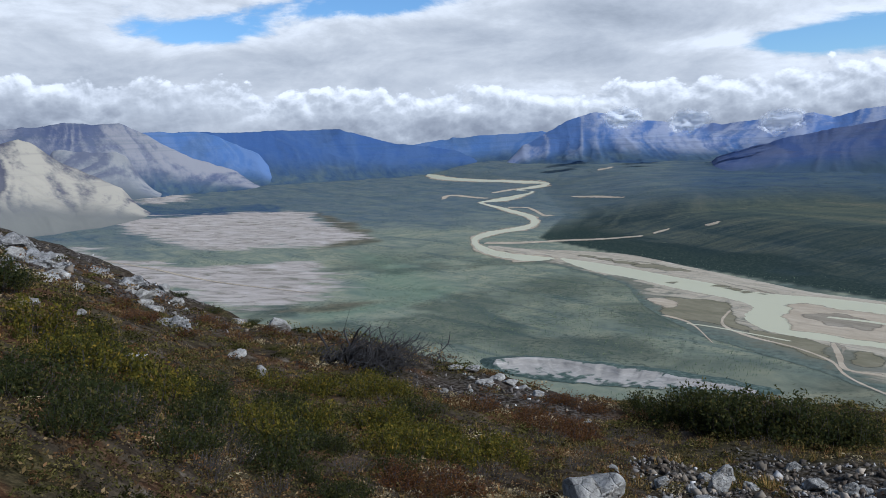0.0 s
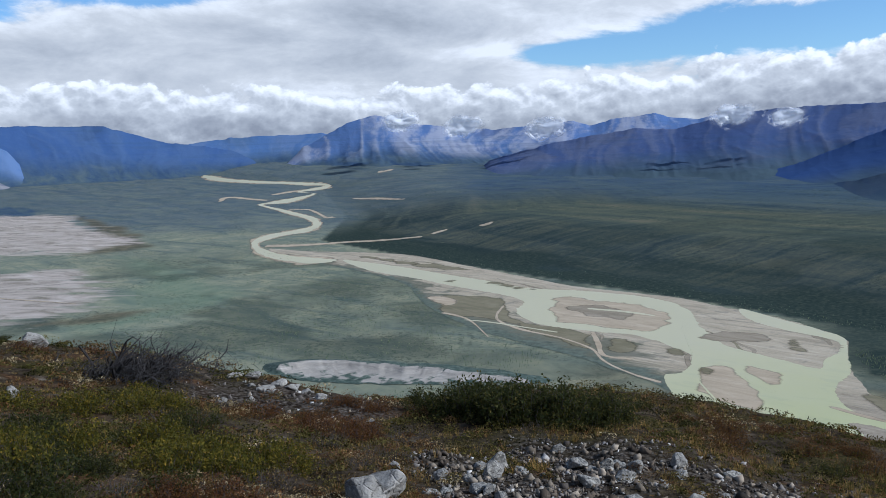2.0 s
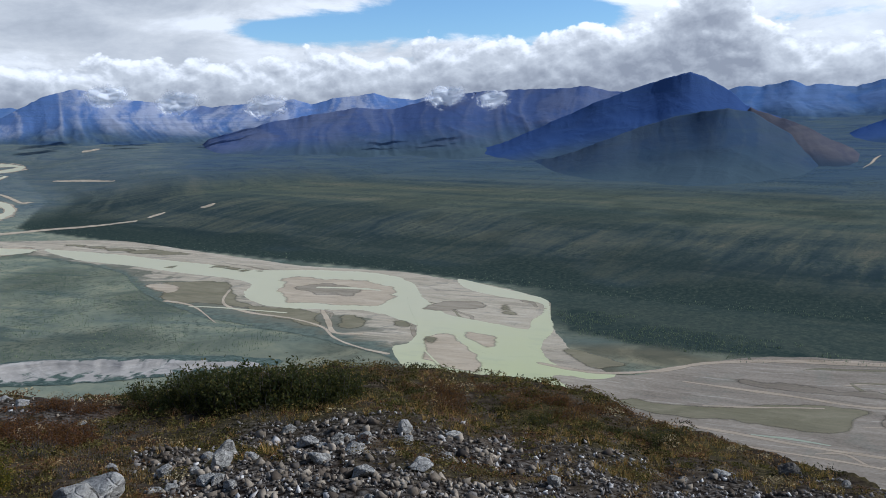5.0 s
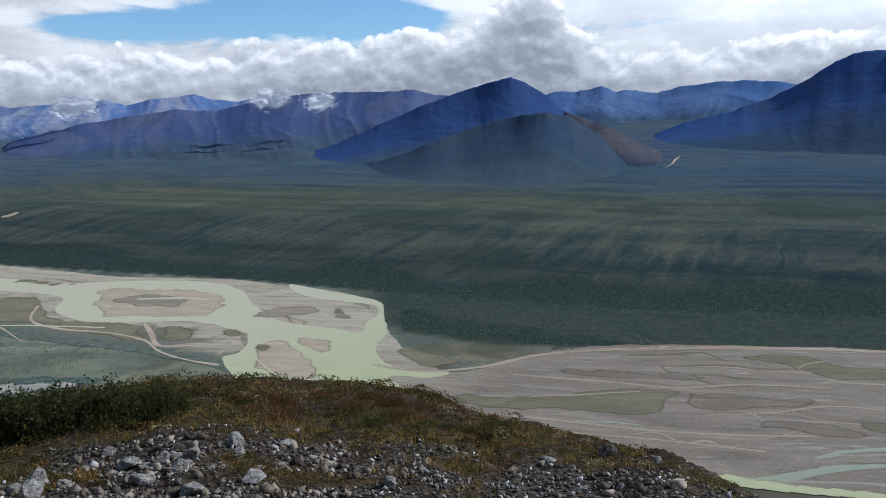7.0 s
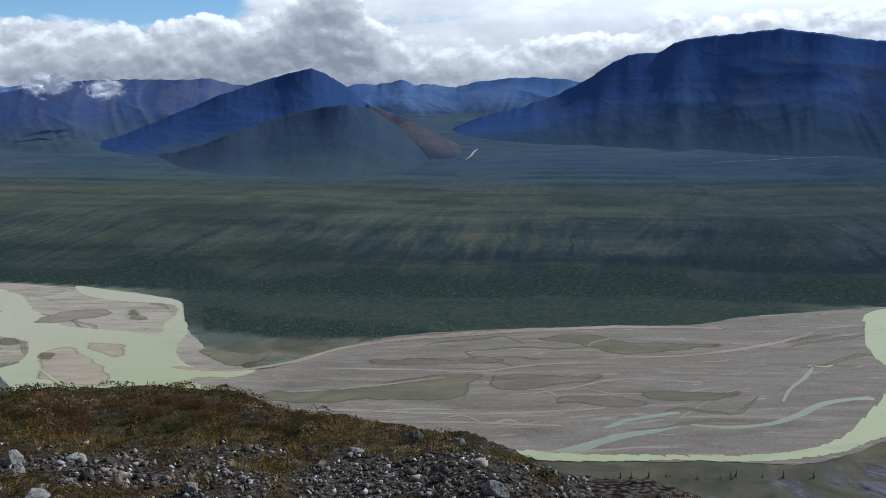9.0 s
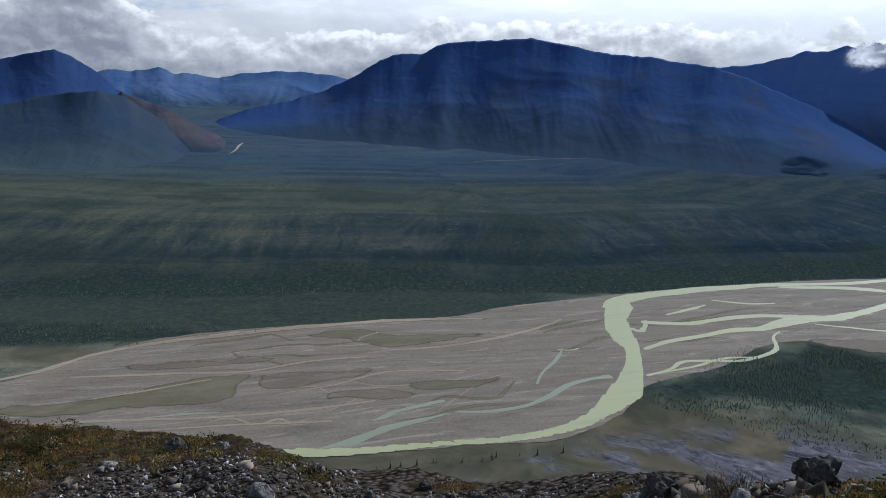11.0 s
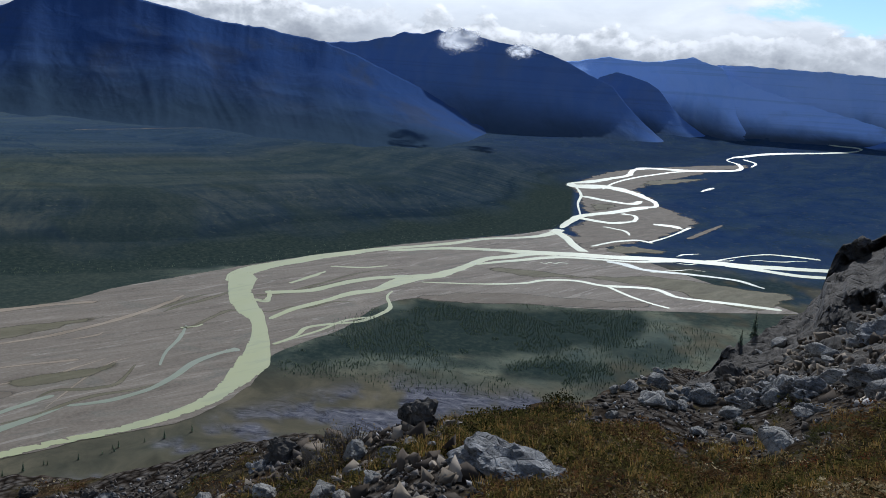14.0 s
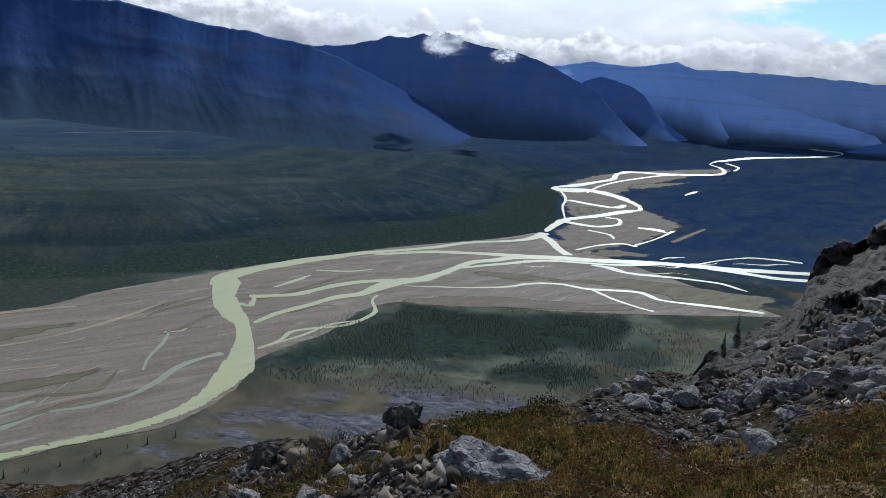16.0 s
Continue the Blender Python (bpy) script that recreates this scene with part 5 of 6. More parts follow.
def stone_material(name, dark, mid, lite, scale, soil=False):
    m, N = material(name)
    co = N.add("ShaderNodeTexCoord").outputs["Object"]
    ob = N.add("ShaderNodeObjectInfo").outputs["Random"]
    n = N.noise(co, scale, 8, 0.68, 2.0, 0.4)
    lichen = N.noise(co, scale * 2.7, 5, 0.7)
    c = N.ramp(n, [(0.30, dark), (0.48, mid), (0.68, lite)])
    c = N.mix(N.step(lichen, 0.58, 0.68), c, dark)
    c = N.mix(N.math("MULTIPLY", ob, 0.4), c, mid)
    c = N.mix(N.step(N.noise(co, scale * 6, 5, 0.75), 0.44, 0.30), c, tuple(v * 0.45 for v in dark))
    if soil:
        face = N.add("ShaderNodeSeparateXYZ")
        N.link(N.add("ShaderNodeNewGeometry").outputs["Normal"], face.inputs[0])
        c = N.mix(N.math("MULTIPLY", N.step(N.math("ADD", face.outputs[2], N.math("MULTIPLY", n, 0.5)), 0.75, 1.0), 0.85), c, N.ramp(lichen, [(0.35, (0.034, 0.027, 0.019)), (0.65, (0.095, 0.079, 0.060))]))
    cracks = N.add("ShaderNodeTexVoronoi", feature="DISTANCE_TO_EDGE")
    N.link(N.stretch(co, (1, 1, 2.2)), cracks.inputs["Vector"])
    cracks.inputs["Scale"].default_value = scale * 0.9
    finish(N, c, 0.92, N.math("ADD", n, N.math("MULTIPLY", N.step(cracks.outputs["Distance"], 0.0, 0.06), 0.25)), 0.9, 0.08, spec=0.2)
    return m


STONE = stone_material("limestone", (0.078, 0.071, 0.062), (0.239, 0.220, 0.189), (0.458, 0.425, 0.368), 3.2)
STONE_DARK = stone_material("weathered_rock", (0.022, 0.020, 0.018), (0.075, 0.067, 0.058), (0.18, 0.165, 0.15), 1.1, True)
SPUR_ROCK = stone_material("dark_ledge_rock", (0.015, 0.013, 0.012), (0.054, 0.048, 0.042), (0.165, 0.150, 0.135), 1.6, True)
STONE_GREY = stone_material("grey_outcrop", (0.040, 0.037, 0.033), (0.18, 0.17, 0.155), (0.40, 0.38, 0.35), 6.5)
CHIP = per_island("stone_chips", [(0.0, (0.032, 0.027, 0.022)), (0.45, (0.084, 0.072, 0.061)), (0.8, (0.176, 0.159, 0.142)), (0.95, (0.338, 0.317, 0.290)), (1.0, (0.567, 0.540, 0.499))], 0.9, through=0.0, warm=1.03)
RUBBLE = per_island("pale_rubble", [(0.0, (0.046, 0.036, 0.027)), (0.4, (0.107, 0.085, 0.063)), (0.8, (0.198, 0.165, 0.124)), (1.0, (0.319, 0.266, 0.203))], 0.9, through=0.0, warm=1.02)
BARK = plain("twig_bark", (0.035, 0.028, 0.024), (0.075, 0.062, 0.052), 30, 0.9)
DEADWOOD = plain("dead_twigs", (0.016, 0.014, 0.013), (0.050, 0.044, 0.041), 20, 0.9)
LEAF_GREEN = per_island("dark_green_leaves", [(0.0, (0.011, 0.019, 0.007)), (0.5, (0.021, 0.030, 0.011)), (0.85, (0.044, 0.050, 0.017)), (1.0, (0.078, 0.071, 0.021))])
LEAF_LIME = per_island("yellow_green_leaves", [(0.0, (0.0259, 0.0317, 0.0072)), (0.5, (0.0648, 0.0677, 0.0115)), (0.85, (0.1224, 0.1116, 0.0158)), (1.0, (0.1872, 0.1368, 0.0187))])
LEAF_RUST = per_island("rust_leaves", [(0.0, (0.0298, 0.0136, 0.0085)), (0.5, (0.0723, 0.0306, 0.0153)), (0.85, (0.1105, 0.0553, 0.0221)), (1.0, (0.1275, 0.0850, 0.0298))])
LEAF_RED = per_island("crimson_leaves", [(0.0, (0.10, 0.008, 0.008)), (0.6, (0.20, 0.016, 0.014)), (1.0, (0.24, 0.05, 0.02))])
LEAF_HEATH = per_island("heath_leaves", [(0.0, (0.020, 0.018, 0.010)), (0.30, (0.052, 0.038, 0.020)), (0.55, (0.072, 0.068, 0.022)), (0.78, (0.14, 0.105, 0.046)), (0.93, (0.25, 0.20, 0.11)), (1.0, (0.15, 0.058, 0.024))])
GRASS = per_island("autumn_grass", [(0.0, (0.043, 0.043, 0.014)), (0.35, (0.128, 0.113, 0.034)), (0.6, (0.245, 0.169, 0.055)), (0.82, (0.362, 0.257, 0.105)), (0.92, (0.213, 0.087, 0.030)), (1.0, (0.489, 0.401, 0.230))])
NEEDLES = per_island("spruce_needles", [(0.0, (0.036, 0.063, 0.049)), (0.6, (0.081, 0.121, 0.081)), (1.0, (0.142, 0.182, 0.109))], through=0.0)


def part(name, verts, faces, mat, parent=None, label="", shade=False):
    ob = new(name, mesh_from(name, verts, faces, mat, shade))
    if parent:
        ob.parent = parent
    if label:
        ob["label"] = label
    return ob


def on_hill(az, r):
    x, y = polar(np.asarray(az, float), np.asarray(r, float))
    return np.stack([x, y, ground(x, y)], -1)


def tubes(paths, radius, taper=0.25, sides=3):
    """Thin tapered stems along paths of shape (stems, points, 3)."""
    paths = np.asarray(paths, float)
    k, n, _ = paths.shape
    ang = np.arange(sides) * 2 * np.pi / sides
    ring = np.stack([np.cos(ang), np.sin(ang), 0 * ang], -1)
    w = radius * np.linspace(1, taper, n)
    v = paths[:, :, None, :] + ring[None, None] * w[None, :, None, None]
    f = []
    for i in range(n - 1):
        for j in range(sides):
            f.append((i * sides + j, i * sides + (j + 1) % sides, (i + 1) * sides + (j + 1) % sides, (i + 1) * sides + j))
    f = np.array(f)[None] + (np.arange(k) * n * sides)[:, None, None]
    return v.reshape(-1, 3), f.reshape(-1, 4)


def leaves(points, size, rng, lie=0.0):
    """Small pointed leaves at points, turned every way."""
    k = len(points)
    a = rng.normal(size=(k, 3))
    a[:, 2] *= 1 - lie
    a /= np.linalg.norm(a, axis=1, keepdims=True)
    b = np.cross(a, rng.normal(size=(k, 3)))
    b /= np.maximum(np.linalg.norm(b, axis=1, keepdims=True), 1e-6)
    s = (size * rng.uniform(0.6, 1.3, k))[:, None]
    v = np.stack([points - a * s, points + b * s * 0.45, points + a * s, points - b * s * 0.45], 1)
    return v.reshape(-1, 3), np.arange(4 * k).reshape(k, 4)


def make_shrub(seed, leaf_mat, label, wide=0.6, high=0.5, stems=36, per=26, leaf=0.028, upright=0.4, bark=None):
    """A low shrub: a fan of stems and its leaves."""
    rng = np.random.default_rng(seed)
    root = new("shrub")
    th = rng.uniform(0, 2 * np.pi, stems)
    rad = wide * np.sqrt(rng.uniform(0.02, 1, stems)) * rng.uniform(0.75, 1.1, stems)
    hh = high * np.sqrt(np.maximum(1 - (rad / wide / 1.15) ** 2, 0.08)) * rng.uniform(0.7, 1.15, stems)
    tip = np.stack([np.cos(th) * rad, np.sin(th) * rad, hh], -1)
    base = tip * np.array([0.35, 0.35, 0]) * (1 - upright) + tip * np.array([0.8, 0.8, 0]) * upright - np.array([0, 0, 0.05])
    t = np.linspace(0, 1, 5)[None, :, None]
    path = base[:, None] * (1 - t) + tip[:, None] * t + np.sin(t * np.pi) * rng.normal(scale=0.05, size=(stems, 1, 3))
    tagged(part("branchwork", *tubes(path, 0.007, 0.3), bark or BARK, root), kind="stuff")
    if per:
        u = rng.uniform(0.25, 1.02, (stems, per, 1))
        pts = base[:, None] * (1 - u) + tip[:, None] * u + rng.normal(scale=0.055, size=(stems, per, 3)) * (0.6 + 0.6 * u)
        pts = pts.reshape(-1, 3)
        tagged(part("foliage", *leaves(pts[pts[:, 2] > 0.01], leaf, rng), leaf_mat, root), kind="stuff")
    return tagged(root, label, "shrub", "shrubs on the hill")


def make_rock(seed, mat, label, name="rock", flat=0.62, cuts=18, detail=2, rough=0.05, strata=0.0):
    """An angular stone about one metre across, its base at its origin."""
    rng = np.random.default_rng(seed)
    bm = bmesh.new()
    for p in rng.normal(size=(cuts, 3)):
        p = p / np.linalg.norm(p) * rng.uniform(0.42, 0.56)
        bm.verts.new((p[0], p[1] * 0.8, p[2] * flat))
    bmesh.ops.convex_hull(bm, input=bm.verts)
    bmesh.ops.delete(bm, geom=[v for v in bm.verts if not v.link_faces], context="VERTS")
    bmesh.ops.bevel(bm, geom=list(bm.edges), offset=0.02, segments=1, affect="EDGES")
    bmesh.ops.triangulate(bm, faces=bm.faces)
    for _ in range(detail):
        bmesh.ops.subdivide_edges(bm, edges=[e for e in bm.edges if e.calc_length() > 0.07], cuts=1)
        bmesh.ops.triangulate(bm, faces=bm.faces)
    bm.normal_update()
    off = rng.uniform(0, 50, 3)
    for v in bm.verts:
        q = Vector(v.co) * 4 + Vector(off)
        d = noise.fractal(q, 1.0, 2.0, 4) * rough
        if strata:
            d += strata * (((v.co.z * 9 + 0.8 * noise.noise(q)) % 1.0) - 0.5)
        v.co += v.normal * d
    low = min(v.co.z for v in bm.verts)
    for v in bm.verts:
        v.co.z -= low * 0.72
    me = bpy.data.meshes.new(name)
    bm.to_mesh(me)
    bm.free()
    me.materials.append(mat)
    return tagged(new(name, me), label, "rock", "rocks on the hill")


def put(thing, az, r, size, turn=None, sink=0.0, tilt=10, squash=1.0):
    """Another copy of a thing on the hill."""
    x, y, z = on_hill(az, r)
    turn = random.uniform(0, 360) if turn is None else turn
    m = pose(x, y, z - sink * size, random.uniform(-tilt, tilt), random.uniform(-tilt, tilt), turn)
    ob = copy_thing(thing, m)
    ob.scale = (size, size, size * squash)
    return ob


def retire(*things):
    """Take the first models away once their copies stand."""
    for ob in things:
        for o in (*ob.children_recursive, ob):
            bpy.data.objects.remove(o)


# -- rocks: bearing, distance, width --
pale_rocks = [make_rock(100 + i, STONE, "angular grey limestone rock lying on stony soil", flat=f, rough=0.045) for i, f in enumerate((0.6, 0.75, 0.5, 0.85, 0.65))]
slabs = [make_rock(120 + i, STONE, "thin flat limestone slab on the hill", flat=0.22, rough=0.03) for i in range(2)]
ROCKS = [(10.7, 12.1, 0.95), (9.2, 11.7, 0.8), (17.9, 14.9, 0.36), (19.3, 15, 0.46), (18.7, 14, 0.52), (20.8, 14.4, 0.34), (24.8, 15.6, 0.46), (27.7, 15.8, 0.34),
         (29, 15.4, 0.38), (28.3, 14.1, 0.44), (25.5, 13.6, 0.46), (28.7, 11.9, 0.4), (16.9, 13.7, 0.28), (14.8, 13.9, 0.32), (11.5, 14.1, 0.28), (17.6, 12.8, 0.36)]
ROCKS += [(19.2, 12.1, 0.28), (25.8, 15.4, 0.25), (27, 15.3, 0.34), (23.6, 17, 0.3), (15.2, 12.9, 0.27), (32.2, 15.6, 0.38), (35, 14.8, 0.28), (42.9, 12.7, 0.32),
          (88.8, 9, 0.42), (93.2, 8.3, 0.34), (97.1, 7.5, 0.42), (101.1, 7.3, 0.25), (99.4, 9, 0.34), (102.2, 7.9, 0.26), (85.1, 10.1, 0.36), (65.1, 11.9, 0.46)]
ROCKS += [(126.2, 12.3, 0.42), (128.4, 12.6, 0.36), (124.2, 13.6, 0.45), (121.8, 12, 0.34), (127.9, 6.6, 0.22), (119.2, 7.8, 0.14), (31.8, 16.3, 0.4), (-12.1, 31.5, 1.0), (-14.6, 35, 0.7), (-18.7, 35, 0.5), (-7.7, 15.2, 0.2), (-13.4, 20.1, 0.4)]
for i, (az, r, w) in enumerate(ROCKS):
    put(pale_rocks[i % 5], az, r, w * 1.12, sink=0.06, tilt=14)
for i, (az, r, w) in enumerate([(-21.7, 16, 0.75), (-27.3, 17.2, 0.6), (-24.5, 18.8, 0.45), (1.9, 27.6, 0.9), (3.5, 26.4, 0.8), (5.5, 25.4, 0.7), (0.5, 28, 0.8), (4.4, 26, 0.8), (-14.9, 22.8, 0.8), (32.9, 12.7, 0.6), (35.5, 16.6, 0.45), (54.5, 16.6, 0.5), (2.6, 25, 0.7), (6.3, 24.6, 0.6)]):
    put(slabs[i % 2], az, r, w, sink=0.02, tilt=8, squash=1.3)
for k in range(84):
    zone_k = random.choice([(14, 50, 9.5, 18), (14, 36, 10, 17), (50, 80, 9, 17), (80, 106, 5.5, 11), (80, 106, 6, 11), (118, 146, 8.8, 18), (117, 146, 8.8, 16), (117, 132, 9, 16), (-30, -14, 20, 45), (-2, 10, 20, 27)])
    az, r = random.uniform(*zone_k[:2]), random.uniform(*zone_k[2:])
    put(pale_rocks[k % 5], az, r, random.choice((0.12, 0.15, 0.18, 0.24, 0.3)) * random.uniform(0.8, 1.2), sink=0.05, tilt=20)
for k in range(20):
    put(slabs[k % 2], random.uniform(117, 147), random.uniform(9, 20), random.uniform(0.25, 0.65), sink=0.0, tilt=16, squash=1.6)
boulder = make_rock(140, STONE_GREY, "large pitted grey limestone boulder among dry grass", "boulder", flat=0.75, cuts=22, detail=4, rough=0.085, strata=0.035)
put(boulder, 111.1, 6.7, 1.25, turn=20, sink=0.20, tilt=4, squash=0.66)
retire(boulder)

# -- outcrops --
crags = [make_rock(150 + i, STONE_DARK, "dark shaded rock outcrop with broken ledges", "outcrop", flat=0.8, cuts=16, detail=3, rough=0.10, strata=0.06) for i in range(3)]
ledges = [make_rock(160 + i, STONE_GREY, "grey layered limestone outcrop on the hillside", "outcrop", flat=0.6, cuts=16, detail=3, rough=0.10, strata=0.10) for i in range(2)]
SPUR_CREST = [(117, -20.5), (119.4, -19.7), (122.2, -18.3), (123.7, -17.3), (124.3, -16.4), (125.5, -14.7), (127.4, -13.9), (129.6, -12.1), (130.5, -10.6), (130.8, -8.8), (131.4, -7.5), (132.3, -6.7),
              (133.7, -6.2), (134.0, -5.5), (135.3, -4.8), (136.3, -4.4), (136.7, -3.2), (137.4, -2.5), (138.7, -2.1), (140.3, -1.7), (141.5, -1.0), (142.6, -0.3), (146, 1.2), (150, 3.0)]
_crest = np.array(SPUR_CREST, float)


def spur_point(az, s):
    """A place on the rocky spur: bearing, and the way up from its foot (0) to its crest (1)."""
    az, s = np.asarray(az, float), np.asarray(s, float)
    el = np.interp(az, _crest[:, 0], _crest[:, 1]) + 0.5 * (fbm(az * 1.3, az * 0, 4, 71, 0.6) - 0.5)
    rc = np.interp(az, [117, 124, 126, 130, 134, 138, 143, 150], [12.5, 15.5, 17, 20, 23, 26, 28, 30])
    zc = EYE_H + rc * np.tan(np.radians(el))
    r0 = np.interp(az, [117, 124, 128, 134, 144, 150], [11.5, 13.5, 12.5, 10.5, 9.0, 9.0])
    x0, y0 = polar(az, r0)
    z0 = ground(x0, y0) - 0.15
    q = np.linspace(0, 1, 241)
    shift = 0.22 * (fbm(az * 0.55, az * 0, 4, 73, 0.6) - 0.5)
    two = fbm(az * 0.8, az * 0 + 3.3, 3, 74)
    out = np.empty(az.shape + (3,))
    flat_az, flat_s, res = az.ravel(), s.ravel(), out.reshape(-1, 3)
    for a in np.unique(flat_az):
        k = np.where(flat_az == a)[0]
        i0 = k[0]
        sh, tw = shift.ravel()[i0], two.ravel()[i0]
        w = q + sh + 0.05 * (fbm(q * 6 + a * 0.3, q * 0 + a * 0.9, 3, 75) - 0.5)
        cliff = smooth(w, 0.34, 0.38) * (1 - smooth(w, 0.50, 0.54)) * np.clip(0.4 + tw, 0, 1) + smooth(w, 0.80, 0.83) * (1 - smooth(w, 0.97, 1.0)) + 0.7 * smooth(w, 0.64, 0.66) * (1 - smooth(w, 0.69, 0.71)) * tw
        dz, dr = 0.10 + 2.8 * cliff, 1.0 - 0.97 * np.clip(cliff, 0, 1)
        fz, fr = np.cumsum(dz), np.cumsum(dr)
        fz, fr = (fz - fz[0]) / (fz[-1] - fz[0]), (fr - fr[0]) / (fr[-1] - fr[0])
        r = r0.ravel()[i0] + (rc.ravel()[i0] - r0.ravel()[i0]) * np.interp(flat_s[k], q, fr)
        z = z0.ravel()[i0] + (zc.ravel()[i0] - z0.ravel()[i0]) * np.interp(flat_s[k], q, fz)
        x, y = polar(a, r)
        res[k] = np.stack([x, y, z], -1)
    return out


def make_spur():
    """The rocky spur beside the standing place: ledges of dark rock with soil on their treads."""
    az, s = np.arange(117, 150.01, 0.07), np.concatenate([np.linspace(0, 1, 210), [1.02, 1.04, 1.06]])
    A, S = np.meshgrid(az, np.minimum(s, 1.0), indexing="ij")
    P = spur_point(A, S)
    behind = np.maximum(s - 1, 0)[None]
    P[..., 2] -= behind * 70
    x, y = polar(A, 1.0)
    P[..., 0] += x * behind * 40
    P[..., 1] += y * behind * 40
    inside = np.sin(np.pi * np.clip(S, 0, 1)) ** 0.4 * (S < 1)
    u, v = P[..., 2] * 1.0, A * 0.35
    crack = ridged(v * 1.7 + 0.4 * u, u * 1.3 - v * 0.4, 5, 77, 0.6) - 0.6
    lump = fbm(v * 0.9, u * 2.4, 5, 78, 0.6) - 0.5
    push = (1.5 * crack + 1.6 * lump) * (0.35 + 0.65 * inside)
    P[..., 0] -= x * push
    P[..., 1] -= y * push
    P[..., 2] += 0.35 * (fbm(P[..., 0] * 1.6, P[..., 1] * 1.6, 4, 79, 0.6) - 0.5) + 0.10 * (ridged(P[..., 0] * 3.1, P[..., 1] * 3.1, 3, 80) - 0.6)
    rows, cols = P.shape[:2]
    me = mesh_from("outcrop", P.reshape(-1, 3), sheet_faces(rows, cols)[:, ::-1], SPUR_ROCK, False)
    tagged(new("outcrop", me), "dark broken rock spur with soil on its ledges", "outcrop", "rocks on the hill")


make_spur()


def put_on_spur(thing, az, s, size, sink=0.05, tilt=20, squash=1.0):
    """Another copy of a stone lying on the spur."""
    x, y, z = spur_point(np.array([az]), np.array([s]))[0]
    ob = copy_thing(thing, pose(x, y, z - sink * size, random.uniform(-tilt, tilt), random.uniform(-tilt, tilt), random.uniform(0, 360)))
    ob.scale = (size, size, size * squash)
    return ob


CRAGS = [(94.3, 10.6, 0.7), (77.4, 13.2, 0.36), (104, 9.2, 0.75), (69, 14, 0.4), (58.9, 17.8, 0.7), (81.0, 11.8, 0.5), (137.6, 24.2, 1.3), (139.2, 22.5, 0.9), (126.3, 15.2, 0.9)]
for i, (az, r, w) in enumerate(CRAGS):
    put(crags[i % 3], az, r, w * (1.02 if r > 12 else 0.92), sink=0.28, tilt=12, squash=1.05)
for i, (az, r, w) in enumerate([(-27, 30, 3.2), (-21.6, 36, 3.0), (-18.8, 24.2, 1.9), (-25.5, 31, 2.0), (-28.6, 34, 3.2), (-23.4, 37, 2.4), (-29, 27, 2.0), (-20, 36, 2.0), (-19.6, 24, 1.0), (92.7, 10.4, 0.6), (134.5, 11.5, 1.0), (129, 12.8, 0.9), (131, 10.8, 0.6), (81.5, 11.4, 0.9)]):
    put(ledges[i % 2], az, r, w * (0.62 if az < 0 else 1.0), sink=0.2, tilt=10, squash=0.8)
for k in range(38):
    az = random.uniform(-31, -17.5)
    put(random.choice(pale_rocks), az, random.uniform(24, 38) + (az + 24) * 0.3, random.uniform(0.3, 1.0), sink=0.08, tilt=25, squash=0.8)
for k in range(96):
    az = random.uniform(119, 147)
    put_on_spur(random.choice(pale_rocks + slabs), az, random.uniform(0.0, 0.34) if k < 86 else random.uniform(0.5, 0.8), random.choice((0.16, 0.22, 0.3, 0.42, 0.6)) * random.uniform(0.8, 1.25), tilt=22, squash=0.9)
for az, s_, w in [(129.4, 0.1, 1.0), (131.2, 0.06, 1.1), (134.5, 0.22, 1.3), (137.2, 0.26, 1.2), (140.3, 0.24, 1.4), (143, 0.2, 1.3), (127.6, 0.1, 0.9), (124.5, 0.2, 0.9), (122.5, 0.25, 0.8)]:
    put_on_spur(random.choice(ledges), az, s_, w, 0.2, 12, 0.75)
retire(*pale_rocks, *slabs, *crags, *ledges)

# -- shrubs --
dark_shrubs = [make_shrub(200 + i, LEAF_GREEN, "dense dark green willow shrub on the hill brow", 0.62, 0.66, 44, 46, 0.034) for i in range(3)]
low_shrubs = [make_shrub(210 + i, LEAF_GREEN, "low dark green dwarf birch shrub", 0.6, 0.40, 36, 44, 0.028) for i in range(2)]
lime_shrubs = [make_shrub(220 + i, LEAF_LIME, "low yellow-green willow shrub", 0.6, 0.40, 38, 46, 0.028) for i in range(2)]
rust_shrubs = [make_shrub(230 + i, LEAF_RUST, "rust-brown dwarf birch shrub in autumn leaf", 0.6, 0.34, 44, 34, 0.024, 0.8) for i in range(2)]
bare_shrubs = [make_shrub(240, LEAF_HEATH, "grey-brown twiggy shrub with few leaves", 0.55, 0.30, 60, 5, 0.018, 0.5)]
for az, r, w in [(16.8, 20.8, 1.5), (18.2, 20.4, 1.5), (19.6, 19.8, 1.6), (21, 20, 1.5), (22.4, 19.8, 1.5), (23.9, 20.2, 1.5), (25.3, 20.4, 1.5), (26.6, 20.6, 1.3), (27.6, 20.8, 1.1), (15.4, 21.8, 1.2), (13.6, 23, 1.0), (17.5, 21.6, 1.6), (24.5, 21.4, 1.4), (20.4, 21.4, 1.5), (-28.4, 18.6, 1.0), (-29.4, 18.2, 1.2)]:
    put(random.choice(dark_shrubs), az, r, w, tilt=5, squash=random.uniform(0.8, 1.05))


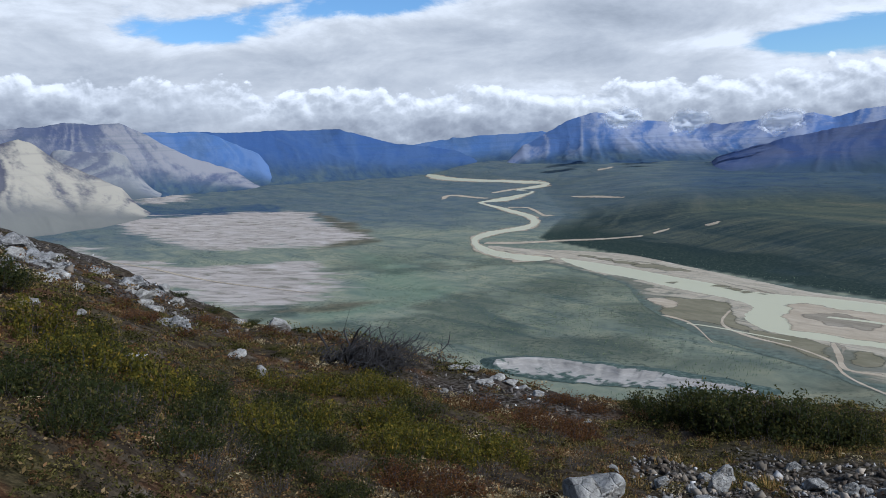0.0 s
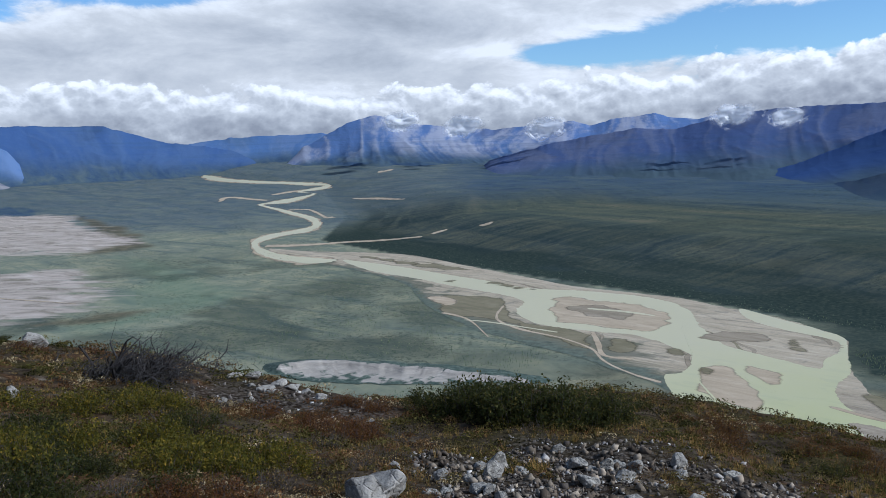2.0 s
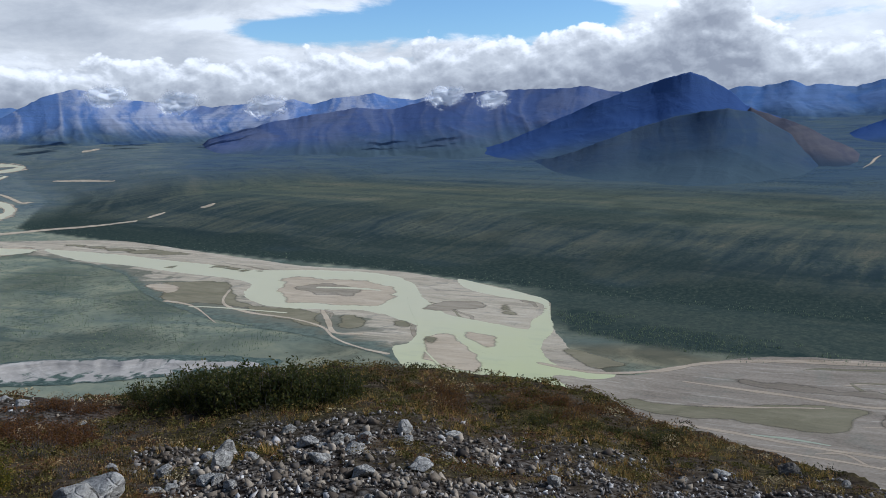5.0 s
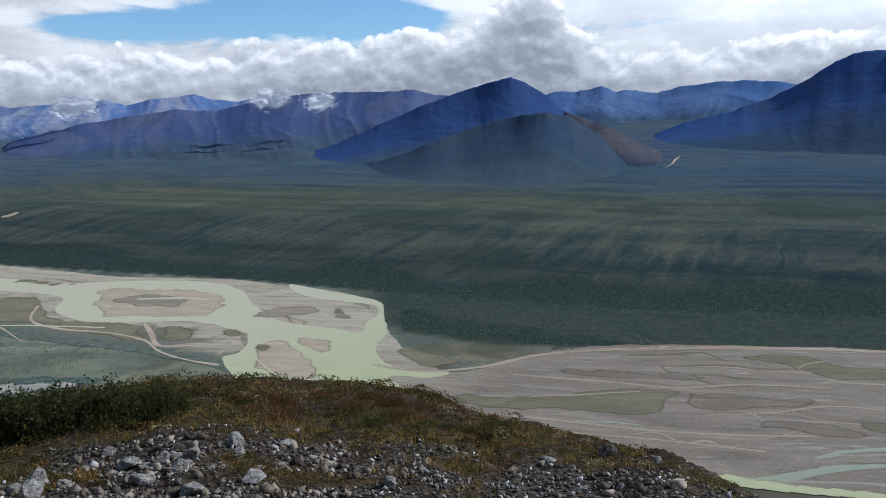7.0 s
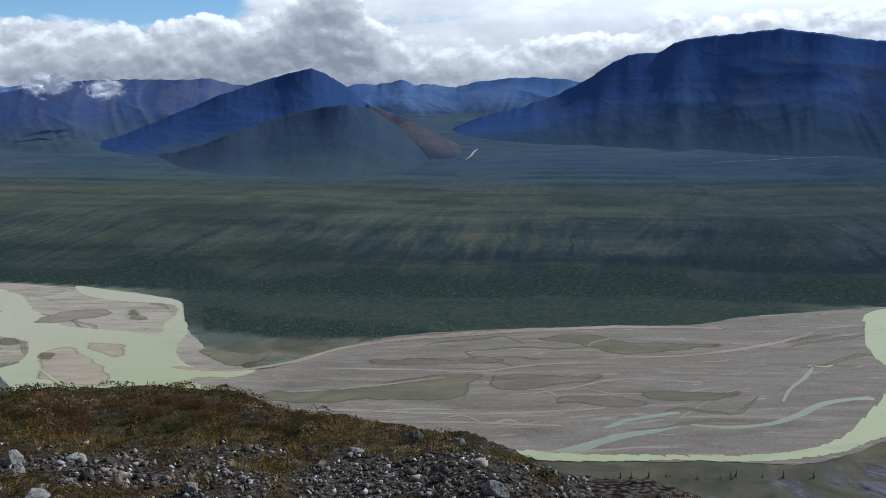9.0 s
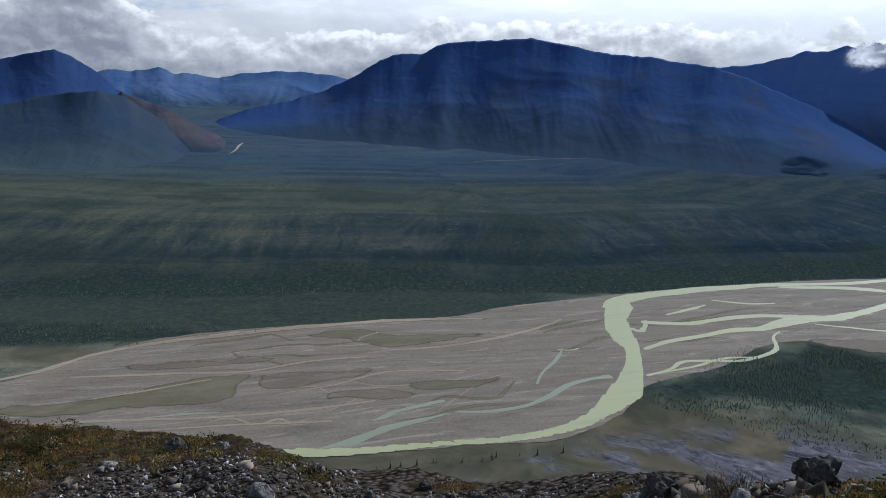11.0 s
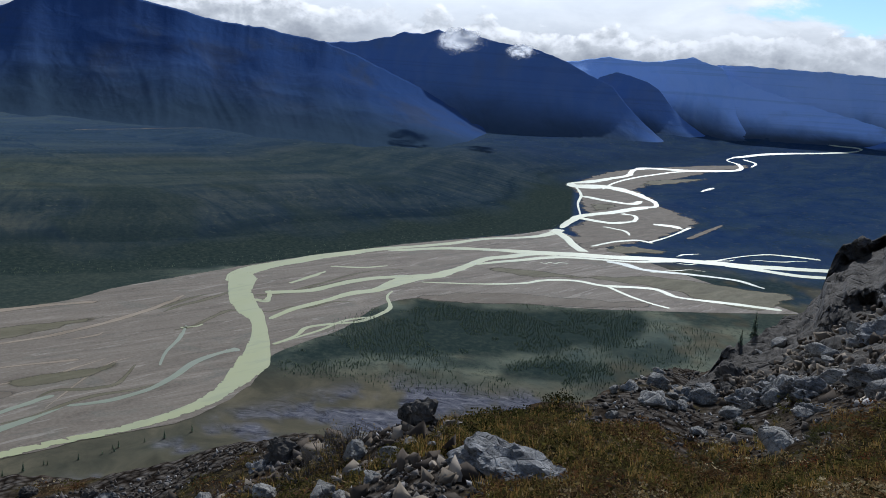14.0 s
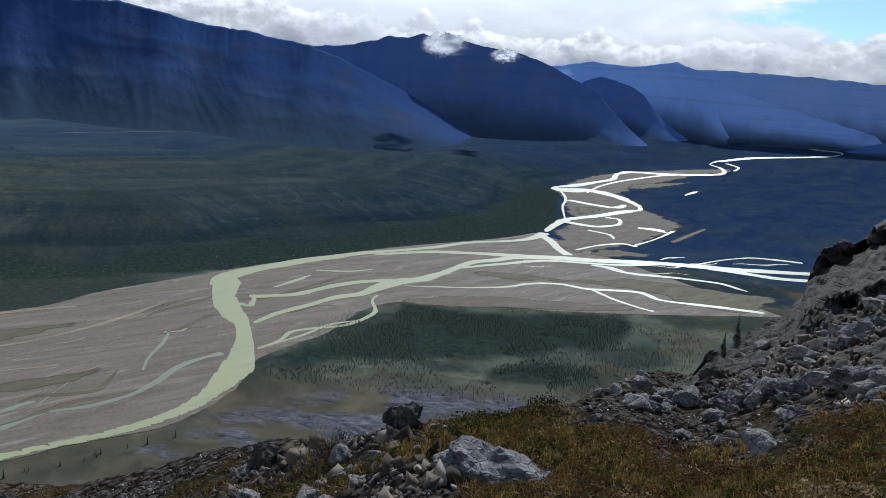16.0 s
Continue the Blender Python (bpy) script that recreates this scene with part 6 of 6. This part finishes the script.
def grow(kinds, spots, n, size, spread=1.0, squash=(0.8, 1.1)):
    """Shrubs round given spots of the hill (bearing, distance, breadth in metres)."""
    for k in range(n):
        az, r, w = spots[k % len(spots)]
        dx, dy = random.gauss(0, w * 0.5 * spread), random.gauss(0, w * 0.5 * spread)
        r2 = max(r + dy, 2.8 if r < 9.5 else 6)
        put(random.choice(kinds), az + math.degrees(dx / r), r2, random.uniform(*size), tilt=8, squash=random.uniform(*squash))


grow(lime_shrubs, [(-0.5, 13.6, 1.7), (-2.5, 14, 1.2), (1.8, 14.4, 1.2), (-6, 19.5, 1.6), (-9, 18.5, 1.3), (-22.8, 12.5, 1.3), (-25, 12, 1.2), (-11, 12, 1.2)], 42, (0.7, 1.15), squash=(0.9, 1.3))
grow(low_shrubs, [(-26, 10, 1.4), (-28, 9, 1.0), (-17.7, 11.5, 1.8), (-12, 14.3, 1.8), (-14.1, 10.8, 1.6), (-21.3, 9, 1.4), (-26.2, 8.3, 1.2), (-8, 12, 1.6), (-5, 15.5, 1.5), (-19, 14, 1.5), (-23, 10.5, 1.4), (-10, 11, 1.3), (-16, 13, 1.6)], 62, (0.45, 1.0), 1.3, squash=(0.8, 1.2))
grow(rust_shrubs, [(6.2, 19.7, 1.6), (8.6, 18.2, 1.4), (3.4, 19.7, 1.4), (-15.1, 29, 2.2), (-20.9, 23, 1.8), (40.2, 23, 2.4), (37.9, 21.5, 1.6), (35, 23, 1.8), (-11, 30, 2.2), (9.5, 22.5, 1.0), (-4, 11, 0.8), (44, 22, 1.5)], 50, (0.6, 1.1), squash=(0.7, 1.0))
grow(low_shrubs, [(42.7, 20.1, 1.4), (46, 20.5, 1.2), (50.2, 20, 0.9), (31, 23, 1.6), (-17.5, 37, 2.0), (-14.5, 35, 1.5)], 16, (0.5, 0.9), squash=(0.5, 0.8))
grow(bare_shrubs, [(4, 12.5, 1.6), (10, 14, 1.4), (-10, 10, 1.4), (7, 15.5, 1.2), (-22, 10.5, 1.4), (-2, 17, 1.4), (-15, 12, 1.5), (-25, 9.5, 1.2), (-18, 9.5, 1.0), (20, 17.5, 1.4), (13, 18, 1.6), (98.5, 9.4, 0.7)], 40, (0.6, 1.0))
clumps = [(random.uniform(106, 147), random.uniform(3.2, 9.0), 0.6) for _ in range(30)]
grow(low_shrubs, clumps[:14], 16, (0.16, 0.36), squash=(0.5, 0.9))
grow(rust_shrubs, clumps[10:22], 14, (0.16, 0.34), squash=(0.5, 0.9))
grow(bare_shrubs, clumps[16:], 16, (0.18, 0.40), squash=(0.6, 1.0))
grow(lime_shrubs, clumps[5:12], 6, (0.14, 0.28), squash=(0.5, 0.8))
retire(*dark_shrubs, *low_shrubs, *lime_shrubs, *rust_shrubs, *bare_shrubs)


def make_dead_juniper():
    rng = np.random.default_rng(260)
    root = new("dead_juniper")
    n = 240
    t = np.linspace(0, 1, 7)[None, :, None]
    start = np.stack([rng.normal(-0.3, 0.55, n), rng.normal(0, 0.35, n), rng.uniform(0, 0.15, n)], -1)
    th, lift = rng.uniform(-1.9, 1.9, n), rng.uniform(0.05, 0.85, n)
    way = np.stack([np.cos(th) + 0.3, np.sin(th) * 0.8, lift], -1) * rng.uniform(0.45, 1.2, (n, 1))
    curl = rng.normal(scale=0.22, size=(n, 1, 3))
    path = start[:, None] + way[:, None] * t + curl * np.sin(t * np.pi) - np.array([0, 0, 0.30]) * t ** 2 + rng.normal(scale=0.035, size=(n, 7, 3)) * t
    path[..., 2] = np.maximum(path[..., 2], 0.0)
    tagged(part("branchwork", *tubes(path, 0.028, 0.25, 4), DEADWOOD, root), kind="stuff")
    m = 2600
    at = path[rng.integers(0, n, m), rng.integers(2, 7, m)][:, None]
    p = at + np.linspace(0, 1, 3)[None, :, None] * (rng.normal(scale=0.15, size=(m, 1, 3)) + np.array([0.08, 0, 0.02]))
    tagged(part("twigwork", *tubes(p, 0.008, 0.3), DEADWOOD, root), kind="stuff")
    x, y, z = on_hill(-6.0, 24.2)
    root.matrix_basis = pose(x, y, z, 0, 0, -8) @ Matrix.Diagonal((1.25, 1.2, 1.15, 1))
    tagged(root, "dead grey juniper mat with tangled branches", "shrub")


make_dead_juniper()


# -- grass, heath and chips, past counting --
def tufts(points, blades, high, rng, lean=0.5, wide=0.006):
    k = len(points)
    th = rng.uniform(0, 2 * np.pi, (k, blades))
    out = np.stack([np.cos(th), np.sin(th), 0 * th], -1)
    base = points[:, None] + out * rng.uniform(0, 0.05, (k, blades, 1))
    h = (high * rng.uniform(0.5, 1.25, (k, blades)) * rng.uniform(0.6, 1.2, (k, 1)))[..., None]
    tip = base + out * h * lean * rng.uniform(0.3, 1.4, (k, blades, 1)) + np.array([0, 0, 1.0]) * h
    side = np.cross(out, [0, 0, 1.0]) * wide
    v = np.stack([base - side, base + side, tip], 2).reshape(-1, 3)
    return v, np.arange(len(v)).reshape(-1, 3)


def scatter(n, az, r, rng, keep=None):
    a = rng.uniform(*az, n)
    d = np.exp(rng.uniform(math.log(r[0]), math.log(r[1]), n))
    rc, _ = brow(a)
    p = on_hill(a, d)
    ok = d < rc + 1.5
    if keep is not None:
        ok &= keep(p[:, 0], p[:, 1])
    return p[ok]


rng_hill = np.random.default_rng(300)
bald = lambda x, y: stony(x, y) < 0.35
lumpy = lambda x, y: (stony(x, y) < 0.5) & (fbm(x / 0.7, y / 0.7, 3, 51) > 0.44)
GRASSY = [((103, 147), (2.6, 10.5), 6200, 18, 0.085), ((80, 108), (5.5, 11), 500, 16, 0.12), ((-31, 14), (10, 34), 2000, 16, 0.11), ((14, 62), (14, 28), 1900, 16, 0.18), ((40, 75), (10, 22), 700, 14, 0.10)]
tv, tf, base_n = [], [], 0
for az, r, n, blades, high in GRASSY:
    v, f = tufts(scatter(n, az, r, rng_hill, lumpy), blades, high, rng_hill)
    tv.append(v)
    tf.append(f + base_n)
    base_n += len(v)
tagged(part("grass", np.concatenate(tv), np.concatenate(tf), GRASS), "dry yellow and brown tussock grass on the hill", "grass", kind="stuff")

hp = [scatter(40000, (-32, 62), (6.5, 34), rng_hill, bald), scatter(18000, (96, 147), (2.6, 12), rng_hill, bald), scatter(12000, (60, 100), (5.5, 16), rng_hill, bald)]
hp = np.concatenate(hp)
hp = hp + np.stack([np.zeros(len(hp)), np.zeros(len(hp)), np.abs(rng_hill.normal(scale=0.045, size=len(hp)))], -1)
tagged(part("heath", *leaves(hp, 0.026, rng_hill, 0.4), LEAF_HEATH), "brown, olive and rusty low heath plants", "heath", kind="stuff")



# -- low cushions of heath: each a small dome of leaves of one colour --
def cushion_material():
    m, N = material("heath_cushions")
    hue, _, _, _ = attribute(N, "hue")
    rnd = N.add("ShaderNodeNewGeometry").outputs["Random Per Island"]
    c = N.ramp(hue, [(0.0, (0.036, 0.035, 0.012)), (0.22, (0.095, 0.088, 0.024)), (0.40, (0.170, 0.138, 0.042)), (0.55, (0.120, 0.078, 0.034)), (0.70, (0.175, 0.082, 0.034)), (0.84, (0.32, 0.22, 0.095)), (1.0, (0.52, 0.42, 0.24))])
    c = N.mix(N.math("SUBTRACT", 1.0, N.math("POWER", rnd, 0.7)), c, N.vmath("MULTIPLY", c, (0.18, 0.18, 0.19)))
    body, lit, both_ = N.add("ShaderNodeBsdfDiffuse"), N.add("ShaderNodeBsdfTranslucent"), N.add("ShaderNodeMixShader")
    both_.inputs[0].default_value = 0.35
    for node, k in ((body, 1), (lit, 2)):
        N.link(c, node.inputs[0])
        N.link(node.outputs[0], both_.inputs[k])
    N.link(both_.outputs[0], N.add("ShaderNodeOutputMaterial").inputs[0])
    return m


def cushions(spots, per, rng):
    k = len(spots)
    r = np.hypot(spots[:, 0], spots[:, 1])
    wide = (0.05 + 0.011 * r) * rng.uniform(0.5, 1.5, k)
    high = wide * rng.uniform(0.35, 0.8, k)
    th, rad = rng.uniform(0, 2 * np.pi, (k, per)), np.sqrt(rng.uniform(0, 1, (k, per)))
    up = np.sqrt(1 - rad ** 2 * 0.9) * rng.uniform(0.55, 1.1, (k, per))
    pts = spots[:, None] + np.stack([np.cos(th) * rad * wide[:, None], np.sin(th) * rad * wide[:, None], up * high[:, None]], -1)
    v, f = leaves(pts.reshape(-1, 3), 1.0, rng, 0.2)
    mid = np.repeat(pts.reshape(-1, 3), 4, 0)
    size = np.repeat((0.007 + 0.0013 * r), per * 4)[:, None]
    patch = fbm(spots[:, 0] / 1.9, spots[:, 1] / 1.9, 3, 91)
    hue = np.clip(1.5 * (patch - 0.5) + 0.45 + rng.normal(scale=0.17, size=k), 0, 1)
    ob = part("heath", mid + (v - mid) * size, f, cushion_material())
    h = np.repeat(hue, per * 4).astype(np.float32)
    at = ob.data.attributes.new("hue", "FLOAT_COLOR", "POINT")
    at.data.foreach_set("color", np.stack([h, h, h, np.ones_like(h)], -1).ravel())
    tagged(ob, "cushions of olive, rust and straw-coloured heath", "heath", kind="stuff")


spots = np.concatenate([scatter(5200, (-32, 62), (6.0, 34), rng_hill, bald), scatter(3600, (102, 147), (2.6, 12), rng_hill, bald), scatter(700, (62, 104), (5.5, 16), rng_hill, bald)])
cushions(spots, 52, rng_hill)

cp = np.concatenate([scatter(12000, (12, 72), (7.5, 19), rng_hill, lambda x, y: stony(x, y) > 0.25), scatter(6500, (70, 110), (5, 13), rng_hill, lambda x, y: stony(x, y) > 0.2),
                     scatter(4500, (112, 147), (7.5, 26), rng_hill, lambda x, y: stony(x, y) > 0.3), scatter(2500, (-32, 12), (16, 46), rng_hill, lambda x, y: stony(x, y) > 0.3)])
octa = np.array([(1, 0, 0), (-1, 0, 0), (0, 1, 0), (0, -1, 0), (0, 0, 1), (0, 0, -1)], float)
octf = np.array([(0, 2, 4), (2, 1, 4), (1, 3, 4), (3, 0, 4), (2, 0, 5), (1, 2, 5), (3, 1, 5), (0, 3, 5)])
k = len(cp)
q = rng_hill.normal(size=(k, 3, 3))
q, _ = np.linalg.qr(q)
size = (0.022 * np.exp(rng_hill.normal(scale=0.5, size=k)) * (0.7 + np.hypot(cp[:, 0], cp[:, 1]) / 22))[:, None, None]
shape = octa[None] * rng_hill.uniform(0.5, 1.3, (k, 6, 1)) * np.array([1.2, 1.0, 0.55])
cv = cp[:, None] + np.einsum("kij,knj->kni", q, shape) * size + np.array([0, 0, 0.012])
tagged(part("scree", cv.reshape(-1, 3), (octf[None] + (np.arange(k) * 6)[:, None, None]).reshape(-1, 3), CHIP), "loose grey limestone chips on bare soil", "scree", kind="stuff")

rp = np.concatenate([scatter(1500, (13, 40), (8, 17.5), rng_hill, lambda x, y: stony(x, y) > 0.3), scatter(500, (40, 72), (8, 17), rng_hill, lambda x, y: stony(x, y) > 0.3), scatter(900, (70, 108), (4.5, 11), rng_hill, lambda x, y: stony(x, y) > 0.2),
                     scatter(350, (-32, 12), (18, 46), rng_hill, lambda x, y: stony(x, y) > 0.3)])
sa, ss = rng_hill.uniform(119, 147, 1500), rng_hill.uniform(0, 0.36, 1500)
rp = np.concatenate([rp, spur_point(np.round(sa / 0.4) * 0.4 + 0.05, ss) + rng_hill.normal(scale=0.04, size=(1500, 3)) * np.array([1, 1, 0])])
k = len(rp)
q, _ = np.linalg.qr(rng_hill.normal(size=(k, 3, 3)))
ball = np.array([(x, y, z) for x in (-1, 1) for y in (-1, 1) for z in (-1, 1)], float)
boxf = np.array([(0, 1, 3, 2), (4, 6, 7, 5), (0, 4, 5, 1), (2, 3, 7, 6), (0, 2, 6, 4), (1, 5, 7, 3)])
size = (0.032 * np.exp(np.clip(rng_hill.normal(scale=0.45, size=k), -1, 0.8)) * (0.7 + np.hypot(rp[:, 0], rp[:, 1]) / 26) * np.where((np.degrees(np.arctan2(rp[:, 0], rp[:, 1])) > 68) & (np.hypot(rp[:, 0], rp[:, 1]) < 12), 1.5, 1.0))[:, None, None]
shape = (ball[None] * rng_hill.uniform(0.4, 1.15, (k, 8, 1)) + rng_hill.normal(scale=0.28, size=(k, 8, 3))) * rng_hill.uniform(0.55, 1.25, (k, 1, 3))
rv = rp[:, None] + np.einsum("kij,knj->kni", q, shape) * size + np.array([0, 0, 0.02])
tagged(part("rubble", rv.reshape(-1, 3), (boxf[None] + (np.arange(k) * 8)[:, None, None]).reshape(-1, 4), RUBBLE), "broken pale grey limestone rubble on the stony ground", "rubble", kind="stuff")

crimson = make_shrub(270, LEAF_RED, "small crimson bearberry patch in the grass", 0.28, 0.10, 30, 14, 0.016, 0.8)
for az, r in [(130.7, 8.0), (131.6, 8.1), (134.6, 7.6), (136.5, 7.4), (139.7, 4.6), (-26.6, 8.2)]:
    put(crimson, az, r, random.uniform(0.3, 0.55), tilt=4)
retire(crimson)
# ---- spruces ----
def make_spruce(seed, high, label):
    """A narrow spruce: trunk and drooping whorls of short boughs."""
    rng = np.random.default_rng(seed)
    root = new("spruce_tree")
    t = np.linspace(0, 1, 5)[None, :, None]
    trunk = np.array([[0, 0, -0.1]])[:, None] * (1 - t) + np.array([[0, 0, high]])[:, None] * t
    part("trunk", *tubes(trunk, high * 0.028, 0.15, 5), BARK, root)
    n = 210
    u = rng.uniform(0.08, 1.0, n) ** 0.9
    th = rng.uniform(0, 2 * np.pi, n)
    length = high * (0.19 * (1 - u) + 0.02) * rng.uniform(0.7, 1.25, n)
    a = np.stack([0 * u, 0 * u, u * high], -1)
    out = np.stack([np.cos(th), np.sin(th), -0.35 + 0 * th], -1)
    tip = a + out * length[:, None]
    side = np.stack([-np.sin(th), np.cos(th), 0 * th], -1) * (length * 0.28)[:, None]
    mid = a + out * (length * 0.55)[:, None] + np.array([0, 0, 0.01 * high])
    v = np.stack([a, mid + side, tip, mid - side], 1).reshape(-1, 3)
    tagged(part("crown", v, np.arange(len(v)).reshape(-1, 4), NEEDLES, root), kind="stuff")
    return tagged(root, label, "tree", "spruces")


small = make_spruce(400, 1.0, "small dark spruce standing on the rock outcrop")
for az, r, h in [(126.9, 17, 0.62), (126.1, 16.6, 0.36)]:
    ob = put(small, az, r, h, tilt=2)
    ob.location = spur_point(np.array([az]), np.array([0.97]))[0]
bank = make_spruce(401, 1.0, "small spruce on the edge of the river bank")


def rim(az):
    nb = np.array(NEAR_BANK, float)
    return float(np.interp(az, nb[:, 0], nb[:, 1]))


for az in (71.5, 73.2, 73.8, 74.6, 75.5, 76.3, 77.8, 78.3, 79.7, 81.4, 82.0, 82.3, 82.8, 84.1, 85.3, 87.2):
    put(bank, az + random.uniform(-0.3, 0.3), rim(az) - random.uniform(4, 10), random.uniform(3.0, 6.5), tilt=2)
retire(small, bank)


def make_woods():
    """The spruce woods of the valley floor, each tree two stacked cones."""
    rng = np.random.default_rng(410)
    plots = [(WOODS[0], 4200), (WOODS[1], 900), ([tuple(float(v) for v in polar(a, q)) for a, q in ((93, 690), (104, 640), (116, 660), (125, 720), (125, 960), (112, 980), (100, 900))], 4200), (WOODS[2], 1500),
             ([(-153, 1572), (-8, 1467), (233, 1530), (336, 1372), (311, 1055), (369, 841), (282, 770), (64, 920), (-66, 1001), (-153, 1118)], 5200),
             ([(60, 830), (160, 780), (300, 735), (300, 640), (40, 640), (-20, 760)], 1300),
             ([(-216, 2113), (60, 2200), (200, 1760), (330, 1420), (200, 1400), (-100, 1560)], 1500)]
    pts = []
    for poly, n in plots:
        p = np.array(poly, float)
        xy = rng.uniform(p.min(0), p.max(0), (n * 3, 2))
        ok = zone(xy[:, 0], xy[:, 1], poly, 30, 3, 25) > rng.uniform(0.2, 0.8, len(xy))
        ok &= fbm(xy[:, 0] / 45, xy[:, 1] / 45, 3, 77) > 0.42
        pts.append(xy[ok][:n])
    line = np.array(FAR_FOOT[3:14], float)
    s = spline(line, 3200)
    s = s + rng.normal(scale=28, size=s.shape)
    d, _ = away(s[:, 0], s[:, 1], FAR_FOOT)
    pts.append(s[d > 6])
    xy = np.concatenate(pts)
    h = rng.uniform(1.2, 2.7, len(xy))
    z = ground(xy[:, 0], xy[:, 1])
    ang = np.arange(5) * 2 * np.pi / 5
    ring = np.stack([np.cos(ang), np.sin(ang), 0 * ang], -1)
    one = np.concatenate([ring * 0.20 + [0, 0, 0.06], [[0, 0, 0.66]], ring * 0.12 + [0, 0, 0.45], [[0, 0, 1.0]]])
    f = [(i, (i + 1) % 5, 5) for i in range(5)] + [(6 + i, 6 + (i + 1) % 5, 11) for i in range(5)]
    v = one[None] * (h[:, None, None] * np.array([1.0, 1.0, 1.0])) + np.stack([xy[:, 0], xy[:, 1], z - 0.1], -1)[:, None]
    fa = (np.array(f)[None] + (np.arange(len(xy)) * 12)[:, None, None]).reshape(-1, 3)
    tagged(part("spruce_wood", v.reshape(-1, 3), fa, NEEDLES), "scattered dark spruce woods on the valley floor", "woods", kind="stuff")


make_woods()

# ---- small clouds lying on the mountain tops ----
def cloud_material():
    m, N = material("cloud_vapour")
    co = N.add("ShaderNodeTexCoord").outputs["Object"]
    n = N.noise(co, 1.5, 6, 0.55, 2.0, 0.5)
    span = N.add("ShaderNodeVectorMath", operation="LENGTH")
    N.link(N.stretch(co, (1.0, 0.0, 1.9)), span.inputs[0])
    soft = N.math("ADD", N.math("SUBTRACT", 0.85, N.math("MULTIPLY", span.outputs["Value"], 1.0)), N.math("MULTIPLY", N.math("SUBTRACT", n, 0.5), 1.3))
    soft = N.math("MULTIPLY", N.step(soft, 0.05, 0.6), 0.95)
    white = N.add("ShaderNodeBsdfDiffuse")
    white.inputs[0].default_value = (0.92, 0.92, 0.93, 1)
    lit = N.add("ShaderNodeBsdfTranslucent")
    lit.inputs[0].default_value = (0.92, 0.92, 0.93, 1)
    body = N.add("ShaderNodeMixShader")
    body.inputs[0].default_value = 0.5
    N.link(white.outputs[0], body.inputs[1])
    N.link(lit.outputs[0], body.inputs[2])
    clear = N.add("ShaderNodeBsdfTransparent")
    out = N.add("ShaderNodeMixShader")
    N.link(soft, out.inputs[0])
    N.link(clear.outputs[0], out.inputs[1])
    N.link(body.outputs[0], out.inputs[2])
    N.link(out.outputs[0], N.add("ShaderNodeOutputMaterial").inputs[0])
    return m


VAPOUR = cloud_material()


def make_cloud(seed, az, el, r, wide, high):
    """A shred of cloud: lumpy shells one inside another, ragged by their noise."""
    bm = bmesh.new()
    for k, size in enumerate((1.0,)):
        made = bmesh.ops.create_icosphere(bm, subdivisions=4, radius=1.0)
        for v in made["verts"]:
            q = Vector(v.co)
            d = 1 + 0.55 * noise.fractal(q * 1.6 + Vector((seed * 7.1, k * 0.3, 0)), 0.9, 2.1, 5)
            v.co = Vector((q.x * wide / 2, q.y * wide / 3, q.z * high / 2)) * size * d
    me = bpy.data.meshes.new("cloud")
    bm.to_mesh(me)
    bm.free()
    me.polygons.foreach_set("use_smooth", np.ones(len(me.polygons), bool))
    for v in me.vertices:
        v.co /= wide / 2
    me.materials.append(VAPOUR)
    x, y = polar(az, r)
    ob = new("cloud", me)
    ob.matrix_basis = pose(x, y, EYE_H + r * math.tan(radians(el)), 0, 0, -az)
    ob.scale = (wide / 2, wide / 2, wide / 2)
    return tagged(ob, "small white shred of cloud on a mountain top", "cloud", "clouds on the summits")


for i, (az, el, r, w, h) in enumerate([(12.9, 2.15, 4150, 270, 110), (17.3, 1.65, 4050, 280, 150), (23.1, 1.35, 3950, 280, 130), (35.6, 1.75, 3450, 240, 130), (38.9, 1.45, 3400, 190, 100),
                                       (105.1, 4.1, 3300, 240, 110), (109.4, 3.65, 3300, 150, 70)]):
    make_cloud(i, az, el, r, w, h)
